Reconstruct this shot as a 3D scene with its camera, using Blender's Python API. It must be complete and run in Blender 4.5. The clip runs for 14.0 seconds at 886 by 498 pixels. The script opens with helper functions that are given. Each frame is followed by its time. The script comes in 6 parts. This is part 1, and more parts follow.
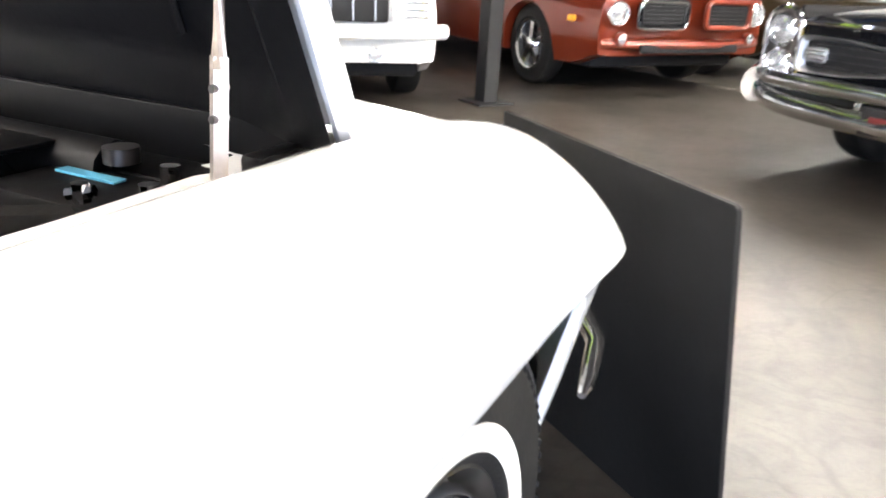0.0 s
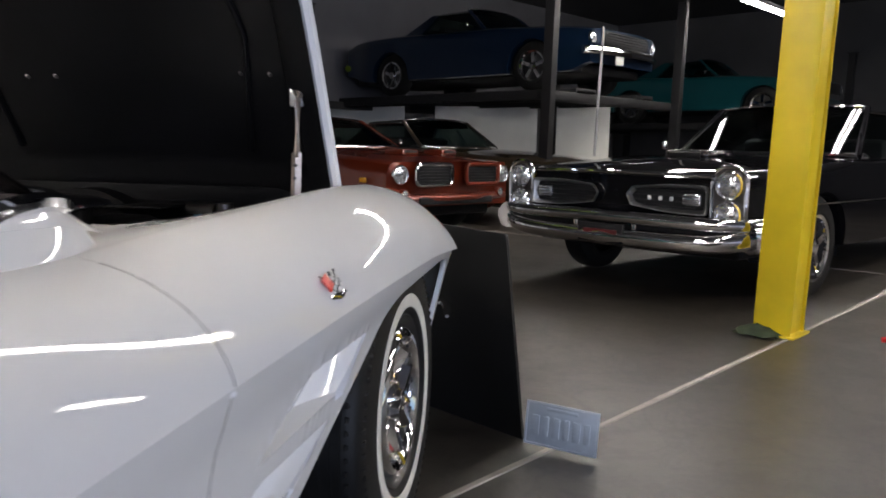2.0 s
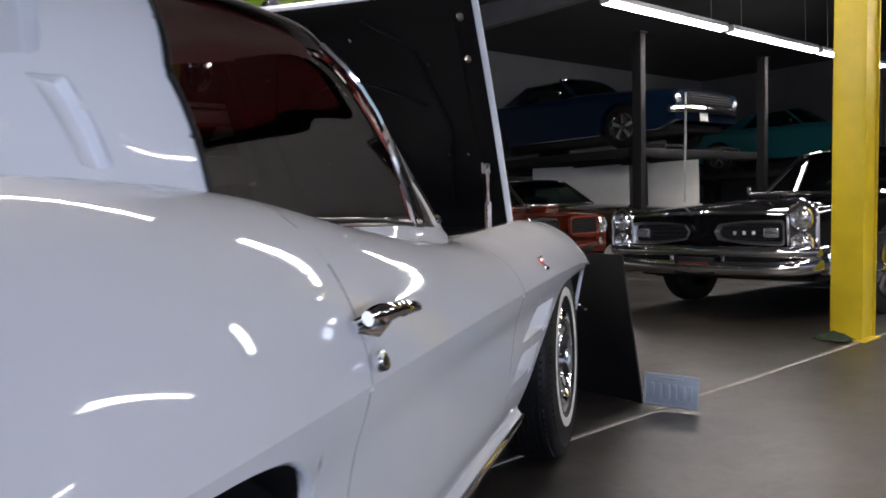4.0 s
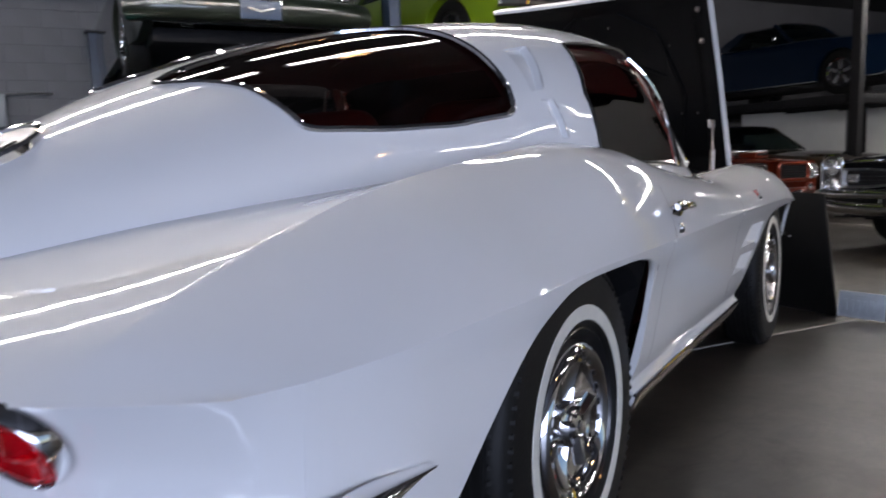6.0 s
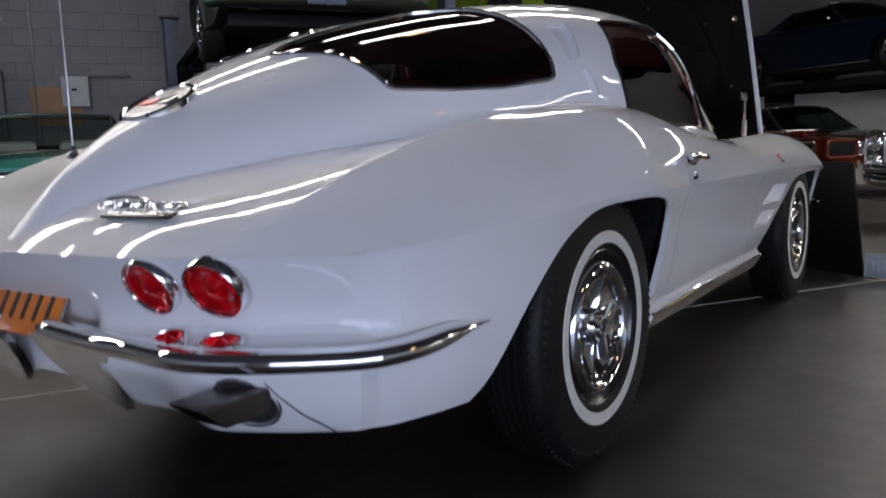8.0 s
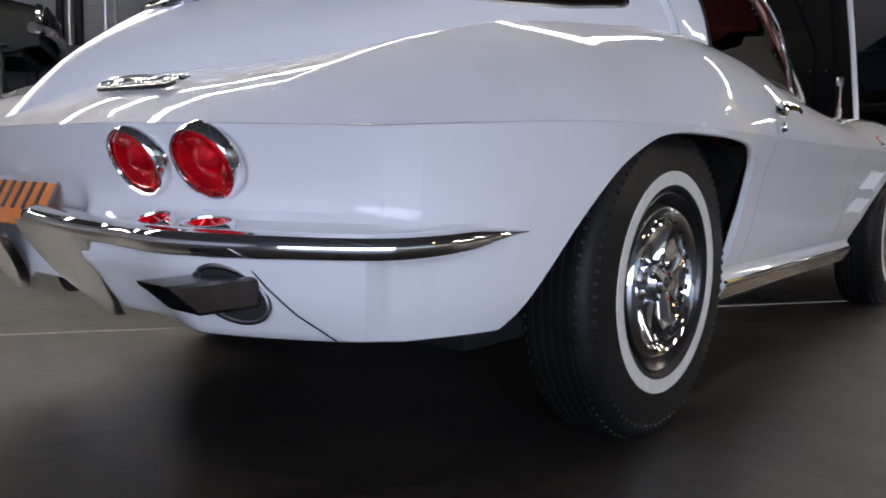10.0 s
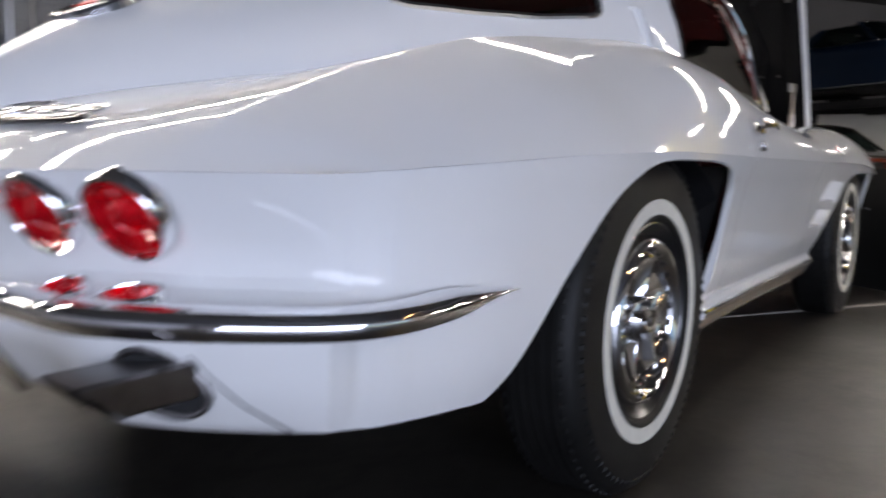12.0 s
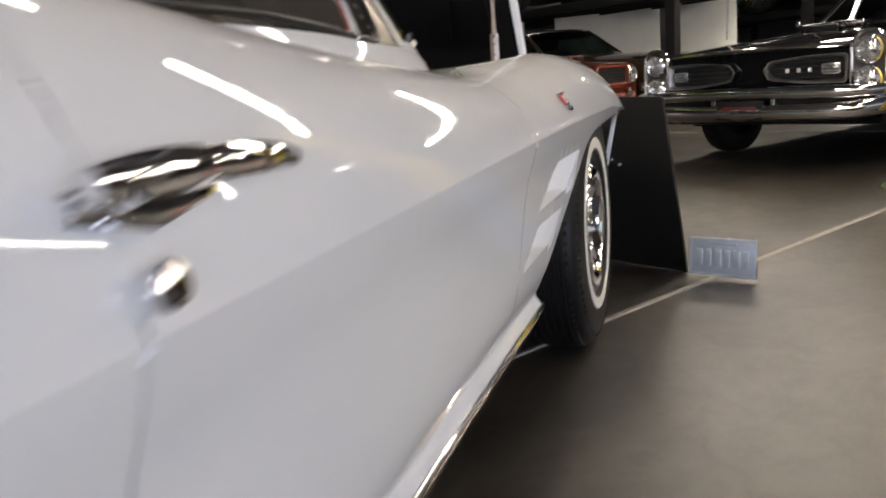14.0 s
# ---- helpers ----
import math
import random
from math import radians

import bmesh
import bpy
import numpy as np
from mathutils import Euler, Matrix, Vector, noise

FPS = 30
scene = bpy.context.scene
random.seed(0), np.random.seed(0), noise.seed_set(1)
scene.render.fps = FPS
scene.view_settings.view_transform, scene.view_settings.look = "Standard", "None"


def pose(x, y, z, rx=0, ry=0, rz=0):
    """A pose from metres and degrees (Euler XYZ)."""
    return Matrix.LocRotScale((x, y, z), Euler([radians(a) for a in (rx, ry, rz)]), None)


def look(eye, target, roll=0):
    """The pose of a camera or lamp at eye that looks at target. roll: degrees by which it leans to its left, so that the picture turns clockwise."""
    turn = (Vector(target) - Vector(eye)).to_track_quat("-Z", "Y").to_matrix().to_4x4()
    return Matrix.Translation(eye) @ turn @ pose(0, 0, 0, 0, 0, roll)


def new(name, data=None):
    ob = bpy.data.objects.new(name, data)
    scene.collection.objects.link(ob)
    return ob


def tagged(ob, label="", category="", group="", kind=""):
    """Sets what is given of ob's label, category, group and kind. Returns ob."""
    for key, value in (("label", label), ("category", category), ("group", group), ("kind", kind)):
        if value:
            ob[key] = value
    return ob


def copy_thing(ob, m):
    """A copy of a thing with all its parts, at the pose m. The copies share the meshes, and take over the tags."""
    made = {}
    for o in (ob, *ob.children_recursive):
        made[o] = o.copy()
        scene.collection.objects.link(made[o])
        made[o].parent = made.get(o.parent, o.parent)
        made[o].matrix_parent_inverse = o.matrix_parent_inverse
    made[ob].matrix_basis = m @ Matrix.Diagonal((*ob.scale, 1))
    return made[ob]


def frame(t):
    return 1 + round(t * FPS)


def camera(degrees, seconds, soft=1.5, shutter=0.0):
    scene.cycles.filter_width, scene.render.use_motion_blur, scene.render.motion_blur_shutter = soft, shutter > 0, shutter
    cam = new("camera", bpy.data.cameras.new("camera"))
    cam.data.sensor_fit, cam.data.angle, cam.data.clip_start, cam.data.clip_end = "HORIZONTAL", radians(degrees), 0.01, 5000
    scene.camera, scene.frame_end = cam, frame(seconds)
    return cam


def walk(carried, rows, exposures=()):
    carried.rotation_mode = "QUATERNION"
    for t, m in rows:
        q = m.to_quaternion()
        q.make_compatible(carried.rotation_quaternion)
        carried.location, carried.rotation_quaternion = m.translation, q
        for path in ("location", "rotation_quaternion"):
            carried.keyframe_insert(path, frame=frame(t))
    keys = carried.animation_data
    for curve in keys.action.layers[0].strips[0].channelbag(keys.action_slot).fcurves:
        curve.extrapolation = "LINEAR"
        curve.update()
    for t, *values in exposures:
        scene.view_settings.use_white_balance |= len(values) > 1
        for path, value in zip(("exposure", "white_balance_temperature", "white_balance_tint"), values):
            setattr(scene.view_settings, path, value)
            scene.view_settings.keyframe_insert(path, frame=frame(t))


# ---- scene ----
cam = camera(58.90, 14.0, soft=1.7, shutter=0.5)
PATH = [
    (0, 1.0690, -0.5345, 1.0170, 26.46, -20.55, 2.75),
    (0.2, 1.0900, -0.6060, 1.0020, 24.85, -18.45, 2.80),
    (0.4, 1.0946, -0.7116, 0.9967, 23.28, -15.76, 1.94),
    (0.6, 1.1216, -0.8554, 0.9901, 22.39, -13.23, -0.57),
    (0.8, 1.1456, -0.9775, 0.9858, 21.06, -11.63, 0.47),
    (1, 1.1893, -1.1252, 0.9578, 20.95, -9.85, 0.89),
    (1.2, 1.2212, -1.2467, 0.9393, 21.28, -9.53, 1.53),
    (1.5, 1.2451, -1.4568, 0.9334, 18.18, -10.11, 1.73),
    (2, 1.2126, -1.7319, 0.9339, 10.6, -7.43, 1),
    (2.4, 1.1651, -1.9216, 0.9029, 11.28, -9.6, -0.65),
    (2.7, 1.1713, -2.0622, 0.8745, 14.91, -7.15, -2.75),
    (4.8, 1.2929, -3.2977, 0.8879, 19.85, -2.45, -1.93),
    (5, 1.3109, -3.4026, 0.8809, 21.89, -3.22, -1.68),
    (5.5, 1.3259, -3.7238, 0.8733, 26.23, -4.07, -1.81),
    (6, 1.3853, -3.9481, 0.8885, 31.27, -6.15, -1.97),
    (6.5, 1.5466, -4.0678, 0.8893, 36.94, -6.39, -1.91),
    (7, 1.6359, -4.1814, 0.8652, 39.59, -6.56, 0.07),
    (7.5, 1.6296, -4.2845, 0.8813, 36.51, -7.37, -0.94),
    (8, 1.6067, -4.3256, 0.81, 35.03, -7.16, -1.96),
    (8.2, 1.5948, -4.3007, 0.739, 36.08, -5.44, -1.51),
    (10.3, 1.5112, -4.1285, 0.5923, 41.44, -6.33, 2.19),
    (10.5, 1.4888, -4.1377, 0.5908, 43.4, -6.16, 2.38),
    (11, 1.4523, -4.158, 0.5835, 46.42, -5.9, 2.07),
    (11.5, 1.4413, -4.1579, 0.5946, 46.07, -6.34, 2.89),
    (12, 1.3711, -4.009, 0.6597, 35.42, -6.25, 0.79),
    (12.5, 1.2701, -3.5843, 0.621, 29.26, -4.83, -4.88),
    (13, 1.253, -3.1923, 0.7037, 23.94, -9.67, -1.57),
    (13.5, 1.1825, -2.7402, 0.7318, 21.88, -11.82, -3.48),
    (14, 1.1384, -2.2856, 0.7985, 19.8, -12.25, -5.2),
]
def eye_pose(x, y, z, yaw, pitch, roll):
    return pose(x, y, z, 0, 0, yaw) @ pose(0, 0, 0, 90 + pitch) @ pose(0, 0, 0, 0, 0, roll)


EXPOSURES = [(0.0, 2.80, 6500, 11), (0.2, 2.30, 6500, 11), (0.4, 1.54, 6500, 11), (0.5, 1.24, 6500, 11), (0.6, 1.04, 6500, 11), (0.8, .74, 6500, 11), (1.0, .60, 6500, 11), (1.2, .60, 6500, 11), (1.5, .63, 6500, 13), (2.0, .52, 6450, 13), (2.7, .42, 6400, 14), (5.0, .32, 6300, 15), (6.2, .18, 6300, 15), (7.5, -.22, 6350, 15), (8.2, -.14, 6350, 15), (10.3, .36, 6600, 14), (11.5, .48, 6700, 14), (12.4, .46, 6850, 13), (13.2, .58, 7150, 13), (14, .80, 7300, 13)]
walk(cam, [(r[0], eye_pose(*r[1:])) for r in PATH], EXPOSURES)

# the building's grid is turned against the white coupe
HALL = -32.0
E1 = Vector((math.sin(radians(32)), math.cos(radians(32)), 0))
E2 = Vector((math.cos(radians(32)), -math.sin(radians(32)), 0))


def hall(a, b, z=0.0):
    """A place in the hall: a metres along it, b metres across."""
    return E1 * a + E2 * b + Vector((0, 0, z))


def hall_pose(a, b, z=0.0, rz=0.0):
    p = hall(a, b, z)
    return pose(p.x, p.y, p.z, 0, 0, HALL + rz)


world = bpy.data.worlds.new("sky")
scene.world = world
world.use_nodes = True
wn = world.node_tree.nodes
sky = wn.new("ShaderNodeTexSky")
sky.sky_type, sky.sun_disc = "NISHITA", False
sky.sun_elevation, sky.sun_rotation = radians(40), radians(200)
wn["Background"].inputs["Strength"].default_value = 0.10
world.node_tree.links.new(sky.outputs[0], wn["Background"].inputs["Color"])

# daylight through the open roller door
door_light = bpy.data.lights.new("roller_door_daylight", "AREA")
door_light.shape, door_light.size, door_light.size_y = "RECTANGLE", 8.6, 2.6
door_light.energy, door_light.color = 350, (.64, .74, 1.0)
ob = new("roller_door_daylight", door_light)
ob.matrix_world = look(hall(-4.8, 9.35, 1.34), hall(-4.8, 0, 1.2))


# ---------------------------------------------------------------- materials
def material(name, colour, rough=.5, metal=0.0, coat=0.0, vary=.12, scale=6.0, bump=0.0, bump_scale=60.0, emit=None, power=0.0, rough_vary=.08):
    m = bpy.data.materials.new(name)
    m.use_nodes = True
    n, l = m.node_tree.nodes, m.node_tree.links
    b = n["Principled BSDF"]
    b.inputs["Roughness"].default_value, b.inputs["Metallic"].default_value = rough, metal
    b.inputs["Coat Weight"].default_value = coat
    b.inputs["Coat Roughness"].default_value = .03
    co = n.new("ShaderNodeTexCoord")
    if vary > 0:
        t = n.new("ShaderNodeTexNoise")
        t.inputs["Scale"].default_value, t.inputs["Detail"].default_value = scale, 5
        l.new(co.outputs["Object"], t.inputs["Vector"])
        r = n.new("ShaderNodeMapRange")
        r.inputs[1].default_value, r.inputs[2].default_value = .3, .7
        r.inputs[3].default_value, r.inputs[4].default_value = 1 - vary, 1 + vary
        l.new(t.outputs["Fac"], r.inputs[0])
        mx = n.new("ShaderNodeMix")
        mx.data_type, mx.blend_type = "RGBA", "MULTIPLY"
        mx.inputs["Factor"].default_value = 1
        mx.inputs[6].default_value = (*colour, 1)
        l.new(r.outputs[0], mx.inputs[7])
        l.new(mx.outputs[2], b.inputs["Base Color"])
        if rough_vary > 0 and rough > .12:
            q = n.new("ShaderNodeMapRange")
            q.inputs[3].default_value, q.inputs[4].default_value = max(rough - rough_vary, .02), rough + rough_vary
            l.new(t.outputs["Fac"], q.inputs[0])
            l.new(q.outputs[0], b.inputs["Roughness"])
    else:
        b.inputs["Base Color"].default_value = (*colour, 1)
    if bump > 0:
        t2 = n.new("ShaderNodeTexNoise")
        t2.inputs["Scale"].default_value, t2.inputs["Detail"].default_value = bump_scale, 6
        l.new(co.outputs["Object"], t2.inputs["Vector"])
        bp = n.new("ShaderNodeBump")
        bp.inputs["Strength"].default_value, bp.inputs["Distance"].default_value = bump, .004
        l.new(t2.outputs["Fac"], bp.inputs["Height"])
        l.new(bp.outputs[0], b.inputs["Normal"])
    if emit:
        b.inputs["Emission Color"].default_value = (*emit, 1)
        b.inputs["Emission Strength"].default_value = power
    return m


def glass_material(name, tint=(.8, .86, .84), amount=.75, most=.6):
    """Thin pane: a mirror-like coat over a tinted clear sheet."""
    m = bpy.data.materials.new(name)
    m.use_nodes = True
    n, l = m.node_tree.nodes, m.node_tree.links
    n.remove(n["Principled BSDF"])
    clear, gloss, mix = n.new("ShaderNodeBsdfTransparent"), n.new("ShaderNodeBsdfGlossy"), n.new("ShaderNodeMixShader")
    clear.inputs["Color"].default_value = (*[c * amount for c in tint], 1)
    gloss.inputs["Roughness"].default_value = .015
    lw, power, share = n.new("ShaderNodeLayerWeight"), n.new("ShaderNodeMath"), n.new("ShaderNodeMapRange")
    lw.inputs["Blend"].default_value = .5
    power.operation = "POWER"
    power.inputs[1].default_value = 5
    share.inputs[3].default_value, share.inputs[4].default_value = .05, most
    l.new(lw.outputs["Facing"], power.inputs[0])
    l.new(power.outputs[0], share.inputs[0])
    l.new(share.outputs[0], mix.inputs[0])
    l.new(clear.outputs[0], mix.inputs[1])
    l.new(gloss.outputs[0], mix.inputs[2])
    l.new(mix.outputs[0], n["Material Output"].inputs[0])
    return m


WHITE = material("white_paint", (.82, .82, .815), .55, coat=1.0, vary=.012, scale=2.5, rough_vary=0)
CHROME = material("chrome", (.82, .82, .83), .045, metal=1.0, vary=.03, scale=8, rough_vary=0)
STEEL = material("brushed_steel", (.45, .45, .46), .34, metal=1.0, vary=.12, scale=25)
# the sill's brown floor reflection is put into this warm metal tint
WARM_ALU = material("ribbed_aluminium", (.42, .37, .33), .22, metal=1.0, vary=.06, scale=10)
BLACK = material("black_paint", (.008, .008, .009), .30, coat=.6, vary=.2, scale=4)
MATT_BLACK = material("matt_black", (.008, .008, .009), .62, vary=.3, scale=9, bump=.15)
CARD_BLACK = material("black_board", (.006, .006, .006), .55, vary=.25, scale=7, bump=.1)
RUBBER = material("tyre_rubber", (.0065, .0063, .006), .55, vary=.3, scale=14, bump=.2, bump_scale=120)
WALL_WHITE = material("whitewall", (.74, .72, .64), .5, vary=.07, scale=30)
RED_LENS = material("red_lens", (1.0, .003, .015), .20, metal=.65, coat=.9, vary=.55, scale=24, bump=.3, bump_scale=55)
ORANGE = material("orange_plate", (.75, .20, .02), .4, vary=.12, scale=30)
DARK_RED = material("red_trim", (.085, .006, .006), .45, vary=.18, scale=12)
RED_LEATHER = material("red_leather", (.22, .012, .010), .4, vary=.15, scale=20, bump=.2)
RED = material("red_enamel", (.60, .015, .01), .3, vary=.05)
GLASS = glass_material("tinted_glass", (.62, .56, .56), .27)
SCREEN_GLASS = glass_material("windscreen_glass", (.62, .56, .56), .20, .16)
GALV = material("galvanised_prop", (.36, .31, .27), .42, metal=.7, vary=.2, scale=30)
DARK_STEEL = material("sooty_steel", (.16, .15, .15), .32, metal=1.0, vary=.25, scale=18)
UNDERHOOD = material("underhood_black", (.0022, .0022, .0026), .5, vary=.3, scale=5, bump=.1)
CAR_GLASS = glass_material("dim_car_glass", (.66, .80, .76), .42)
YELLOW = material("yellow_enamel", (.72, .52, .015), .38, vary=.10, scale=5, bump=.08, bump_scale=30)
STEEL_PAINT = material("lift_blue", (.025, .045, .085), .42, vary=.2, scale=8)
LIFT_BLACK = material("lift_black", (.006, .006, .007), .5, vary=.25, scale=8)
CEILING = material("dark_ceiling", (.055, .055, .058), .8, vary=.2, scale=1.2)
BEAM = material("grey_steelwork", (.16, .16, .17), .55, vary=.15, scale=3)
TUBE = material("fluorescent_tube", (.9, .9, .9), .4, vary=0, emit=(1.0, .95, .88), power=37.0)
LAMP_WARM = material("warm_bulb", (.9, .8, .6), .4, vary=0, emit=(1.0, .52, .20), power=30.0)
LAMP_COOL = material("cool_bulb", (.9, .9, .9), .4, vary=0, emit=(.95, .97, 1.0), power=30.0)
FIXTURE = material("white_fixture", (.7, .7, .68), .45, vary=.08)
HEADLAMP = material("headlamp_glass", (.75, .77, .80), .08, metal=.75, vary=.25, scale=45)
AMBER = material("amber_lens", (.75, .30, .01), .12, coat=.8, vary=.15, scale=40)
GREY_PLASTIC = material("grey_box", (.42, .45, .48), .5, vary=.08)
BARS = material("plate_bars", (.05, .03, .02), .5, vary=.1)
EMBOSS = material("embossed_plate", (.50, .55, .60), .38, metal=.3, vary=.08, scale=22, bump=.1)
WHITE_BOARD = material("white_board", (.66, .66, .62), .6, vary=.05, scale=3)
BROWN_PLY = material("plywood", (.30, .17, .08), .6, vary=.2, scale=8)
GREEN_CLOTH = material("dark_green_mat", (.03, .045, .02), .9, vary=.4, scale=20, bump=.6)


for m, v in ((WHITE, .12), (UNDERHOOD, .10), (CARD_BLACK, .25), (MATT_BLACK, .25), (RUBBER, .3)):
    m.node_tree.nodes["Principled BSDF"].inputs["Specular IOR Level"].default_value = v


def paint(name, colour, metallic=0.0):
    return material(name, colour, .28, metal=metallic, coat=1.0, vary=.05, scale=3, rough_vary=0)


def concrete():
    m = bpy.data.materials.new("stained_concrete")
    m.use_nodes = True
    n, l = m.node_tree.nodes, m.node_tree.links
    b = n["Principled BSDF"]
    co = n.new("ShaderNodeTexCoord")

    def noise_tex(scale, detail, rough=.6, distort=0.0):
        t = n.new("ShaderNodeTexNoise")
        t.inputs["Scale"].default_value, t.inputs["Detail"].default_value = scale, detail
        t.inputs["Roughness"].default_value, t.inputs["Distortion"].default_value = rough, distort
        l.new(co.outputs["Object"], t.inputs["Vector"])
        return t.outputs["Fac"]

    def ramp(fac, stops):
        r = n.new("ShaderNodeValToRGB")
        while len(r.color_ramp.elements) < len(stops):
            r.color_ramp.elements.new(.5)
        for e, (p, c) in zip(r.color_ramp.elements, stops):
            e.position, e.color = p, (*c, 1)
        l.new(fac, r.inputs[0])
        return r.outputs[0]

    def mult(a, c, f=1.0):
        mx = n.new("ShaderNodeMix")
        mx.data_type, mx.blend_type = "RGBA", "MULTIPLY"
        mx.inputs["Factor"].default_value = f
        l.new(a, mx.inputs[6])
        l.new(c, mx.inputs[7])
        return mx.outputs[2]
    base = ramp(noise_tex(.55, 4, .55, .4), [(.30, (.030, .025, .020)), (.5, (.043, .036, .029)), (.72, (.064, .054, .043))])
    blot = ramp(noise_tex(2.3, 7, .65, .8), [(.30, (.48, .47, .46)), (.46, (.92, .92, .92)), (.72, (1.2, 1.19, 1.16))])
    grain = ramp(noise_tex(75, 4), [(.3, (.86, .86, .86)), (.7, (1.07, 1.07, 1.07))])
    spots = ramp(noise_tex(9, 3, .4), [(.24, (.50, .48, .46)), (.31, (1, 1, 1))])
    v = n.new("ShaderNodeTexVoronoi")
    v.feature = "DISTANCE_TO_EDGE"
    v.inputs["Scale"].default_value = .55
    w = n.new("ShaderNodeTexNoise")
    w.inputs["Scale"].default_value, w.inputs["Detail"].default_value = 3.2, 6
    l.new(co.outputs["Object"], w.inputs["Vector"])
    mixv = n.new("ShaderNodeMix")
    mixv.data_type = "RGBA"
    mixv.inputs["Factor"].default_value = .28
    l.new(co.outputs["Object"], mixv.inputs[6])
    l.new(w.outputs["Color"], mixv.inputs[7])
    l.new(mixv.outputs[2], v.inputs["Vector"])
    cracks = ramp(v.outputs["Distance"], [(0.0, (.45, .43, .41)), (.010, (1, 1, 1))])
    veins = ramp(noise_tex(1.4, 6, .55, 1.6), [(.470, (1, 1, 1)), (.494, (.55, .53, .51)), (.506, (.55, .53, .51)), (.530, (1, 1, 1))])
    smear = ramp(noise_tex(5.5, 8, .7, 2.5), [(.36, (.66, .65, .63)), (.50, (1, 1, 1)), (.68, (1.16, 1.15, 1.12))])
    l.new(mult(mult(mult(mult(mult(mult(base, blot), grain), spots), cracks, .5), veins, .6), smear), b.inputs["Base Color"])
    rr = n.new("ShaderNodeMapRange")
    rr.inputs[3].default_value, rr.inputs[4].default_value = .30, .54
    b.inputs["Specular IOR Level"].default_value = .75
    l.new(noise_tex(1.7, 5), rr.inputs[0])
    l.new(rr.outputs[0], b.inputs["Roughness"])
    bp = n.new("ShaderNodeBump")
    bp.inputs["Strength"].default_value, bp.inputs["Distance"].default_value = .12, .003
    l.new(noise_tex(40, 8), bp.inputs["Height"])
    l.new(bp.outputs[0], b.inputs["Normal"])
    return m


CONCRETE = concrete()
BLOCK = material("painted_block", (.175, .18, .195), .7, vary=.07, scale=2.2, bump=.25, bump_scale=35)
# painted walls in two greys: shade, then some lamplight, put into the colour
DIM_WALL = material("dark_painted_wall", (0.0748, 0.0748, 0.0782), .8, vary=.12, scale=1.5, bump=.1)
LIT_WALL = material("grey_painted_wall", (.14, .14, .15), .8, vary=.10, scale=1.5, bump=.1)
PLASTER = material("painted_wall", (.50, .50, .52), .75, vary=.06, scale=1.5, bump=.1)
JOINT = material("joint_filler", (.31, .285, .25), .8, vary=.2, scale=15)


# ---------------------------------------------------------------- building tools
def mesh_of(name, verts, faces, mat, smooth_angle=35):
    me = bpy.data.meshes.new(name)
    me.from_pydata([tuple(map(float, v)) for v in verts], [], [tuple(map(int, f)) for f in faces])
    me.validate()
    me.polygons.foreach_set("use_smooth", [True] * len(me.polygons))
    me.update()
    me.set_sharp_from_angle(angle=radians(smooth_angle))
    if mat:
        me.materials.append(mat)
    return me


def part(name, bm, mat, parent, label="", m=None, angle=35):
    """Links a bmesh, or (verts, faces), as one mesh object under a thing or a part."""
    if isinstance(bm, tuple):
        me = mesh_of(name, bm[0], bm[1], mat, angle)
    else:
        me = bpy.data.meshes.new(name)
        bm.to_mesh(me)
        bm.free()
        me.polygons.foreach_set("use_smooth", [True] * len(me.polygons))
        me.set_sharp_from_angle(angle=radians(angle))
        me.materials.append(mat)
    ob = new(name, me)
    if parent:
        ob.parent = parent
    if m is not None:
        ob.matrix_basis = m
    if label:
        tagged(ob, label)
    return ob


def share(ob, parent, m):
    """Another object on the same mesh."""
    c = new(ob.name.split(".")[0], ob.data)
    c.parent, c.matrix_basis = parent, m
    if "label" in ob:
        c["label"] = ob["label"]
    return c


def box_bm(sx, sy, sz, bevel=0.0, seg=2, at=(0, 0, 0)):
    bm = bmesh.new()
    bmesh.ops.create_cube(bm, size=1, matrix=Matrix.Translation(at) @ Matrix.Diagonal((sx, sy, sz, 1)))
    if bevel > 0:
        bmesh.ops.bevel(bm, geom=bm.edges[:], offset=bevel, segments=seg, profile=.5, affect="EDGES")
    return bm


def cyl_bm(r, h, seg=24, r2=None, m=None, bevel=0.0):
    bm = bmesh.new()
    bmesh.ops.create_cone(bm, cap_ends=True, segments=seg, radius1=r, radius2=r if r2 is None else r2, depth=h)
    if bevel > 0:
        bmesh.ops.bevel(bm, geom=[e for e in bm.edges if len(e.link_faces) == 2 and any(len(f.verts) > 4 for f in e.link_faces)], offset=bevel, segments=2, profile=.5, affect="EDGES")
    if m is not None:
        bmesh.ops.transform(bm, matrix=m, verts=bm.verts)
    return bm


def join_bm(*bms):
    out = bms[0]
    for b in bms[1:]:
        me = bpy.data.meshes.new("scrap")
        b.to_mesh(me)
        b.free()
        out.from_mesh(me)
        bpy.data.meshes.remove(me)
    return out


def grid_vf(P, close_u=False, close_v=False):
    """Vertices and faces of a grid of points (n, m, 3)."""
    n, m = P.shape[:2]
    f = []
    for i in range(n if close_u else n - 1):
        for j in range(m if close_v else m - 1):
            f.append((i * m + j, i * m + (j + 1) % m, ((i + 1) % n) * m + (j + 1) % m, ((i + 1) % n) * m + j))
    return P.reshape(-1, 3), f


def lathe(profile, seg=48):
    """Turns (radius, height along x) pairs about the x axis."""
    a = np.linspace(0, 2 * np.pi, seg, endpoint=False)
    p = np.array(profile, float)
    P = np.stack([np.broadcast_to(p[:, 1:2], (len(p), seg)), p[:, :1] * np.cos(a), p[:, :1] * np.sin(a)], -1)
    return grid_vf(P, close_v=True)


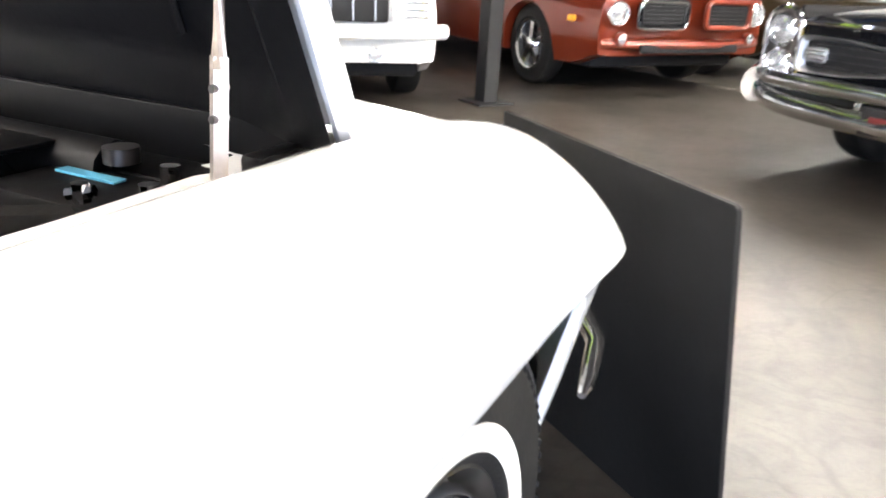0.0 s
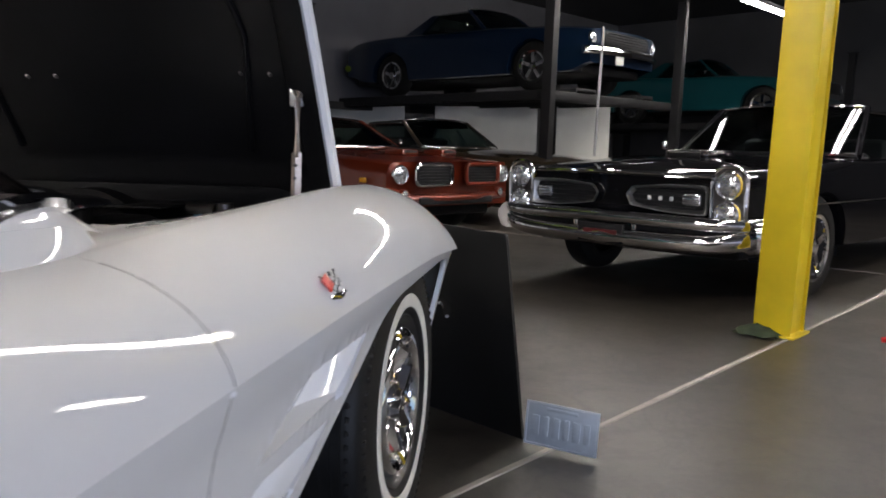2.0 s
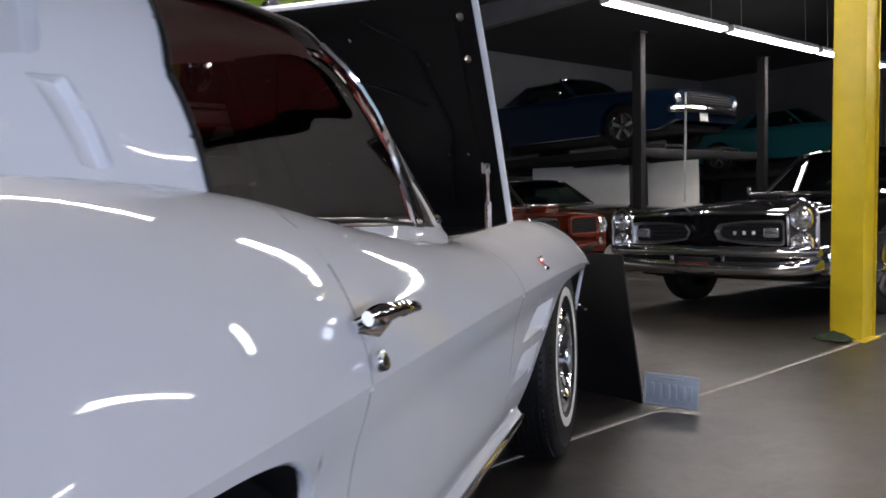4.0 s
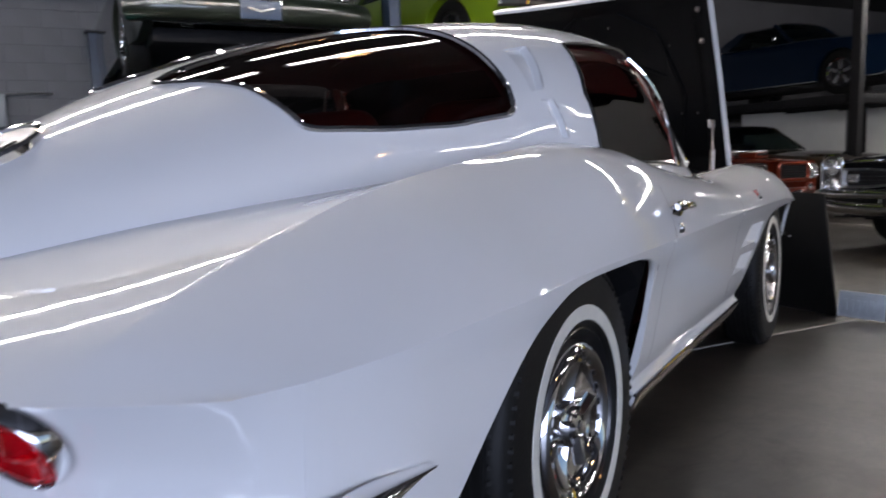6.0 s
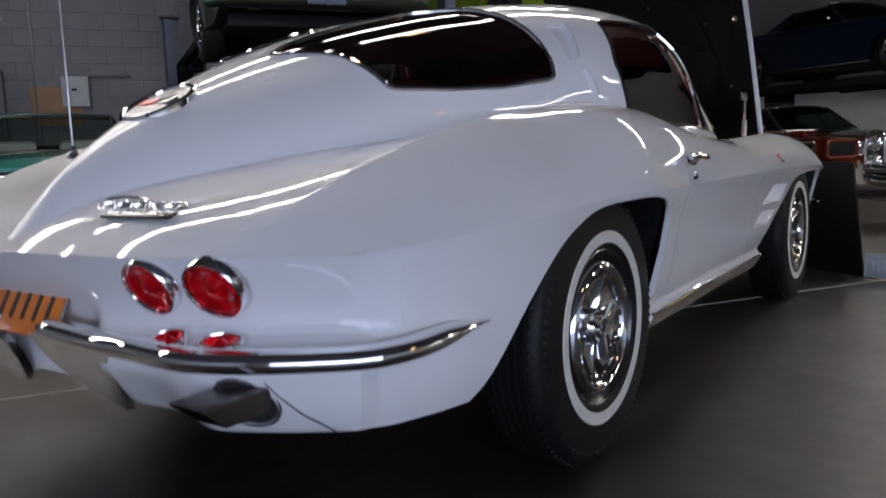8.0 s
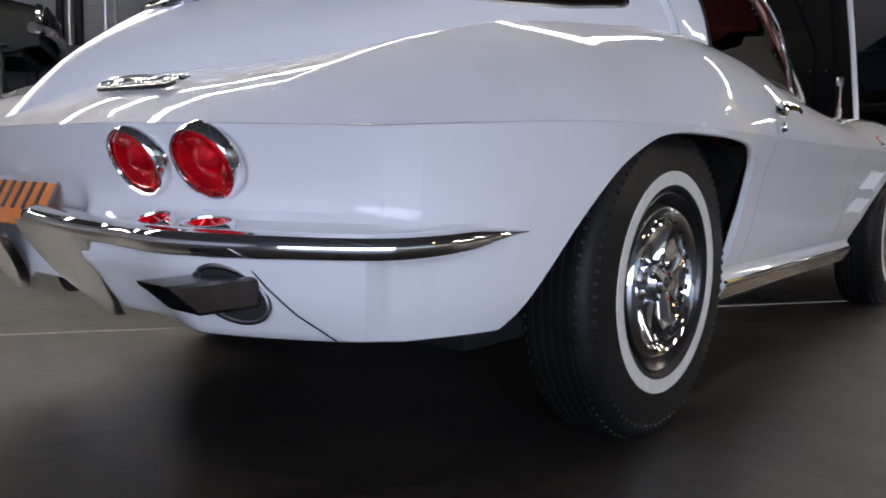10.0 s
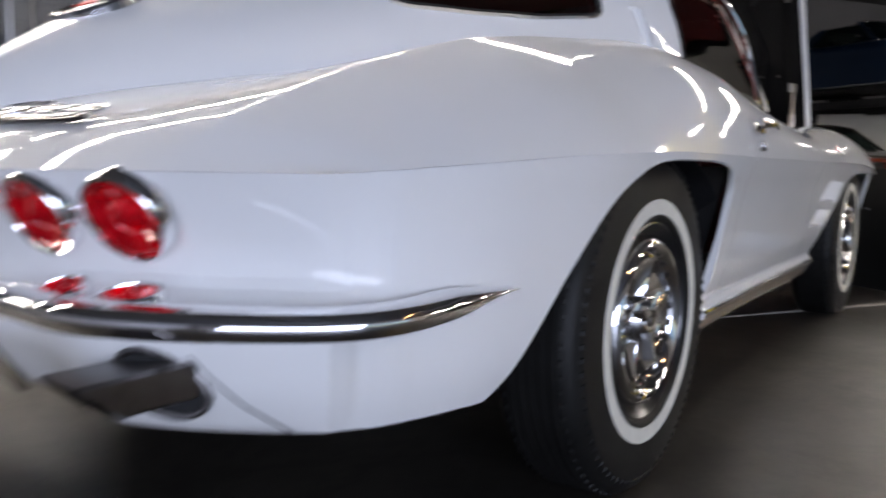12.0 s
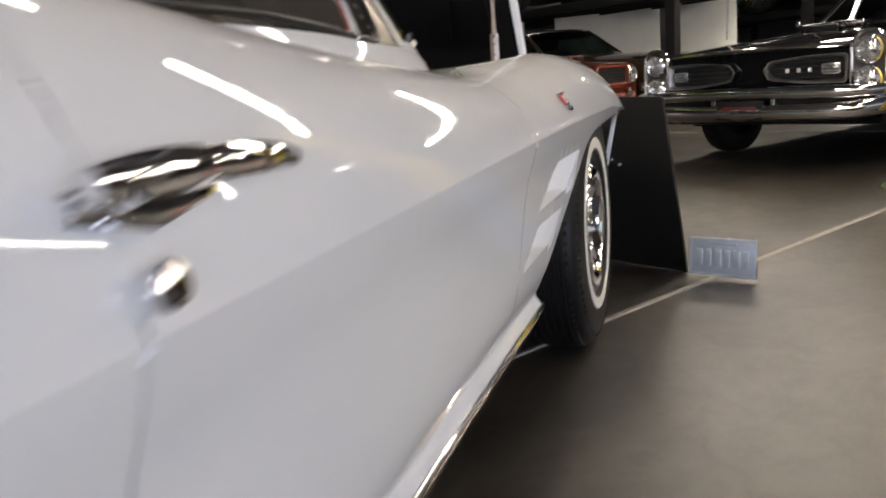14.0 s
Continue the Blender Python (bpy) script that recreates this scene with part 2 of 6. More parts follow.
def tube(points, r, seg=8, caps=True, flat=1.0, up=(0, 0, 1)):
    """A tube along points; r one radius or one a point; flat: its height against its width."""
    pts = np.array([tuple(p) for p in points], float)
    rs = np.broadcast_to(np.asarray(r, float), (len(pts),))
    tan = np.gradient(pts, axis=0)
    tan /= np.linalg.norm(tan, axis=1)[:, None] + 1e-12
    upv = np.array(up, float)
    side = np.cross(tan, upv)
    ln = np.linalg.norm(side, axis=1)
    side = np.where(ln[:, None] < 1e-4, np.array([[1.0, 0, 0]]), side / (ln[:, None] + 1e-12))
    nor = np.cross(side, tan)
    a = np.linspace(0, 2 * np.pi, seg, endpoint=False)
    P = pts[:, None] + rs[:, None, None] * (np.cos(a)[None, :, None] * side[:, None] + flat * np.sin(a)[None, :, None] * nor[:, None])
    v, f = grid_vf(P, close_v=True)
    if caps:
        n, m = P.shape[:2]
        f = f + [tuple(range(m))[::-1], tuple((n - 1) * m + j for j in range(m))]
    return v, f


def joined(*vfs):
    vs, fs, k = [], [], 0
    for v, f in vfs:
        v = np.asarray(v, float)
        vs.append(v)
        fs += [tuple(i + k for i in g) for g in f]
        k += len(v)
    return np.concatenate(vs), fs


def moved(vf, m):
    v = np.asarray(vf[0], float)
    M = np.array(m)
    return v @ M[:3, :3].T + M[:3, 3], vf[1]


def mirrored(vf):
    v = np.array(vf[0], float) * [-1, 1, 1]
    return v, [tuple(f)[::-1] for f in vf[1]]


def kept(P, keep):
    """The faces of a point grid that a mask keeps, with only their vertices."""
    v, f = grid_vf(P)
    m = P.shape[1] - 1
    f = [g for i, g in enumerate(f) if keep[i // m, i % m]]
    used = sorted({i for g in f for i in g})
    at = {o: i for i, o in enumerate(used)}
    return v[used], [tuple(at[i] for i in g) for g in f]


def inside(poly, x, y):
    """Whether points lie in a polygon."""
    r = np.zeros(np.shape(x), bool)
    for (x0, y0), (x1, y1) in zip(poly, poly[1:] + poly[:1]):
        hit = (y0 > y) != (y1 > y)
        r ^= hit & (x < (x1 - x0) * (y - y0) / ((y1 - y0) or 1e-9) + x0)
    return r


def snapped(A, B, polys, ca, cb):
    """Moves grid parameters that lie near a polygon's edge onto it. ca, cb: the size of a cell."""
    A, B = A.copy(), B.copy()
    for poly in polys:
        best = np.full(A.shape, 9.0)
        na, nb = A.copy(), B.copy()
        for (x0, y0), (x1, y1) in zip(poly, poly[1:] + poly[:1]):
            dx, dy = (x1 - x0) / ca, (y1 - y0) / cb
            px, py = (A - x0) / ca, (B - y0) / cb
            s = np.clip((px * dx + py * dy) / (dx * dx + dy * dy + 1e-12), 0, 1)
            d = np.hypot(px - s * dx, py - s * dy)
            better = (d < best) & (d < .55)
            best = np.where(better, d, best)
            na, nb = np.where(better, x0 + s * (x1 - x0), na), np.where(better, y0 + s * (y1 - y0), nb)
        A, B = na, nb
    return A, B


def rounded_poly(poly, r, seg=5):
    """A closed polygon with its corners rounded by a share r of their sides."""
    out = []
    for i, p in enumerate(poly):
        a, c = np.array(poly[i - 1], float), np.array(poly[(i + 1) % len(poly)], float)
        p = np.array(p, float)
        s0, s1 = p + (a - p) * r, p + (c - p) * r
        for k in range(seg + 1):
            t = k / seg
            out.append(tuple((1 - t) ** 2 * s0 + 2 * t * (1 - t) * p + t * t * s1))
    return out


def dense(poly, n, closed=True):
    """n points along a polyline."""
    p = np.array(poly + poly[:1] if closed else poly, float)
    d = np.r_[0, np.cumsum(np.linalg.norm(np.diff(p, axis=0), axis=1))]
    s = np.linspace(0, d[-1], n, endpoint=not closed)
    return np.stack([np.interp(s, d, p[:, k]) for k in range(p.shape[1])], -1)


# ---------------------------------------------------------------- shape of the white coupe (forward +y, front axle at y = 0)
def curve(keys):
    """A smooth curve through (position, value) pairs."""
    ks = sorted(keys)
    xs, ys = np.array([k[0] for k in ks], float), np.array([k[1] for k in ks], float)
    d = np.diff(ys) / np.diff(xs)
    m = np.zeros_like(ys)
    m[0], m[-1] = d[0], d[-1]
    for i in range(1, len(ys) - 1):
        if d[i - 1] * d[i] > 0:
            m[i] = 2 * d[i - 1] * d[i] / (d[i - 1] + d[i])

    def f(x):
        x = np.clip(np.asarray(x, float), xs[0], xs[-1])
        i = np.clip(np.searchsorted(xs, x) - 1, 0, len(xs) - 2)
        h = xs[i + 1] - xs[i]
        s = (x - xs[i]) / h
        return ((1 + 2 * s) * (1 - s) ** 2 * ys[i] + s * (1 - s) ** 2 * h * m[i]
                + s * s * (3 - 2 * s) * ys[i + 1] + s * s * (s - 1) * h * m[i + 1])
    return f


def smooth(a, b, x):
    s = np.clip((x - a) / (b - a), 0, 1)
    return s * s * (3 - 2 * s)


REAR = -2.489
NOSE_Y, TAIL_Y = 0.565, -3.375
crease_x = curve([(0.565, .806), (0.545, .826), (0.50, .838), (0.42, .846), (0.25, .851), (-.1, .856), (-.6, .858), (-1.2, .862), (-1.8, .872), (-2.4, .884), (-2.8, .882), (-3.1, .858), (-3.28, .815), (-3.375, .765)])
crease_z = curve([(0.565, .634), (0.3, .660), (0.0, .676), (-.6, .682), (-1.8, .684), (-2.5, .687), (-2.9, .676), (-3.2, .659), (-3.375, .646)])
ridge_x = curve([(0.565, .61), (0.2, .655), (-.2, .67), (-.8, .66), (-1.2, .70), (-1.7, .715), (-2.1, .70), (-2.5, .685), (-2.9, .67), (-3.2, .635), (-3.375, .60)])
ridge_z = curve([(0.565, .636), (0.525, .698), (0.46, .748), (0.38, .784), (0.25, .820), (0.1, .838), (-.1, .843), (-.35, .834), (-.7, .820), (-1.0, .812), (-1.35, .832), (-1.7, .868), (-2.05, .918), (-2.3, .928), (-2.6, .902), (-2.9, .862), (-3.1, .805), (-3.2, .762), (-3.3, .708), (-3.375, .6465)])
vale_x = curve([(0.565, .40), (0.0, .46), (-.6, .50), (-1.0, .60), (-1.8, .62), (-2.3, .58), (-2.7, .50), (-3.0, .42), (-3.375, .30)])
vale_z = curve([(0.565, .635), (0.46, .735), (0.2, .768), (-.2, .784), (-.6, .806), (-.8, .812), (-1.0, .825), (-1.4, .84), (-1.8, .865), (-2.1, .895), (-2.4, .885), (-2.7, .855), (-3.0, .81), (-3.2, .752), (-3.3, .706), (-3.375, .6462)])
centre_z = curve([(0.565, .635), (0.46, .750), (0.2, .82), (-.3, .835), (-.8, .838), (-1.4, .885), (-2.4, .88), (-2.8, .845), (-3.1, .785), (-3.25, .735), (-3.375, .646)])
bow = curve([(0.565, .38), (0.30, .22), (0.1, .09), (-.2, 0), (-2.6, 0), (-2.9, -.04), (-3.2, -.13), (-3.375, -.20)])


def deck(y, q):
    """A point of the upper body: q 0 at the crease, 1 at the centre line."""
    y, q = np.broadcast_arrays(np.asarray(y, float), np.asarray(q, float))
    xc, zc, xf, zf, xv, zv, z0 = (f(y) for f in (crease_x, crease_z, ridge_x, ridge_z, vale_x, vale_z, centre_z))
    a = np.clip(q / .45, 0, 1) * np.pi / 2
    ex, ez = xf + (xc - xf) * np.cos(a), zc + (zf - zc) * np.sin(a)
    s = np.clip(q / .45, 0, 1)
    lx, lz = xc + (xf - xc) * s, zc + (zf - zc) * s
    tight = smooth(-2.25, -2.75, y)
    k = .80 - .46 * tight
    x1, z1 = k * ex + (1 - k) * lx, k * ez + (1 - k) * lz
    s = np.clip((q - .45) / .25, 0, 1)
    fall = (.5 + .5 * np.cos(np.pi * s)) * (1 - .9 * tight) + (1 - s) ** 1.6 * .9 * tight
    x2, z2 = xf + (xv - xf) * s, zv + (zf - zv) * fall
    s = np.clip((q - .70) / .30, 0, 1)
    x3, z3 = xv * (1 - s), z0 + (zv - z0) * (.5 + .5 * np.cos(np.pi * s))
    x = np.where(q <= .45, x1, np.where(q <= .70, x2, x3))
    z = np.where(q <= .45, z1, np.where(q <= .70, z2, z3))
    return np.stack([x, y + bow(y) * (1 - (np.abs(x) / xc) ** 3), z], -1)


arch_rear = curve([(-.74, .30), (-.655, .318), (-.602, .352), (-.553, .405), (-.452, .510), (-.340, .598), (-.258, .640), (-.20, .660), (-.139, .669), (-.05, .673), (.10, .673), (.20, .670), (.30, .657), (.35, .632), (.376, .60), (.385, .56), (.3865, .30)])
arch_front = curve([(-.76, .33), (-.70, .385), (-.63, .432), (-.576, .464), (-.487, .508), (-.39, .557), (-.285, .612), (-.20, .632), (-.10, .637), (.05, .640), (.22, .642), (.30, .638), (.36, .622), (.385, .60), (.40, .565), (.405, .50), (.406, .30)])
side_bottom = curve([(0.565, .42), (0.36, .43), (.30, .36), (-.7, .350), (-2.14, .350), (-2.5, .35), (-3.1, .331), (-3.3, .333), (-3.375, .338)])


def bottom_z(y):
    """The lower edge of the body side, with the wheel openings."""
    y = np.asarray(y, float)
    z = side_bottom(y)
    for axle, lo, hi, arch in ((0.0, -.76, .406, arch_front), (REAR, -.74, .3865, arch_rear)):
        r = y - axle
        z = np.where((r > lo) & (r < hi), np.maximum(z, arch(r)), z)
    return z


off_door = curve([(.20, -.16), (.33, -.088), (.36, -.074), (.40, -.060), (.46, -.048), (.52, -.039), (.60, -.026), (.655, -.009), (.69, 0)])
off_quarter = curve([(.20, -.20), (.25, -.13), (.28, -.092), (.33, -.052), (.40, -.030), (.50, -.022), (.60, -.017), (.655, -.006), (.69, 0)])
off_tail = curve([(.20, -.22), (.25, -.15), (.30, -.075), (.34, -.035), (.40, .002), (.435, .014), (.462, .024), (.482, .016), (.506, -.044), (.525, -.056), (.545, -.055), (.58, -.040), (.62, -.018), (.65, 0)])
off_centre = curve([(.20, -.30), (.318, -.135), (.35, -.105), (.40, -.062), (.45, -.028), (.482, -.030), (.506, -.048), (.525, -.056), (.545, -.055), (.58, -.040), (.62, -.018), (.65, 0)])
off_plate = curve([(.20, -.30), (.318, -.150), (.35, -.125), (.40, -.110), (.45, -.105), (.48, -.096), (.506, -.084), (.545, -.066), (.58, -.040), (.62, -.018), (.65, 0)])
off_nose = curve([(.20, -.16), (.30, -.10), (.40, -.06), (.50, -.05), (.58, -.035), (.62, -.012), (.655, 0)])


def side_offset(y, ny, z):
    """How far the lower body lies outside its crease at a height."""
    w_q = smooth(-2.5, -2.85, y)
    w_t = smooth(.25, .92, -ny) * (y < -2)
    w_n = smooth(.15, .7, ny) * (y > -.5)
    o = off_door(z) * (1 - w_q) + off_quarter(z) * w_q
    w_c, w_p = smooth(-3.505, -3.560, y), smooth(-3.5665, -3.5725, y)
    o = o * (1 - w_t) + ((off_tail(z) * (1 - w_c) + off_centre(z) * w_c) * (1 - w_p) + off_plate(z) * w_p) * w_t
    return o * (1 - w_n) + off_nose(z) * w_n


# greenhouse
GH0, GH1 = -.88, -3.56
gh_x = curve([(-.88, .625), (-1.0, .66), (-1.2, .69), (-1.6, .72), (-1.9, .715), (-2.1, .68), (-2.3, .615), (-2.6, .53), (-2.9, .40), (-3.2, .235), (-3.42, .10), (-3.56, .045)])
gh_z = curve([(-.88, .822), (-1.0, .842), (-1.4, .858), (-1.8, .866), (-2.1, .882), (-2.4, .875), (-2.7, .845), (-3.0, .795), (-3.2, .745), (-3.42, .672), (-3.56, .635)])
gh_top = curve([(-.88, .850), (-.95, .920), (-1.05, 1.012), (-1.15, 1.102), (-1.25, 1.186), (-1.33, 1.240), (-1.42, 1.277), (-1.60, 1.300), (-1.85, 1.297), (-2.1, 1.274), (-2.35, 1.230), (-2.6, 1.166), (-2.85, 1.084), (-3.1, .982), (-3.25, .905), (-3.42, .79), (-3.56, .645)])
gh_n = curve([(-.88, 2.2), (-1.22, 2.3), (-1.45, 3.4), (-1.6, 3.8), (-2.0, 3.3), (-2.4, 2.6), (-2.9, 2.1), (-3.42, 1.8)])


def roof(y, q):
    """A point of the greenhouse: q 0 at its foot on the side, 1 on the centre line."""
    y, q = np.broadcast_arrays(np.asarray(y, float), np.asarray(q, float))
    n = gh_n(y)
    a = q * np.pi / 2
    c, s = np.clip(np.cos(a), 0, 1) ** (2 / n), np.clip(np.sin(a), 0, 1) ** (2 / n)
    sweep = .10 * smooth(-1.40, -.90, y)
    x = gh_x(y) * c * (1 - .05 * s)
    z = gh_z(y) + (gh_top(y) - gh_z(y)) * s
    return np.stack([x, y + sweep * (1 - (x / .66) ** 2), z], -1)


# ---------------------------------------------------------------- the hall
def slab(name, a0, a1, b0, b1, z0, z1, mat, label="", kind="structure", category=""):
    bm = box_bm(abs(a1 - a0), abs(b1 - b0), abs(z1 - z0))
    ob = part(name, bm, mat, None)
    c = hall((a0 + a1) / 2, (b0 + b1) / 2, (z0 + z1) / 2)
    # the box's x runs along the hall, its y across it to the left
    ob.matrix_world = pose(c.x, c.y, c.z, 0, 0, HALL + 90)
    return tagged(ob, label, category, "", kind)


A0, A1, B0, B1, TOP = -10.5, 17.5, -7.0, 9.3, 4.1
REC, BR = 2.6, -8.9   # past REC the west wall steps back
slab("ground", -60, 60, -60, 60, -.30, -.02, material("yard_asphalt", (.06, .06, .06), .8, vary=.2, scale=1.5, bump=.2), "dark asphalt yard outside the hall")
floor = slab("floor", A0, A1, BR, B1, -.20, 0, CONCRETE, "stained grey-brown concrete floor with hairline cracks and joints")
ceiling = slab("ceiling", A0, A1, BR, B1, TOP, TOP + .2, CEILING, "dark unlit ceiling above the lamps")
slab("wall_north", A1, A1 + .25, BR - .25, B1 + .25, 0, TOP, DIM_WALL, "painted wall far behind the parked cars, shade in its grey")
slab("wall_west_recess", REC, A1, BR - .25, BR, 0, TOP, LIT_WALL, "painted wall of the recess behind the lifts, lamplight in its grey")
slab("wall_west_return", REC - .25, REC, BR - .25, B0 - .25, 0, TOP, PLASTER, "pale painted return wall")
wall_west = slab("wall_west", A0, REC, B0 - .25, B0, 0, TOP, material("block_joints", (.155, .16, .175), .8, vary=.08, scale=4), "white painted concrete block wall")
slab("wall_east", 5.1, A1, B1, B1 + .25, 0, TOP, PLASTER, "pale painted wall beside the roller door")
slab("wall_east_end", A0, -9.1, B1, B1 + .25, 0, TOP, PLASTER, "pale painted wall beside the roller door")
slab("wall_east_lintel", -9.1, 5.1, B1, B1 + .25, 2.7, TOP, PLASTER, "pale painted wall above the roller door")
slab("wall_south", A0 - .25, A0, B0 - .25, B1 + .25, 0, TOP, PLASTER, "pale painted end wall of the hall")


def joint(a0, b0, a1, b1, w=.012):
    """A filled saw joint in the floor."""
    p, q = hall(a0, b0), hall(a1, b1)
    d = q - p
    side = Vector((-d.y, d.x, 0)).normalized() * w
    n = max(int(d.length / .12), 2)
    vs, fs = [], []
    for i in range(n + 1):
        c = p + d * (i / n)
        k = 1 + .35 * noise.noise((c.x * 7, c.y * 7, 0))
        vs += [c - side * k + Vector((0, 0, .0)), c - side * k * .8 + Vector((0, 0, .004)), c + side * k * .8 + Vector((0, 0, .004)), c + side * k]
    for i in range(n):
        for j in range(3):
            fs.append((4 * i + j, 4 * i + j + 1, 4 * i + 5 + j, 4 * i + 4 + j))
    ob = part("floor_joint", (vs, fs), JOINT, None)
    return tagged(ob, "pale filled control joint across the concrete floor", "joint", kind="structure")


joint(-1.6, .607, A1, .607)
joint(A0, .607, -1.6, .607, .003)
joint(-4.3, B0, -4.3, -.2, .003)
joint(6.0, B0, 6.0, B1, .008)
joint(A0, 5.6, A1, 5.6, .008)


# strip lamps in rows along the hall
def strip_lamp(mat):
    top = new("strip_lamp")
    tagged(top, "white twin-tube fluorescent strip lamp hanging under the ceiling", "strip lamp", "strip lamps in rows")
    part("housing", box_bm(.13, 2.40, .06, .012), FIXTURE, top, m=pose(0, 0, .045))
    for x in (-.035, .035):
        part("tube", moved(tube([(0, -1.17, 0), (0, 1.17, 0)], .019, 8), pose(x, 0, 0)), mat, top)
    for y in (-1.18, 1.18):
        part("end_cap", box_bm(.12, .03, .05, .006), FIXTURE, top, m=pose(0, y, .012))
    for y in (-.9, .9):
        part("hanger", cyl_bm(.004, TOP - 3.07, 6), STEEL, top, m=pose(0, y, (TOP - 3.07) / 2 + .07))
    return top


LAMP_Z = 3.0
first = strip_lamp(TUBE)
first.matrix_basis = hall_pose(6.2, -2.57, LAMP_Z)
# row 5.2 and the farther lamps of row 3.3 are added to brighten the floor
for b, starts in ((-2.57, (8.72, 11.24, -4.6, -7.1)), (-.10, (-5.6, -3.05, -.5, 3.0, 5.52)), (-1.35, (-5.6, -3.05, -.5)), (1.25, (6.2, 8.72)), (3.3, (4.2, 6.72, 9.24)), (5.2, (4.5, 7.02))):
    for a in starts:
        copy_thing(first, hall_pose(a, b, LAMP_Z))


def high_bay(mat, label):
    top = new("high_bay_lamp")
    tagged(top, label, "lamp")
    part("reflector", lathe([(.05, .26), (.07, .22), (.16, .10), (.21, 0), (.20, .005), (.15, .10), (.06, .21)], 28), FIXTURE, top, m=pose(0, 0, 0, 0, -90, 0))
    part("bulb", lathe([(.001, -.02), (.07, 0), (.10, .05), (.07, .12), (.03, .18)], 20), mat, top, m=pose(0, 0, 0, 0, -90, 0))
    part("rod", cyl_bm(.012, TOP - 3.46, 8), STEEL, top, m=pose(0, 0, .26 + (TOP - 3.46) / 2))
    return top


high_bay(LAMP_COOL, "bright round high-bay lamp on a rod").matrix_basis = pose(6.0, 11.2, 3.2)
high_bay(LAMP_WARM, "warm glowing high-bay lamp on a rod").matrix_basis = pose(4.6, -2.0, 3.2)
high_bay(LAMP_WARM, "warm glowing high-bay lamp on a rod").matrix_basis = hall_pose(-1.15, -.25, 3.2)

# steelwork under the ceiling
for a in (-8, -3, 2, 7):
    bm = join_bm(box_bm(.02, B1 - B0, .34), box_bm(.16, B1 - B0, .02, at=(0, 0, .17)), box_bm(.16, B1 - B0, .02, at=(0, 0, -.17)))
    ob = part("ceiling_beam", bm, BEAM, None)
    c = hall(a, (B0 + B1) / 2, TOP - .19)
    ob.matrix_basis = pose(c.x, c.y, c.z, 0, 0, HALL) @ pose(0, 0, 0, 0, 0, 90)
    tagged(ob, "grey steel beam under the dark ceiling", "beam", "ceiling beams", "structure")


# ---------------------------------------------------------------- the white split-window coupe
coupe = new("sports_coupe")
tagged(coupe, "glossy white sixties split-window sports coupe with raised hood", "car")
SEAM_F, SEAM_R = -1.0, -1.99


GILLS = [[(-.425, .608), (-.72, .614), (-.87, .538), (-.555, .535)], [(-.575, .500), (-.86, .509), (-.975, .446), (-.73, .446)]]


def gill_recess(gill):
    """A scoop: flush at its back edge, deepest at the front face."""
    skin = lambda y, z: np.array([crease_x(y) + side_offset(np.array(y), 0, np.array(z)), y, z])
    (ft, rt, rb, fb) = gill
    n = 14
    top = [skin(ft[0] + (rt[0] - ft[0]) * k / n, ft[1] + (rt[1] - ft[1]) * k / n) for k in range(n + 1)]
    low = [skin(fb[0] + (rb[0] - fb[0]) * k / n, fb[1] + (rb[1] - fb[1]) * k / n) for k in range(n + 1)]
    dip = [np.array([-.052 * min(k / n / .30, 1) * (1 - k / n) ** .8 - .001, 0, 0]) for k in range(n + 1)]
    lip = np.array([-.0035, 0, 0])
    rows = [[t + lip + [0, 0, .014], t, t + d + [0, 0, -.003], b + d + [0, 0, .003], b, b + lip - [0, 0, .014]] for t, b, d in zip(top, low, dip)]
    first, last = rows[0], rows[-1]
    edge = [p * [0, 1, 1] + [min(first[0][0], q[0]) - .001, 0, 0] for p, q in zip(first, first)]
    front = [[p[0] if i in (0, 5) else max(first[1][0], first[4][0]) - .0005, p[1] + .0005, p[2]] for i, p in enumerate(first)]
    flange = [[p[0] - .0035, p[1] + .016, p[2]] for p in front]
    back = [[p[0] - .0035, p[1] - .016, p[2]] for p in last]
    return grid_vf(np.array([flange, front] + rows + [back]))


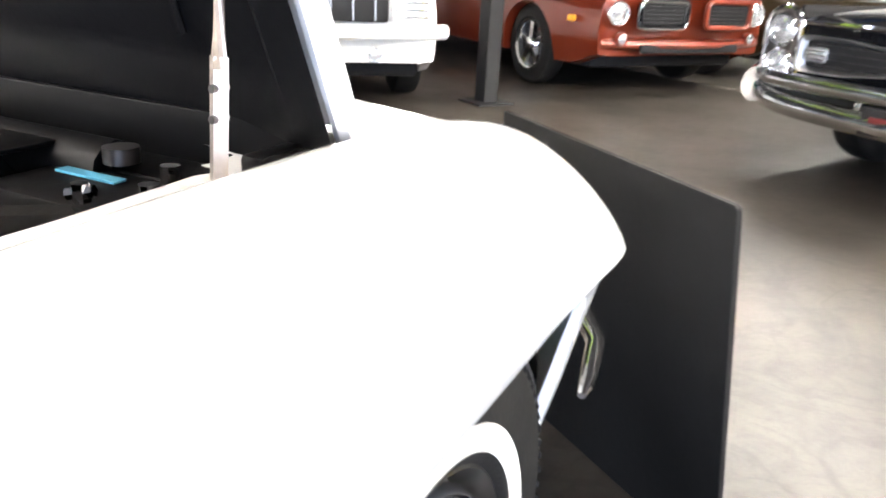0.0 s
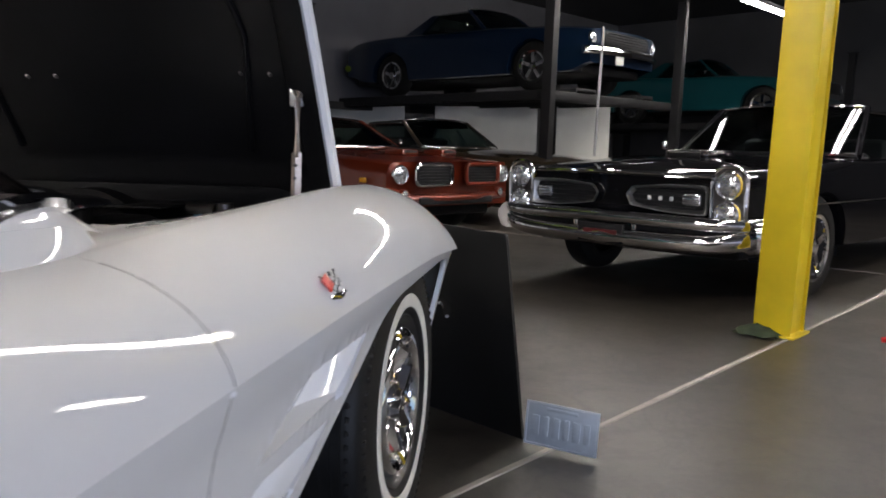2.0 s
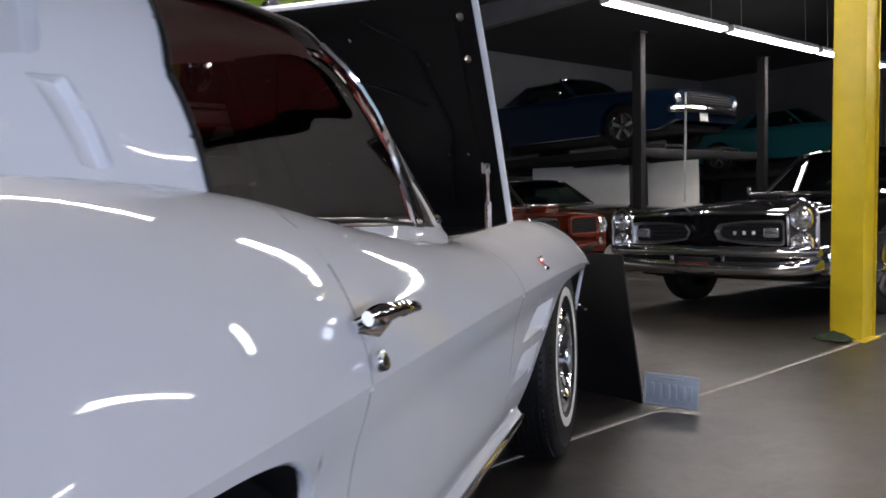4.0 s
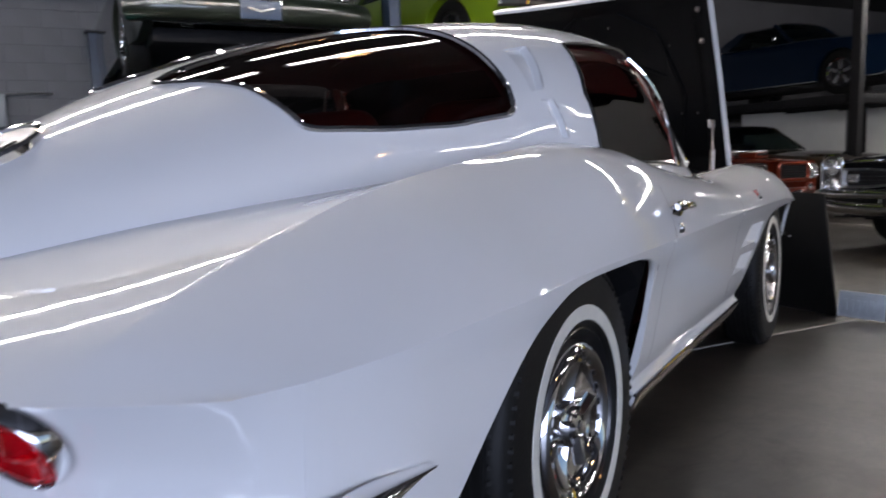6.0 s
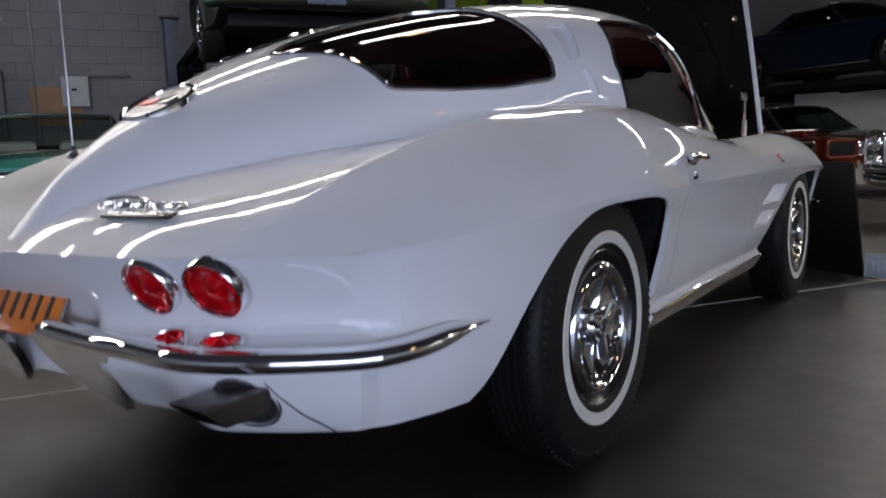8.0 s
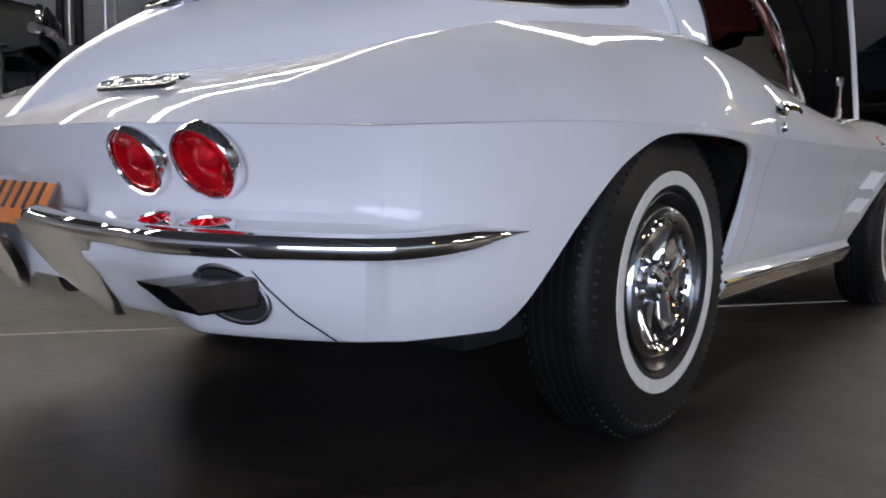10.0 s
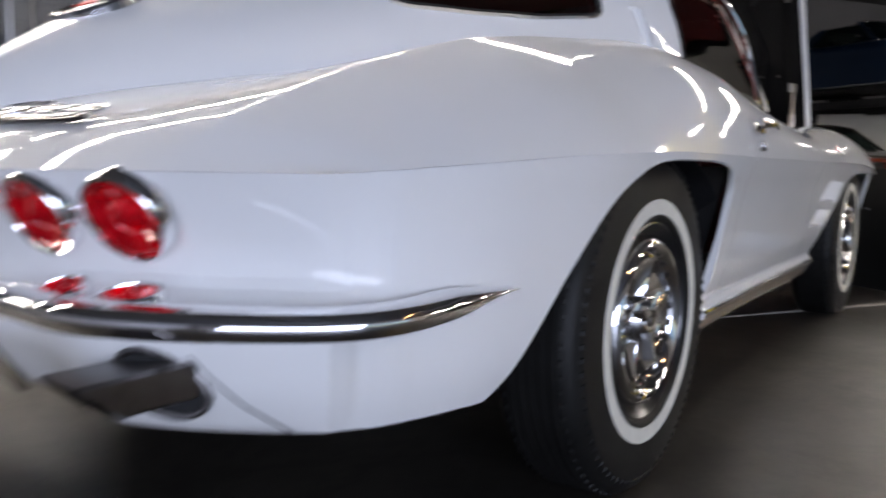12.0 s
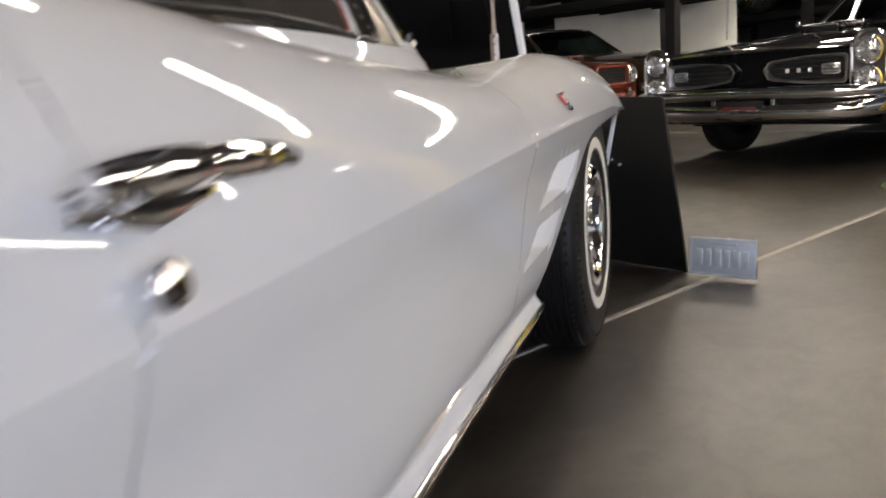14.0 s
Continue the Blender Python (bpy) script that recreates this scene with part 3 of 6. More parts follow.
def build_body():
    ys = [np.linspace(NOSE_Y, TAIL_Y, 150)]
    for axle in (0.0, REAR):
        ys.append(axle + np.array([-.70, -.66, -.60, -.57, -.5, -.46, -.38, -.34, -.28, -.24, .10, .2, .24, .27, .29, .305, .318, .328, .336, .342, .347, .351, .354, .3565, .3575, .3585, .363, .369, .375, .380, .3835, .3855, .3862, .3868]))
    ys.append(np.array([.392, .397, .401, .4035, .4048, .4056, .4064, .412]))
    ys.append(np.linspace(-.99, -.36, 64))
    ys.append(np.linspace(-2.2, TAIL_Y, 120))
    ys.append(np.array([SEAM_F - .0011, SEAM_F + .0011, SEAM_R - .0011, SEAM_R + .0011]))
    Y = np.unique(np.concatenate(ys).round(5))[::-1]
    Q = np.r_[np.linspace(0, .45, 36), np.linspace(.45, .55, 16)[1:], np.linspace(.55, .70, 10)[1:], np.linspace(.70, 1, 14)[1:]]
    P = deck(Y[:, None], Q[None, :])
    # hood opening and cabin opening
    hood_hole = [(-.005, -.70), (.47, -.70), (.525, -.63), (.49, -.3), (.445, .10), (.41, .195), (-.005, .25)]
    X2, Y2 = snapped(P[..., 0], P[..., 1], [hood_hole], .022, .026)
    P[..., 0], P[..., 1] = X2, Y2
    C = (P[:-1, :-1] + P[1:, :-1] + P[:-1, 1:] + P[1:, 1:]) / 4
    keep = ~inside(hood_hole, C[..., 0], C[..., 1])
    base = gh_x(C[..., 1])
    keep &= ~((C[..., 0] < base - .03) & (C[..., 1] < -1.0) & (C[..., 1] > -2.9))
    ym = (Y[:-1] + Y[1:]) / 2
    gap = (np.abs(ym - SEAM_F) < .0012) | (np.abs(ym - SEAM_R) < .0012)
    keep &= ~gap[:, None]
    # lower body: columns round the outline, nose to tail
    qn = np.linspace(1, 0, 40)
    nose, tail = deck(NOSE_Y, qn), deck(TAIL_Y, qn[::-1])
    # the outline runs along the end stations at crease height
    xe = np.linspace(0, crease_x(NOSE_Y), 40)
    nose = np.stack([xe, NOSE_Y + bow(NOSE_Y) * (1 - (xe / xe[-1]) ** 3), 0 * xe + crease_z(NOSE_Y)], -1)[:-1]
    xt = np.linspace(crease_x(TAIL_Y), 0, 40)
    tail = np.stack([xt, TAIL_Y + bow(TAIL_Y) * (1 - (xt / xt[0]) ** 3), 0 * xt + crease_z(TAIL_Y)], -1)[1:]
    sidep = P[:, 0]
    O = np.concatenate([nose, sidep, tail])
    kind = np.r_[np.full(len(nose), 0), np.full(len(sidep), 1), np.full(len(tail), 2)]
    t = np.gradient(O[:, :2], axis=0)
    t /= np.linalg.norm(t, axis=1)[:, None]
    N = np.stack([-t[:, 1], t[:, 0]], -1)
    N[0], N[-1] = (0, 1), (0, -1)
    for _ in range(14):   # round the corners in plan
        N[1:-1] = (N[:-2] + 2 * N[1:-1] + N[2:]) / 4
        N /= np.linalg.norm(N, axis=1)[:, None]
    zb = np.where(kind == 1, bottom_z(np.clip(O[:, 1], TAIL_Y, NOSE_Y)), np.where(kind == 0, .40, .338 + .026 * smooth(.20, .10, np.abs(O[:, 0]))))
    K = 22
    L = np.zeros((len(O), K + 3, 3))
    for k in range(K + 1):
        s = (k / K) ** .9
        z = O[:, 2] + (zb - O[:, 2]) * s
        o = side_offset(O[:, 1], N[:, 1], z)
        L[:, k, :2] = O[:, :2] + N * o[:, None]
        L[:, k, 2] = z
    # a rolled lip inwards
    L[:, K + 1] = L[:, K] + np.c_[-N * .006, np.zeros(len(O)) - .003]
    L[:, K + 2] = L[:, K] + np.c_[-N * .013, np.zeros(len(O)) + .002]
    # the pillar ahead of the rear wheel leans back towards its foot
    r = L[..., 1] - REAR
    g = smooth(.372, .384, r) * smooth(.95, .55, r) * (kind == 1)[:, None]
    L[..., 1] -= g * .10 * np.maximum(.645 - L[..., 2], 0)
    g = smooth(.36, .40, L[..., 1]) * (kind < 2)[:, None]
    L[..., 1] -= g * .55 * np.maximum(.60 - L[..., 2], 0)
    # openings of the two fender gills
    NS = kind == 1
    ya, za = snapped(L[:, :K + 1, 1], L[:, :K + 1, 2], GILLS, .0105, .016)
    L[:, :K + 1, 1], L[:, :K + 1, 2] = np.where(NS[:, None], ya, L[:, :K + 1, 1]), np.where(NS[:, None], za, L[:, :K + 1, 2])
    ymid = np.concatenate([np.full(len(nose), 9.0), ym, np.full(len(tail), -9.0)])[: len(O) - 1]
    keep2 = np.ones((len(O) - 1, K + 2), bool)
    gap2 = (np.abs(ymid - SEAM_F) < .0012) | (np.abs(ymid - SEAM_R) < .0012)
    keep2[gap2] = False
    CL = (L[:-1, :-1] + L[1:, :-1] + L[:-1, 1:] + L[1:, 1:]) / 4
    for gill in GILLS:
        keep2 &= ~(inside(gill, CL[..., 1], CL[..., 2]) & (CL[..., 0] > .5))

    def zone(lo, hi):
        a = kept(P, keep & ((ym > lo) & (ym < hi))[:, None])
        # outward-facing order for the lower shell
        L2 = L[:, ::-1]
        b = kept(L2, keep2[:, ::-1] & ((ymid > lo) & (ymid < hi))[:, None])
        return a, b
    flip = lambda vf: (vf[0], [tuple(f)[::-1] for f in vf[1]])
    for name, lo, hi, label in (("front_body", SEAM_F, 99, ""), ("rear_body", -99, SEAM_R, "")):
        a, b = zone(lo, hi)
        part(name, joined(flip(a), flip(b), mirrored(flip(a)), mirrored(flip(b))), WHITE, coupe, label, angle=28)
    a, b = zone(SEAM_R, SEAM_F)
    d = joined(flip(a), flip(b))
    part("door", d, WHITE, coupe, angle=28)
    part("door", mirrored(d), WHITE, coupe, angle=28)
    for gill in GILLS:
        g = gill_recess(gill)
        part("fender_gill", g, WHITE, coupe, "scooped white air gill", angle=20)
        part("fender_gill", mirrored(g), WHITE, coupe, "scooped white air gill", angle=20)
    # white returns behind the door gaps
    for seam in (SEAM_F, SEAM_R):
        pts = deck(seam, np.linspace(0, .5, 20)) - [.007, 0, .007]
        low = [p for p in L[np.argmin(np.abs(O[:, 1] - seam) + (kind != 1) * 9)][:K + 1] - [.009, 0, 0]]
        line = list(pts[::-1]) + low
        t = tube(line, .0075, 6)
        part("door_shut", t, WHITE, coupe, "white door shut face")
        part("door_shut", mirrored(t), WHITE, coupe, "white door shut face")
    return O, L


build_body()

WINDOWS = {
    "door": rounded_poly([(-1.99, .44), (-2.05, .17), (-2.025, .0006), (-1.525, .0006), (-1.235, .0006), (-1.50, .455)], .045, 4),
    "rear": rounded_poly([(-2.308, .140), (-2.295, .26), (-2.288, .45), (-2.28, .62), (-2.29, .76), (-2.38, .88), (-2.60, .93), (-2.82, .93), (-2.90, .86), (-2.85, .74), (-2.815, .60), (-2.808, .45), (-2.80, .295), (-2.66, .205), (-2.50, .150)], .22, 3),
    "screen": rounded_poly([(-.90, 1.2), (-.905, .50), (-.95, .14), (-1.135, .010), (-1.445, .47), (-1.40, .62), (-1.345, .80), (-1.33, 1.2)], .06, 3),
}


def build_roof():
    Y = np.linspace(GH0, GH1, 190)
    Q = np.linspace(0, 1, 90)
    A, B = np.meshgrid(Y, Q, indexing="ij")
    hollows = [[(-2.211, .445), (-2.130, .450), (-2.190, .209), (-2.231, .213)], [(-2.210, .176), (-2.173, .168), (-2.148, .037), (-2.181, .040)]]
    A, B = snapped(A, B, list(WINDOWS.values()) + hollows, Y[0] - Y[1], Q[1] - Q[0])
    B[:, -1] = 1
    P = roof(A, B)
    # two sunk louvres behind the door: flush behind, deepest at the front
    for (ra, fa, fb, rb), depth in zip(hollows, (.016, .012)):
        uu, ww = np.array([-.03, .0, .04, .35, .7, .93, 1.0, 1.03]), np.array([-.03, .0, .03, .3, .6, .97, 1.0, 1.03])
        U, V = np.meshgrid(uu, ww, indexing="ij")
        pa = np.array(ra)[None, None] * ((1 - U) * (1 - V))[..., None] + np.array(fa) * (U * (1 - V))[..., None] + np.array(fb) * (U * V)[..., None] + np.array(rb) * ((1 - U) * V)[..., None]
        rim = (U < .001) | (U > .999) | (V < .001) | (V > .999)
        sunk = roof(pa[..., 0], pa[..., 1]) - np.where(rim, .0015, .004 + depth * U)[..., None] * np.array([.93, -.1, .35])
        lv = grid_vf(sunk)
        for vf2 in (lv, mirrored(lv)):
            part("roof_louvre", vf2, WHITE, coupe, "shallow white roof-side louvre", angle=25)
    ca, cb = (A[:-1, :-1] + A[1:, 1:] + A[1:, :-1] + A[:-1, 1:]) / 4, (B[:-1, :-1] + B[1:, 1:] + B[1:, :-1] + B[:-1, 1:]) / 4
    masks = {k: inside(p, ca, cb) for k, p in WINDOWS.items()}
    solid = ~np.any(list(masks.values()) + [inside(h, ca, cb) for h in hollows], axis=0)
    pillar = solid & inside([(-1.11, -.01), (-1.145, .01), (-1.445, .47), (-1.51, .47), (-1.245, -.01)], ca, cb)
    solid = solid & ~pillar
    pv = kept(P + [.003, 0, 0], pillar)
    for vf2 in (pv, mirrored(pv)):
        part("windscreen_pillar", vf2, WARM_ALU, coupe, "bright windscreen pillar", angle=40)
    vf = kept(P, solid)
    flip = lambda vf: (vf[0], [tuple(f)[::-1] for f in vf[1]])
    part("roof_shell", joined(vf, mirrored(vf)), WHITE, coupe, angle=40)
    # belt strip that carries the window openings on the doors
    by = np.linspace(-.93, -2.12, 40)
    foot = roof(by, np.zeros(40))
    belt = grid_vf(np.array([foot - [.012, 0, -.002], foot + [.001, 0, .001], foot + [.012, 0, -.016], foot + [.020, 0, -.050]]))
    for vf2 in (belt, mirrored(belt)):
        part("belt_strip", vf2, WHITE, coupe, "white belt strip under the window", angle=50)
    inner = (vf[0] * [.97, 1, 1] - [0, 0, .012], vf[1])
    part("headlining", joined(flip(inner), mirrored(flip(inner))), DARK_RED, coupe, "dark red headlining", angle=60)
    for key in ("door", "rear"):
        # the drop glass of the doors is wound down
        g = kept(P * [.996, 1, 1] - [0, 0, .003], masks["rear"])
        for vf2 in (g, mirrored(g)) if key == "rear" else ():
            w = part("rear_window", vf2, GLASS, coupe, "dark tinted glass with a chrome rim", angle=60)
            w.visible_shadow = False
        edge = dense(WINDOWS[key], 120)
        line = roof(edge[:, 0], np.minimum(edge[:, 1], 1)) + np.array([.002, 0, .001])
        r = .0075 if key == "rear" else .0045
        t = tube(np.r_[line, line[:1]], r, 7, caps=False)
        for vf2 in (t, mirrored(t)):
            part("window_trim", vf2, CHROME if key == "rear" else RUBBER, coupe, "thin chrome rim" if key == "rear" else "thin black window seal")
    g = kept(P - [0, .003, .002], masks["screen"])
    w = part("windscreen", joined(g, mirrored(g)), SCREEN_GLASS, coupe, "tinted curved windscreen", angle=60)
    w.visible_shadow = False
    pts = [p for p in dense(WINDOWS["screen"], 160) if p[1] <= 1.0]
    k = max(range(len(pts)), key=lambda i: np.linalg.norm(np.subtract(pts[i], pts[i - 1])))
    pts = pts[k:] + pts[:k]
    line = roof(np.array([p[0] for p in pts]), np.array([p[1] for p in pts])) + np.array([.002, .002, .002])
    line = np.r_[line, (line * [-1, 1, 1])[::-1], line[:1]]
    part("windscreen_trim", tube(line, .011, 7, caps=False), CHROME, coupe, "chrome windscreen frame")
    # vent window post
    s = np.linspace(0, 1, 9)
    post = roof(-1.335 + (-1.505 + 1.335) * s, .0006 + .44 * s ** 1.6) + np.array([.002, 0, 0])
    t = tube(post, .0075, 7)
    for vf2 in (t, mirrored(t)):
        part("vent_window_post", vf2, CHROME, coupe, "chrome vent window post")


build_roof()


# wheels ------------------------------------------------------------
TYRE_R, TYRE_W = .358, .178


def wheel_parts(top, whitewall=True, fins=True):
    R, w = TYRE_R, TYRE_W / 2
    prof = [(.192, -w * .78), (.205, -w * .93), (.255, -w * 1.02), (.315, -w), (.343, -w * .90), (R - .004, -w * .76), (R, -w * .55), (R + .001, 0), (R, w * .55),
            (R - .004, w * .76), (.343, w * .90), (.315, w), (.262, w * 1.02), (.256, w * 1.03), (.216, w * 1.015), (.212, w * 1.0), (.205, w * .93), (.192, w * .78)]
    part("tyre", lathe(prof, 72), RUBBER, top, "black ribbed cross-ply tyre")
    if whitewall:
        part("whitewall", lathe([(.251, w * 1.022), (.249, w * 1.045), (.2205, w * 1.035), (.2185, w * 1.010)], 72), WALL_WHITE, top, "cream-white sidewall band")
    # tread: grooves stand as thin proud ribs
    ribs = []
    for k in range(5):
        x = (k - 2) * w * .235
        ribs.append(lathe([(R - .002, x - .007), (R + .004, x - .005), (R + .004, x + .005), (R - .002, x + .007)], 72))
    part("tread", joined(*ribs), RUBBER, top, "tread ribs")
    v = []
    a = np.linspace(0, 2 * np.pi, 84, endpoint=False)
    for sgn in (1, -1):
        vs, fs = [], []
        for ang in a:
            k = len(vs)
            for (x, r) in ((w * .62, R - .001), (w * .975, .322)):
                for dd in (-.0065, .0065):
                    vs.append((sgn * x, math.cos(ang) * r - math.sin(ang) * dd, math.sin(ang) * r + math.cos(ang) * dd))
                for dd in (-.004, .004):
                    rr = r + .004
                    vs.append((sgn * (x + .003), math.cos(ang) * rr - math.sin(ang) * dd, math.sin(ang) * rr + math.cos(ang) * dd))
            fs += [(k + 2, k + 3, k + 7, k + 6), (k, k + 2, k + 6, k + 4), (k + 1, k + 5, k + 7, k + 3), (k, k + 1, k + 3, k + 2), (k + 4, k + 6, k + 7, k + 5)]
        tagged(part("tread_shoulder", (vs, fs), RUBBER, top, "lugged tread shoulder"), kind="stuff")
    part("rim", lathe([(.20, -w * .7), (.198, w * .80), (.205, w * .90), (.200, w * .93), (.190, w * .80), (.178, w * .55), (.01, w * .5)], 60), BLACK, top, "black steel rim")
    x0 = w * .80
    part("cover", lathe([(.001, x0 - .030), (.055, x0 - .034), (.095, x0 - .030), (.128, x0 - .016), (.143, x0 + .000), (.150, x0 + .012), (.160, x0 + .017), (.170, x0 + .012), (.176, x0 + .002), (.177, x0 - .012)], 72), CHROME, top, "bowl-shaped chrome wheel cover")
    part("cover_ring", lathe([(.136, x0 - .010), (.137, x0 + .001), (.131, x0 + .003), (.128, x0 - .012)], 60), CHROME, top, "inner bright ring")
    # six concave petals that meet in sharp ridges
    rr, aa = np.linspace(.040, .134, 14), np.linspace(0, 2 * np.pi, 144, endpoint=False)
    u = (rr - .040) / .094
    ridge = (1 - np.abs(np.sin(3 * aa))) ** 1.3
    hx = (x0 - .030 + .020 * u ** 2)[:, None] + (.024 - .010 * u)[:, None] * ridge[None, :]
    part("cover_petals", grid_vf(np.stack([hx, rr[:, None] * np.cos(aa)[None, :], rr[:, None] * np.sin(aa)[None, :]], -1), close_v=True), CHROME, top, "chrome petals with six raised ridges", angle=25)
    for k in range(24):
        slot = box_bm(.010, .010, .016, .002)
        bmesh.ops.transform(slot, matrix=pose(0, 0, 0, 15 * k + 7.5, 0, 0) @ Matrix.Translation((x0 - .0005, .1465, 0)), verts=slot.verts)
        part("cover_slot", slot, BLACK, top, "dark cooling slot")
    part("hub_dish", lathe([(.050, x0 - .034), (.048, x0 - .004), (.040, x0 + .006), (.030, x0 + .004), (.024, x0 + .012), (.001, x0 + .014)], 36), CHROME, top, "chrome hub")
    part("hub_badge", lathe([(.013, x0 + .013), (.011, x0 + .0165), (.001, x0 + .017)], 24), BLACK, top, "small dark hub badge")
    for k in range(3):
        m = pose(0, 0, 0, 120 * k + 20, 0, 0)
        ear = np.array([(x0 - .004, .018, -.015), (x0 + .016, .022, -.009), (x0 + .016, .022, .009), (x0 - .004, .018, .015),
                        (x0 + .002, .084, -.010), (x0 + .024, .080, -.004), (x0 + .024, .080, .004), (x0 + .002, .084, .010)])
        part("spinner_ear", moved((ear, [(0, 1, 5, 4), (1, 2, 6, 5), (2, 3, 7, 6), (4, 5, 6, 7), (3, 2, 1, 0), (0, 4, 7, 3)]), m), CHROME, top, "chrome knock-off ear", angle=20)


def corner_wheel(x, y, turn, spin, proto=None):
    w = new("wheel")
    w.parent = coupe
    tagged(w, "whitewall wheel with finned chrome cover")
    wheel_parts(w)
    w.matrix_basis = pose(x, y, .343, 0, 0, turn) @ pose(0, 0, 0, spin)
    return w


wh = corner_wheel(.716, REAR + .024, 0, 12)


def wheel_copy(x, y, turn, spin):
    w = new("wheel")
    w.parent, w["label"] = coupe, "whitewall wheel with finned chrome cover"
    w.matrix_basis = pose(x, y, .343, 0, 0, turn) @ pose(0, 0, 0, spin)
    for c in wh.children:
        d = new(c.name.split(".")[0], c.data)
        d.parent, d.matrix_basis = w, c.matrix_basis
        if "label" in c:
            d["label"] = c["label"]


wheel_copy(.714, 0, 0, 40)
wheel_copy(-.716, REAR + .024, 180, 5)
wheel_copy(-.714, 0, 180, 30)

# black wheel housings and floor pan
for y in (0.0, REAR):
    for s in (1, -1):
        a = np.linspace(-4, 184, 26)
        sq = lambda v: math.copysign(abs(v) ** .62, v)
        c = -.10
        prof = np.array([[(x, .54 * sq(math.cos(radians(t))) + c, max(.33 + .36 * sq(math.sin(radians(t))), .375 if math.cos(radians(t)) < 0 else 0)) for t in a] for x in ((.44, .60, .815) if y < -1 else (.44, .60, .750))])
        v, f = grid_vf(prof)
        v = np.array(v)
        v[:, 0] = np.where((v[:, 1] > .2) & (v[:, 2] < .56), np.minimum(v[:, 0], .755), v[:, 0])
        v = v * [s, 1, 1] + [0, y, 0]
        n = len(a)
        f = f + [tuple(range(n))]
        part("wheel_housing", (v, f), MATT_BLACK, coupe, "matt black wheel housing")
for s in (1, -1):
    y0 = REAR + .43
    v = [(s * x, y, z) for y in (y0, y0 + .02) for x, z in ((.44, .345), (.745, .345), (.825, .66), (.44, .66))]
    part("wheel_well_panel", (v, [(0, 1, 2, 3), (7, 6, 5, 4), (0, 4, 5, 1), (1, 5, 6, 2), (2, 6, 7, 3), (3, 7, 4, 0)]), MATT_BLACK, coupe, "matt black wheel well panel")
part("floor_pan", box_bm(1.30, 3.5, .05, .01, at=(0, -1.25, .27)), MATT_BLACK, coupe, "black underbody")
part("silencer", tube([(.30, -3.30, .325), (.30, -2.85, .325)], .062, 16, flat=.7), MATT_BLACK, coupe, "dark exhaust silencer")
part("silencer", tube([(-.30, -3.30, .325), (-.30, -2.85, .325)], .062, 16, flat=.7), MATT_BLACK, coupe, "dark exhaust silencer")
part("rear_axle", tube([(-.62, REAR, .30), (.62, REAR, .30)], .035, 10), MATT_BLACK, coupe, "black rear axle")

# sill mouldings with ribs, under a white rocker flange
sx = lambda y: crease_x(y) - .078
for s in (1, -1):
    yy = np.linspace(-.70, -2.105, 30)
    flange = [(.004, .362), (-.006, .350), (-.012, .338), (-.013, .326), (-.006, .316), (.000, .308)]
    P = np.array([[(s * (sx(y) + dx), y, z) for dx, z in flange] for y in yy])
    part("rocker_flange", grid_vf(P if s < 0 else P[::-1]), WHITE, coupe, "white flared rocker panel", angle=40)
    prof = [(-.004, .306), (.002, .303), (.002, .298), (-.003, .296)]
    for k in range(5):
        z, d = .294 - k * .0095, -.006 * k
        prof += [(.000 + d, z), (-.001 + d, z - .005), (-.007 + d, z - .0065)]
    prof += [(-.036, .245), (-.06, .240)]
    P = np.array([[(s * (sx(y) + dx), y, z) for dx, z in prof] for y in yy])
    part("sill_moulding", grid_vf(P if s < 0 else P[::-1]), WARM_ALU, coupe, "ribbed bright aluminium sill moulding", angle=20)
    end = [(s * (sx(yy[-1]) + dx), yy[-1], z) for dx, z in flange + prof + [(-.06, .362)]]
    part("rocker_end", (end, [tuple(range(len(end)))]), WHITE, coupe, "white closed end of the rocker")
    part("sill_bead", tube([(s * (sx(y) + .001), y, .307) for y in yy], .005, 8), CHROME, coupe, "bright bead above the sill")


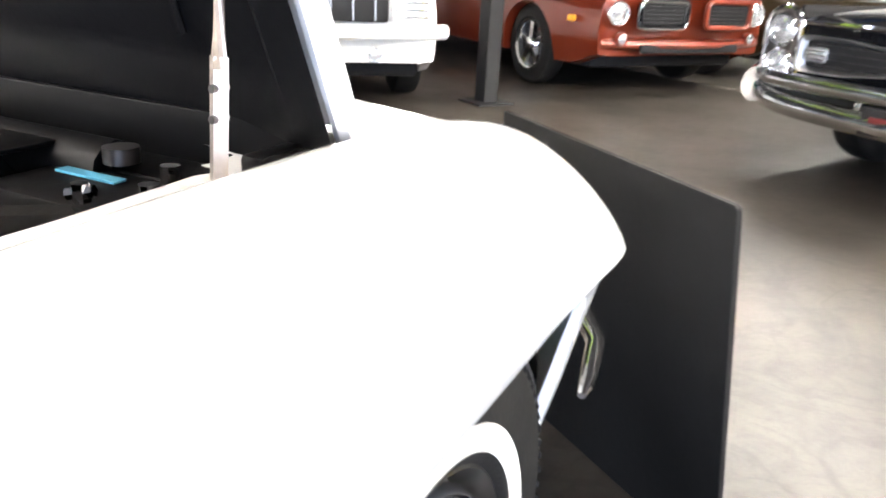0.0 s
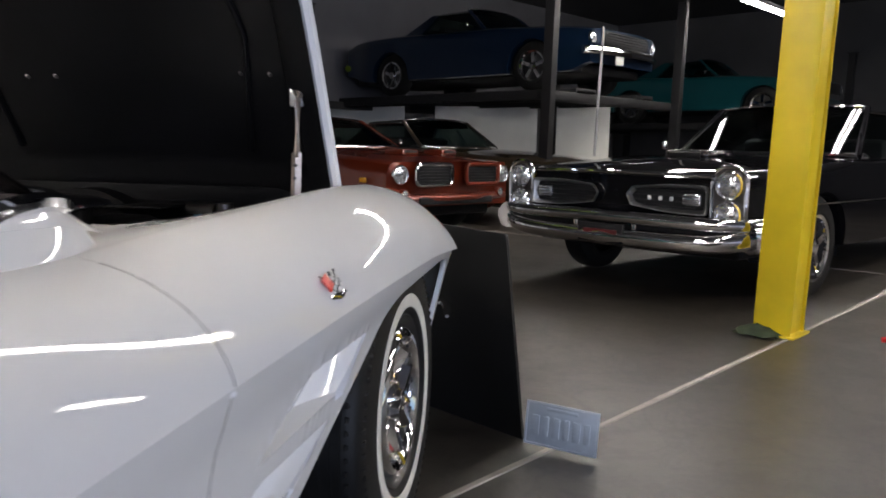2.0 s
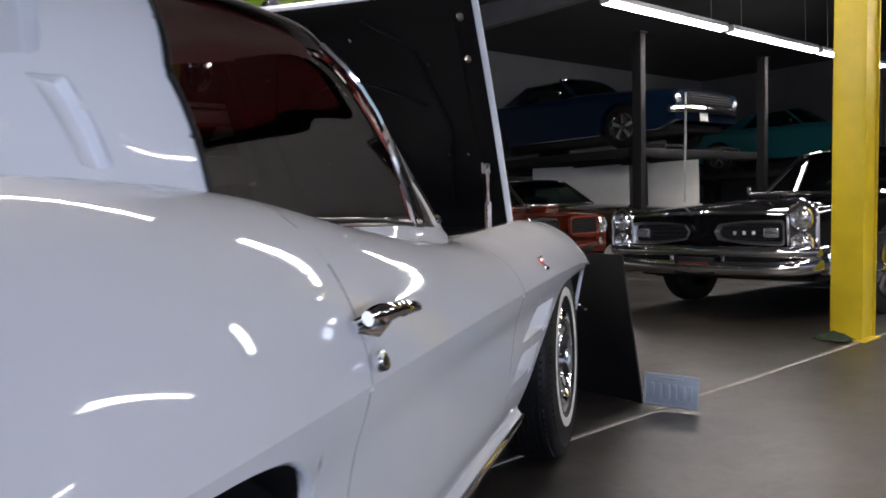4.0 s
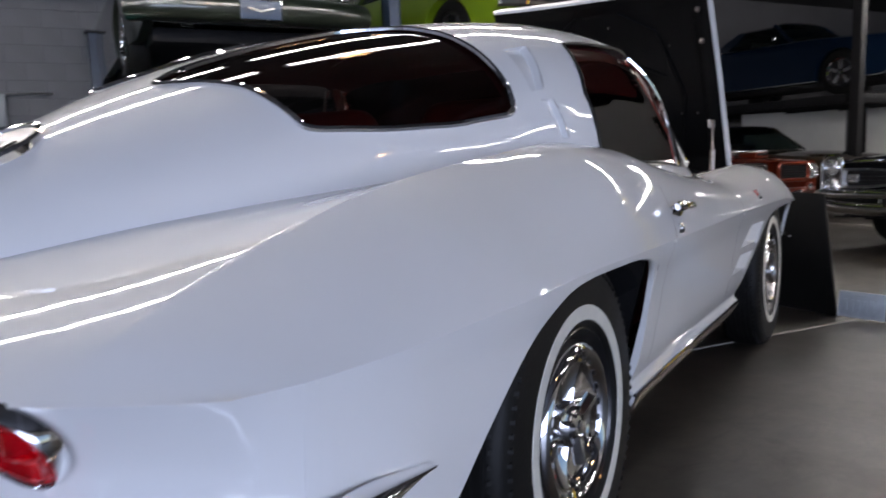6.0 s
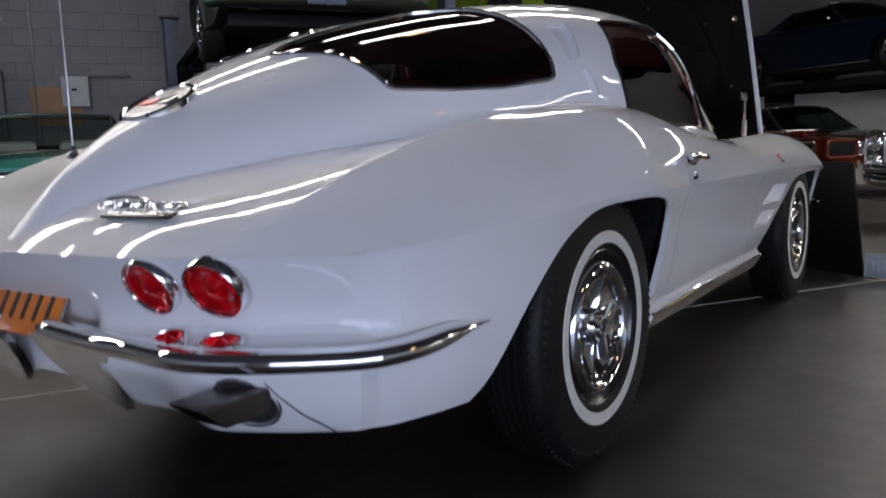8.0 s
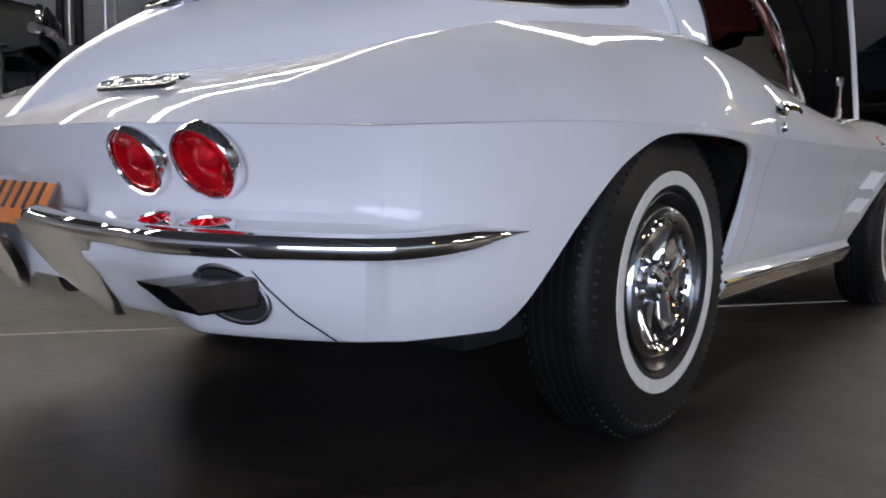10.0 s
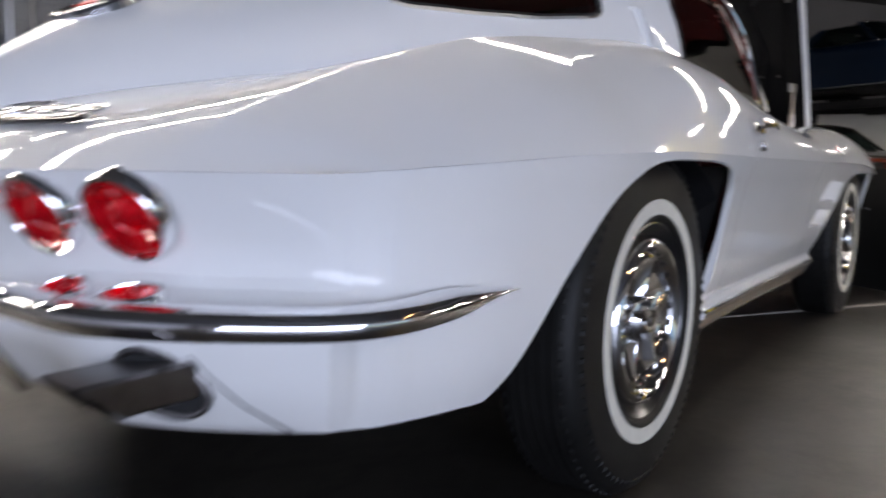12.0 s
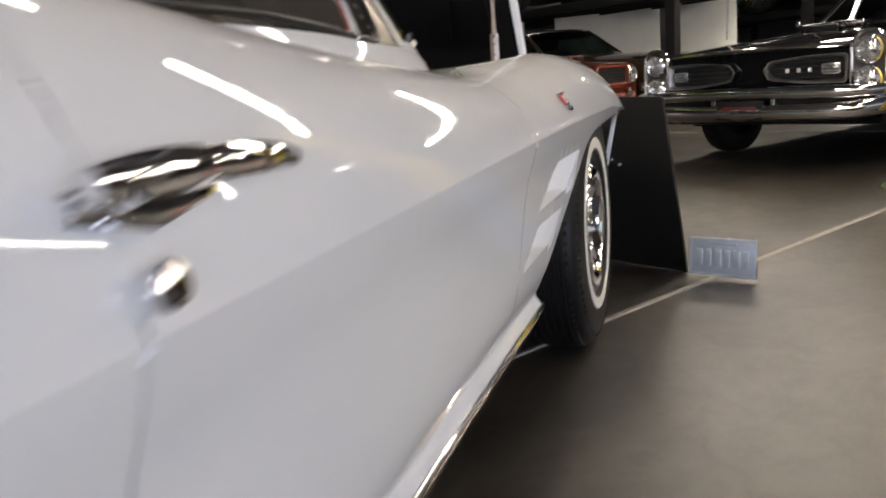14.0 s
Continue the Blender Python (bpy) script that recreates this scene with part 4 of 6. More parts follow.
# hood standing open, hinged at the nose
def build_hood():
    hood = new("hood")
    hood.parent = coupe
    tagged(hood, "raised white hood with a black underside")
    # local: u across, v from hinge to free edge
    U = np.linspace(-1, 1, 41)
    V = np.linspace(0, 1, 31)
    hinge, free = Vector((0, .225, .81)), Vector((0, -.205, 1.665))
    up = (free - hinge).normalized()
    back = Vector((0, -up.z, up.y))
    if back.y > 0:
        back = -back
    H = (free - hinge).length

    def at(u, v, d):
        w = (.562 if u > 0 else .522) - .012 * v
        crown = -.035 * (1 - u * u) - .02 * math.sin(math.pi * v) + .012 * v * u * u
        p = hinge + up * (H * v - .022 * v * (1 - abs(u) ** 2.5)) + back * (d + crown) + Vector((w * u, 0, 0))
        return tuple(p)
    outer = np.array([[at(u, v, -.012) for u in U] for v in V])
    under = np.array([[at(u, v, .012 + (.022 if abs(u) > .86 or v > .94 or v < .05 else 0)) for u in U] for v in V])
    part("hood_skin", (lambda g: (g[0], [f[::-1] for f in g[1]]))(grid_vf(outer)), WHITE, hood, "white outer skin")
    part("hood_underside", grid_vf(under), UNDERHOOD, hood, "black painted underside with pressed ribs")
    rim = [at(1, v, 0) for v in V] + [at(u, 1, 0) for u in U[::-1][1:]] + [at(-1, v, 0) for v in V[::-1][1:]]
    part("hood_edge", tube(rim, .017, 8), WHITE, hood, "white edge strip")
    # pressed ribs and lines on the underside
    for pts in ([(-.62, .12), (-.70, .45), (-.52, .80), (-.2, .92)], [(.62, .12), (.70, .45), (.52, .80), (.2, .92)], [(-.55, .55), (-.2, .66), (.2, .66), (.55, .55)]):
        c = dense(pts, 24, closed=False)
        part("underside_rib", tube([at(u, v, .016) for u, v in c], .007, 7), UNDERHOOD, hood, "pressed rib")
    for u, v in ((-.45, .33), (-.30, .33), (.65, .34), (.79, .34), (.53, .03), (-.62, .72), (.62, .72), (.1, .85)):
        part("clip", cyl_bm(.004, .012, 10, m=Matrix.Translation(at(u, v, .024)) @ pose(0, 0, 0, 70)), DARK_STEEL, hood, "small bright fastener")
    for s in (1, -1):
        part("prop_bracket", box_bm(.034, .024, .044, .004, at=(s * .505, .100, 1.045)), STEEL, hood, "bright steel bracket")
    for v in (.73, .89):
        part("hood_buffer", cyl_bm(.012, .02, 12, m=Matrix.Translation(at(.91, v, .036)) @ pose(0, 0, 0, 65), bevel=.003), GALV, hood, "pale buffer")
    # prop
    top_p, foot = Vector((.516, .075, 1.05)), Vector((.515, .055, .78))
    mid = top_p.lerp(foot, .55)
    part("prop_upper", tube([top_p + Vector((0, .02, 0)), top_p + Vector((0, -.012, .004)), top_p + (foot - top_p) * .05, mid], .0085, 8), GALV, hood, "dull steel prop rod")
    part("prop_lower", tube([mid - (foot - mid) * .1, foot], .013, 4, flat=.6), GALV, hood, "dull steel prop channel")
    for k in (.15, .4):
        p = mid.lerp(foot, k)
        part("prop_rivet", cyl_bm(.0045, .022, 8, m=Matrix.Translation(p) @ pose(0, 0, 0, 90)), DARK_STEEL, hood, "dark rivet")


build_hood()


def build_bay():
    """The engine compartment."""
    part("hinge_panel", box_bm(.99, .012, .075, .003, at=(0, .208, .783)), UNDERHOOD, coupe, "black panel across the hinges")
    part("bay_floor", box_bm(1.12, 1.0, .03, .005, at=(0, -.22, .45)), UNDERHOOD, coupe, "black engine bay floor")
    for s in (1, -1):
        part("bay_wall", box_bm(.02, 1.0, .32, .004, at=(s * .565, -.22, .615)), UNDERHOOD, coupe, "black engine bay side")
    part("firewall", box_bm(1.12, .02, .34, .004, at=(0, -.71, .62)), UNDERHOOD, coupe, "black firewall")
    part("radiator_support", box_bm(.98, .05, .26, .008, at=(0, .27, .60)), UNDERHOOD, coupe, "black radiator support")
    part("top_rail", box_bm(1.08, .16, .02, .004, at=(0, .20, .742)), UNDERHOOD, coupe, "black top rail")
    part("radiator_tank", tube([(-.3, .13, .745), (.28, .13, .745)], .04, 12), UNDERHOOD, coupe, "black radiator header tank")
    part("radiator_cap", cyl_bm(.022, .02, 16, m=Matrix.Translation((.30, .12, .772))), DARK_STEEL, coupe, "bright filler cap")
    part("shroud", lathe([(.22, -.02), (.235, 0), (.235, .06), (.225, .06)], 40), UNDERHOOD, coupe, "black fan shroud ring", m=pose(-.05, .04, .58, 0, 0, 90))
    part("engine_block", box_bm(.46, .56, .24, .03, at=(0, -.36, .58)), UNDERHOOD, coupe, "dark engine")
    for s in (1, -1):
        part("rocker_cover", box_bm(.13, .52, .08, .02, at=(s * .19, -.36, .73)), UNDERHOOD, coupe, "black rocker cover")
    cleaner = part("air_cleaner", lathe([(.001, .040), (.17, .040), (.18, .030), (.18, -.02), (.17, -.03), (.001, -.03)], 40), UNDERHOOD, coupe, "black round air cleaner", m=pose(.07, -.40, .770, 0, -90, 0))
    part("cleaner_lid", lathe([(.001, .056), (.05, .056), (.19, .050), (.212, .044), (.215, .039), (.208, .036), (.17, .038)], 48), CHROME, cleaner, "thin chrome lid")
    part("battery", box_bm(.17, .25, .17, .012, at=(.44, -.52, .66)), UNDERHOOD, coupe, "black battery")
    part("battery_label", box_bm(.075, .022, .004, at=(.42, -.44, .748)), material("pale_blue_label", (.05, .20, .30), .5, vary=.1), coupe, "pale blue label strip")
    part("spray_box", box_bm(.24, .13, .06, .01, at=(.32, .06, .72)), UNDERHOOD, coupe, "grey-black cover plate")
    part("cover_label", box_bm(.10, .018, .003, at=(.29, .08, .753)), material("blue_label", (.05, .22, .34), .5, vary=.1), coupe, "small blue label")
    for k, (pts, r) in enumerate((([(.30, .22, .70), (.38, .05, .72), (.30, -.10, .74), (.2, -.16, .74)], .022), ([(-.3, .25, .72), (-.33, .0, .72), (-.2, -.08, .74)], .022), ([(.45, .3, .74), (.46, 0, .76), (.44, -.4, .76)], .008), ([(.42, -.35, .72), (.2, -.5, .76), (-.1, -.55, .76)], .009))):
        c = dense([tuple(p) for p in pts], 16, closed=False)
        part("hose", tube(c, r, 8), RUBBER, coupe, "black rubber hose")
    for p in ((.38, .12, .76), (.50, .16, .76), (.46, .20, .76), (.42, .05, .76)):
        part("bay_fitting", cyl_bm(.012, .022, 10, m=Matrix.Translation(p)), CHROME, coupe, "small bright fitting")


    # rails, brackets and bolt heads round the bay
    for x in (.30, .42, .50):
        part("bay_bolt", cyl_bm(.008, .008, 8, m=Matrix.Translation((x, .215, .757))), STEEL, coupe, "small bright bolt head")
    part("front_rail", box_bm(1.02, .03, .035, .006, at=(0, .29, .765)), UNDERHOOD, coupe, "black front rail")
    part("bracket_plate", box_bm(.16, .12, .006, .002, at=(.12, .05, .775)), UNDERHOOD, coupe, "black sheet bracket")
    part("side_rail", box_bm(.02, .80, .03, .005, at=(.535, -.22, .752)), UNDERHOOD, coupe, "black inner fender rail")
    part("hinge_arm", box_bm(.03, .16, .05, .006, at=(.50, .20, .775)), UNDERHOOD, coupe, "black hinge arm")
    part("wing_nut", cyl_bm(.010, .02, 6, m=Matrix.Translation((.40, -.02, .775))), CHROME, coupe, "bright wing nut")
    part("wing_nut", cyl_bm(.007, .03, 6, m=Matrix.Translation((.40, -.02, .775)) @ pose(0, 0, 0, 0, 80, 20)), CHROME, coupe, "bright wing nut")


build_bay()


# rear lamps, bumper, plate, exhaust --------------------------------------------
def tail_y(x):
    xe = crease_x(TAIL_Y)
    return TAIL_Y + bow(TAIL_Y) * (1 - (np.abs(x) / xe) ** 3)


def tail_point(x, z, out=0.0):
    x = np.asarray(x, float)
    e = 1e-3
    dy = (tail_y(x + e) - tail_y(x - e)) / (2 * e)
    n = np.stack([dy, -np.ones_like(x)], -1) if x.ndim else np.array([dy, -1.0])
    n = n / np.linalg.norm(n, axis=-1, keepdims=True)
    o = side_offset(tail_y(x), n[..., 1], np.asarray(z, float)) + out
    return np.stack([x + n[..., 0] * o, tail_y(x) + n[..., 1] * o, np.broadcast_to(z, x.shape)], -1)


def tail_frame(x, z):
    p = Vector(tail_point(np.array(x), z))
    tx = (Vector(tail_point(np.array(x + .01), z)) - p).normalized()
    tz = (Vector(tail_point(np.array(x), z + .01)) - p).normalized()
    n = tx.cross(tz).normalized()
    if n.y > 0:
        n = -n
    m = Matrix((n, tx, n.cross(tx))).transposed().to_4x4()
    m.translation = p
    return m


for s in (1, -1):
    for at, az, el, r, flat in (((.412, -3.516, .590), 5, -28, .0560, 1.0), ((.540, -3.482, .590), 11, -29, .0580, 1.0), ((.457, 0, .494), 0, 0, .036, .80), ((.560, 0, .494), 0, 0, .040, .80)):
        lamp = new("tail_lamp")
        lamp.parent = coupe
        tagged(lamp, "round red tail lamp in a chrome bezel" if flat == 1.0 else "small oval red reflector in a chrome bezel")
        if flat == 1.0:
            lamp.matrix_basis = pose(s * at[0], at[1], at[2], 0, 0, -90 + s * az) @ pose(0, 0, 0, 0, -el, 0)
        else:
            lamp.matrix_basis = tail_frame(s * at[0], at[2]) @ Matrix.Translation((.008, 0, 0)) @ pose(0, 0, 0, 0, -8) @ Matrix.Diagonal((1, 1, flat, 1))
        part("bezel", lathe([(r + .003, -.016 if flat == 1.0 else -.014), (r + .002, .002), (r - .001, .006), (r - .004, .006), (r - .006, .001), (r - .007, -.004)], 44), CHROME, lamp, "chrome bezel")
        part("lens", lathe([(r - .006, -.003), (r * .74, .003), (r * .46, -.004), (r * .24, .004), (.001, .011)], 14), RED_LENS, lamp, "ruby red faceted lens", angle=12)
        part("lens_ring", lathe([(r * .80, .000), (r * .78, .004), (r * .74, .004), (r * .72, .001)], 36), RED_LENS, lamp, "raised ring in the lens")

for s in (1, -1):
    # slim wrapped blade
    side_y = np.linspace(TAIL_Y, -3.105, 18)
    back_x = np.linspace(.075, crease_x(TAIL_Y), 32)
    pts, nor = [], []
    for x in back_x[:-1]:
        p = tail_point(np.array(max(x, .30)), .466, .002)
        pts.append(np.array([x if x < .30 else p[0], p[1], .480 + .014 * max((.5 - x) / .43, 0) ** 2]))
    for y in side_y:
        k = smooth(TAIL_Y, -3.105, y)
        pts.append(np.array([crease_x(y) + .018 * (1 - k) + .003 - .020 * k, y - .010 * (1 - k), .480 + .014 * k]))
    pts = np.array(pts)
    d = np.r_[0, np.cumsum(np.linalg.norm(np.diff(pts, axis=0), axis=1))]
    for _ in range(3):
        pts[1:-1] = (pts[:-2] + 2 * pts[1:-1] + pts[2:]) / 4
    u = d / d[-1]
    h = .0165 * smooth(1.015, .86, u) + .004 * (1 - u) + .002
    h = h * smooth(-.02, .05, u)
    prof = [(-.012, .98), (.004, 1.0)] + [(.004 + .026 * math.sin(a), math.cos(a)) for a in np.linspace(.25, math.pi - .1, 12)] + [(-.012, -1.0)]
    tan = np.gradient(pts, axis=0)
    N2 = np.stack([tan[:, 1], -tan[:, 0], 0 * tan[:, 0]], -1)
    N2 /= np.linalg.norm(N2, axis=1)[:, None]
    P = np.array([[p + n * o * (.4 + hh / .034) + np.array([0, 0, zz * hh]) for o, zz in prof] for p, n, hh in zip(pts, N2, h)])
    v, f = grid_vf(P)
    v = np.array(v)
    n0 = len(prof)
    f = [g[::-1] for g in f]
    f += [tuple(range(n0)), tuple(len(v) - n0 + j for j in range(n0))[::-1]]
    vf = (v, f)
    if s < 0:
        vf = mirrored(vf)
    part("rear_bumper", vf, CHROME, coupe, "slim chrome bumper blade wrapping the corner", angle=70)
    # upright guard that drops from the blade's inner end
    rows = []
    for k in np.linspace(0, 1, 18):
        z, y = .486 - .170 * k, -3.556 + .112 * k ** 1.15
        xin, xout = .074 + .125 * k ** 3.0, .318 - .104 * k
        rows.append([(xin, y + .016, z)] + [(xin + (xout - xin) * f, y - .012 * (1 - (2 * f - .8) ** 2 / 1.5) * (1 - .6 * k), z) for f in np.linspace(0, 1, 9)] + [(xout + .001, y + .010, z)])
    v, f = grid_vf(np.array(rows))
    n0 = len(rows[0])
    f += [tuple(range(n0)), tuple(len(v) - n0 + j for j in range(n0))[::-1]]
    vf = (v, f) if s > 0 else mirrored((v, f))
    part("bumper_guard", vf, CHROME, coupe, "curved chrome bumper guard", angle=50)
    # exhaust outlet
    bez = new("exhaust_outlet")
    bez.parent = coupe
    tagged(bez, "oblong exhaust outlet with a slanted bright tip")
    c = Vector((s * .606, -3.462, .412))
    ring = [(math.cos(t) * .056, 0, math.sin(t) * .032) for t in np.linspace(0, 2 * math.pi, 32, endpoint=False)]
    part("exhaust_bezel", tube(ring + ring[:1], .0045, 8, caps=False), DARK_STEEL, bez, "dull bright oval bezel", m=Matrix.Translation(c + Vector((s * .008, -.027, -.004))) @ pose(0, 0, 0, 0, s * 30, s * 42))
    part("exhaust_hole", cyl_bm(.055, .03, 28, m=Matrix.Diagonal((1, .60, 1, 1))), MATT_BLACK, bez, "black opening", m=Matrix.Translation(c + Vector((s * .003, -.013, -.004))) @ pose(0, 0, 0, 0, s * 30, s * 42) @ pose(0, 0, 0, 90))
    sec = [(-.036, .021), (.036, .021), (.040, .017), (.040, -.017), (.036, -.021), (-.036, -.021), (-.040, -.017), (-.040, .017)]
    P = np.array([[(x, .03 - off - (z + .02) * 1.2 * (off > .1), z * 1.05) for x, z in sec] for off in (0, .05, .125)])
    v, f = grid_vf(P, close_v=True)
    P2 = P[::-1] * [.9, 1, .86]
    v2, f2 = grid_vf(P2, close_v=True)
    part("exhaust_tip", joined((v, f), (v2, f2)), DARK_STEEL, bez, "slanted rectangular dark steel tip", m=Matrix.Translation(c), angle=25)

plate = new("rear_plate")
plate.parent = coupe
tagged(plate, "orange rear plate with dark strokes between the bumper halves")
plate.matrix_basis = pose(0, -3.519, .526, -27, 0, 0)
part("plate_sheet", box_bm(.276, .004, .122, .0015, at=(0, 0, 0)), ORANGE, plate, "orange sheet with darker strokes")
for k in range(5):
    part("plate_bar", box_bm(.013, .004, .056, .002, at=(-.088 + .044 * k, -.0030, -.004)), BARS, plate, "dark bar")
part("plate_frame", tube([(-.140, -.003, -.060), (-.140, -.003, .062), (.140, -.003, .062), (.140, -.003, -.060)], .0035, 6), DARK_STEEL, plate, "dark frame edge")
for s in (1, -1):
    seam = dense([(s * .640, -3.477, .447), (s * .657, -3.461, .419), (s * .680, -3.428, .38), (s * .710, -3.377, .338)], 20, closed=False)
    part("valance_seam", tube(seam, .0012, 6), MATT_BLACK, coupe, "dark panel seam")


# small brightwork ------------------------------------------------------------
def on_deck(y, q, out=0.0):
    e = 1e-3
    p = deck(y, q)
    a, b = deck(y + e, q) - deck(y - e, q), deck(y, min(q + e, 1)) - deck(y, q - e)
    n = np.cross(a, b)
    n = n / np.linalg.norm(n)
    if n[2] < 0:
        n = -n
    return Vector(p + n * out), Vector(n)


def deck_frame(y, q, out=0.0):
    p, n = on_deck(y, q, out)
    f = Vector((0, 1, 0))
    f = (f - n * f.dot(n)).normalized()
    m = Matrix((f, n.cross(f), n)).transposed().to_4x4()
    m.translation = p
    return m


def deck_at(x, y):
    """q and station for a plan place."""
    best = None
    for yy in np.linspace(y - .05, y + .25, 60):
        for q in np.linspace(0, 1, 101):
            p = deck(yy, q)
            d = (p[0] - x) ** 2 + (p[1] - y) ** 2
            if best is None or d < best[0]:
                best = (d, yy, q)
    return best[1], best[2]


# door handle and lock
for s in (1, -1):
    h = new("door_handle")
    h.parent = coupe
    tagged(h, "chrome lift-up door handle")
    m = deck_frame(-1.936, .096, .004)
    h.matrix_basis = m if s > 0 else Matrix.Diagonal((-1, 1, 1, 1)) @ m @ Matrix.Diagonal((1, -1, 1, 1))
    # tapering grip: x forward, z out of the skin
    xs = np.linspace(-.085, .085, 22)
    grip = tube([(x, .006 - .010 * ((x + .095) / .2) ** 2, .022 + .010 * math.sin(math.pi * min(max((x + .06) / .17, 0), 1))) for x in xs], [.005 + .008 * math.exp(-((x + .045) / .05) ** 2) + .004 * (x > 0) * math.exp(-((x - .04) / .05) ** 2) for x in xs], 10, flat=.75)
    part("grip", grip, CHROME, h, "tapered chrome grip")
    part("handle_base", tube([(-.085, .002, .004), (-.04, -.002, .010), (.02, -.002, .006)], [.008, .017, .008], 10, flat=.5), CHROME, h, "chrome foot")
    part("handle_push", cyl_bm(.010, .014, 16, m=Matrix.Translation((-.062, .002, .022))), CHROME, h, "chrome thumb button")
    part("lock", cyl_bm(.013, .014, 20, m=Matrix.Translation((-.046, -.046, .004)), bevel=.003), CHROME, h, "chrome lock barrel")

# crossed-flag badges on the front fenders
for s in (1, -1):
    bdg = new("flag_badge")
    bdg.parent = coupe
    tagged(bdg, "crossed-flag enamel badge on the front fender")
    m = deck_frame(-.64, .104, .002)
    bdg.matrix_basis = (m if s > 0 else Matrix.Diagonal((-1, 1, 1, 1)) @ m @ Matrix.Diagonal((1, -1, 1, 1))) @ Matrix.Diagonal((.60, .60, .60, 1))
    f1 = box_bm(.045, .038, .004, .001)
    part("red_flag", f1, RED, bdg, "red enamel flag", m=pose(-.026, .006, .006, 0, 0, 18))
    for i in range(4):
        for j in range(3):
            part("check", box_bm(.0115, .0125, .004), FIXTURE if (i + j) % 2 else BLACK, bdg, m=pose(.026, .006, .006, 0, 0, -18) @ pose(-.017 + i * .0115, -.012 + j * .0125, 0))
    part("badge_base", tube([(-.055, -.030, .004), (0, -.036, .006), (.055, -.030, .004)], [.005, .010, .005], 8, flat=.5), CHROME, bdg, "chrome foot of the badge")
    part("staff", tube([(-.05, .03, .004), (.0, -.03, .004)], .0025, 6), CHROME, bdg, "thin chrome staff")
    part("staff", tube([(.055, .032, .004), (0, -.03, .004)], .0025, 6), CHROME, bdg, "thin chrome staff")

# script badge on the tail deck, drawn as plain strokes
scr = new("script_badge")
scr.parent = coupe
tagged(scr, "chrome script badge above a ribbed bar")
sy, sq = deck_at(.29, -3.445)
p, nrm = on_deck(sy, sq, .006)
tx = (Vector(deck(sy, sq - .05)) - Vector(deck(sy, sq + .05))).normalized()
ty = nrm.cross(tx)
M = Matrix((tx, ty, nrm)).transposed().to_4x4()
M.translation = p
scr.matrix_basis = M
stroke = [(-.125 + .25 * k / 90 + .012 * math.sin(k * .75), .016 + .017 * math.sin(k * .55) * (1 - .35 * k / 90), 0) for k in range(91)]
part("script_stroke", tube(stroke, .0026, 7, flat=1.2), CHROME, scr, "looping chrome stroke")
part("script_tail", tube([(-.13, .040, 0), (-.09, .052, 0), (-.04, .048, 0), (.02, .03, 0), (-.06, .02, 0)], .0036, 7), CHROME, scr, "chrome initial loop")
part("script_bar", box_bm(.19, .022, .007, .002, at=(.03, -.022, 0)), BLACK, scr, "dark bar with bright strokes")
for k in range(9):
    part("bar_stroke", box_bm(.010, .012, .003, .001, at=(-.045 + .019 * k, -.022, .004)), CHROME, scr)

# filler lid on the boat tail
lid = new("filler_lid")
lid.parent = coupe
tagged(lid, "round chrome-rimmed filler lid with a coloured emblem")
p0, p1 = roof(-3.12, 1.0), roof(-3.26, 1.0)
c = (Vector(p0) + Vector(p1)) / 2
d = (Vector(p0) - Vector(p1)).normalized()
n = Vector((1, 0, 0)).cross(d).normalized()
M = Matrix((n, Vector((1, 0, 0)), n.cross(Vector((1, 0, 0))))).transposed().to_4x4()
M.translation = c - n * (.001 if n.z > 0 else -.001) + Vector((0, .015, .008))
lid.matrix_basis = M
part("lid_rim", lathe([(.094, -.03), (.095, .000), (.091, .006), (.084, .005), (.082, .000)], 44), CHROME, lid, "chrome rim")
# dark metal stands in for the reflection seen across the disc
part("lid_disc", lathe([(.084, .000), (.05, .003), (.001, .004)], 40), DARK_STEEL, lid, "polished disc with a dark reflection in its colour")
part("lid_emblem", box_bm(.004, .06, .03, .001, at=(.004, -.03, 0)), RED, lid, "red emblem flag")
part("lid_emblem", box_bm(.004, .055, .03, .001, at=(.004, .034, 0)), BLACK, lid, "dark emblem flag")

# aerial on the far rear fender
ay, aq = deck_at(.59, -3.05)
p, _ = on_deck(ay, aq)
aer = new("aerial")
aer.parent = coupe
tagged(aer, "thin telescopic aerial on the rear fender")
aer.matrix_basis = Matrix.Translation((-p.x, p.y, p.z))
part("aerial_base", lathe([(.020, -.01), (.018, .008), (.012, .016), (.008, .034), (.001, .036)], 20), CHROME, aer, "chrome aerial foot", m=pose(0, 0, 0, 0, -90, 0))
part("aerial_mast", tube([(0, 0, .02), (0, 0, .30), (0, 0, .31), (0, 0, .60)], [.0036, .0036, .0024, .002], 7), STEEL, aer, "bright mast")

# front corner bumper tip
for s in (1, -1):
    t = tube([(s * .60, .80, .455), (s * .72, .71, .455), (s * .80, .56, .458), (s * .824, .44, .46), (s * .830, .39, .463)], [.020, .020, .017, .013, .006], 10, flat=.8)
    part("front_bumper", t, CHROME, coupe, "slim chrome front bumper")

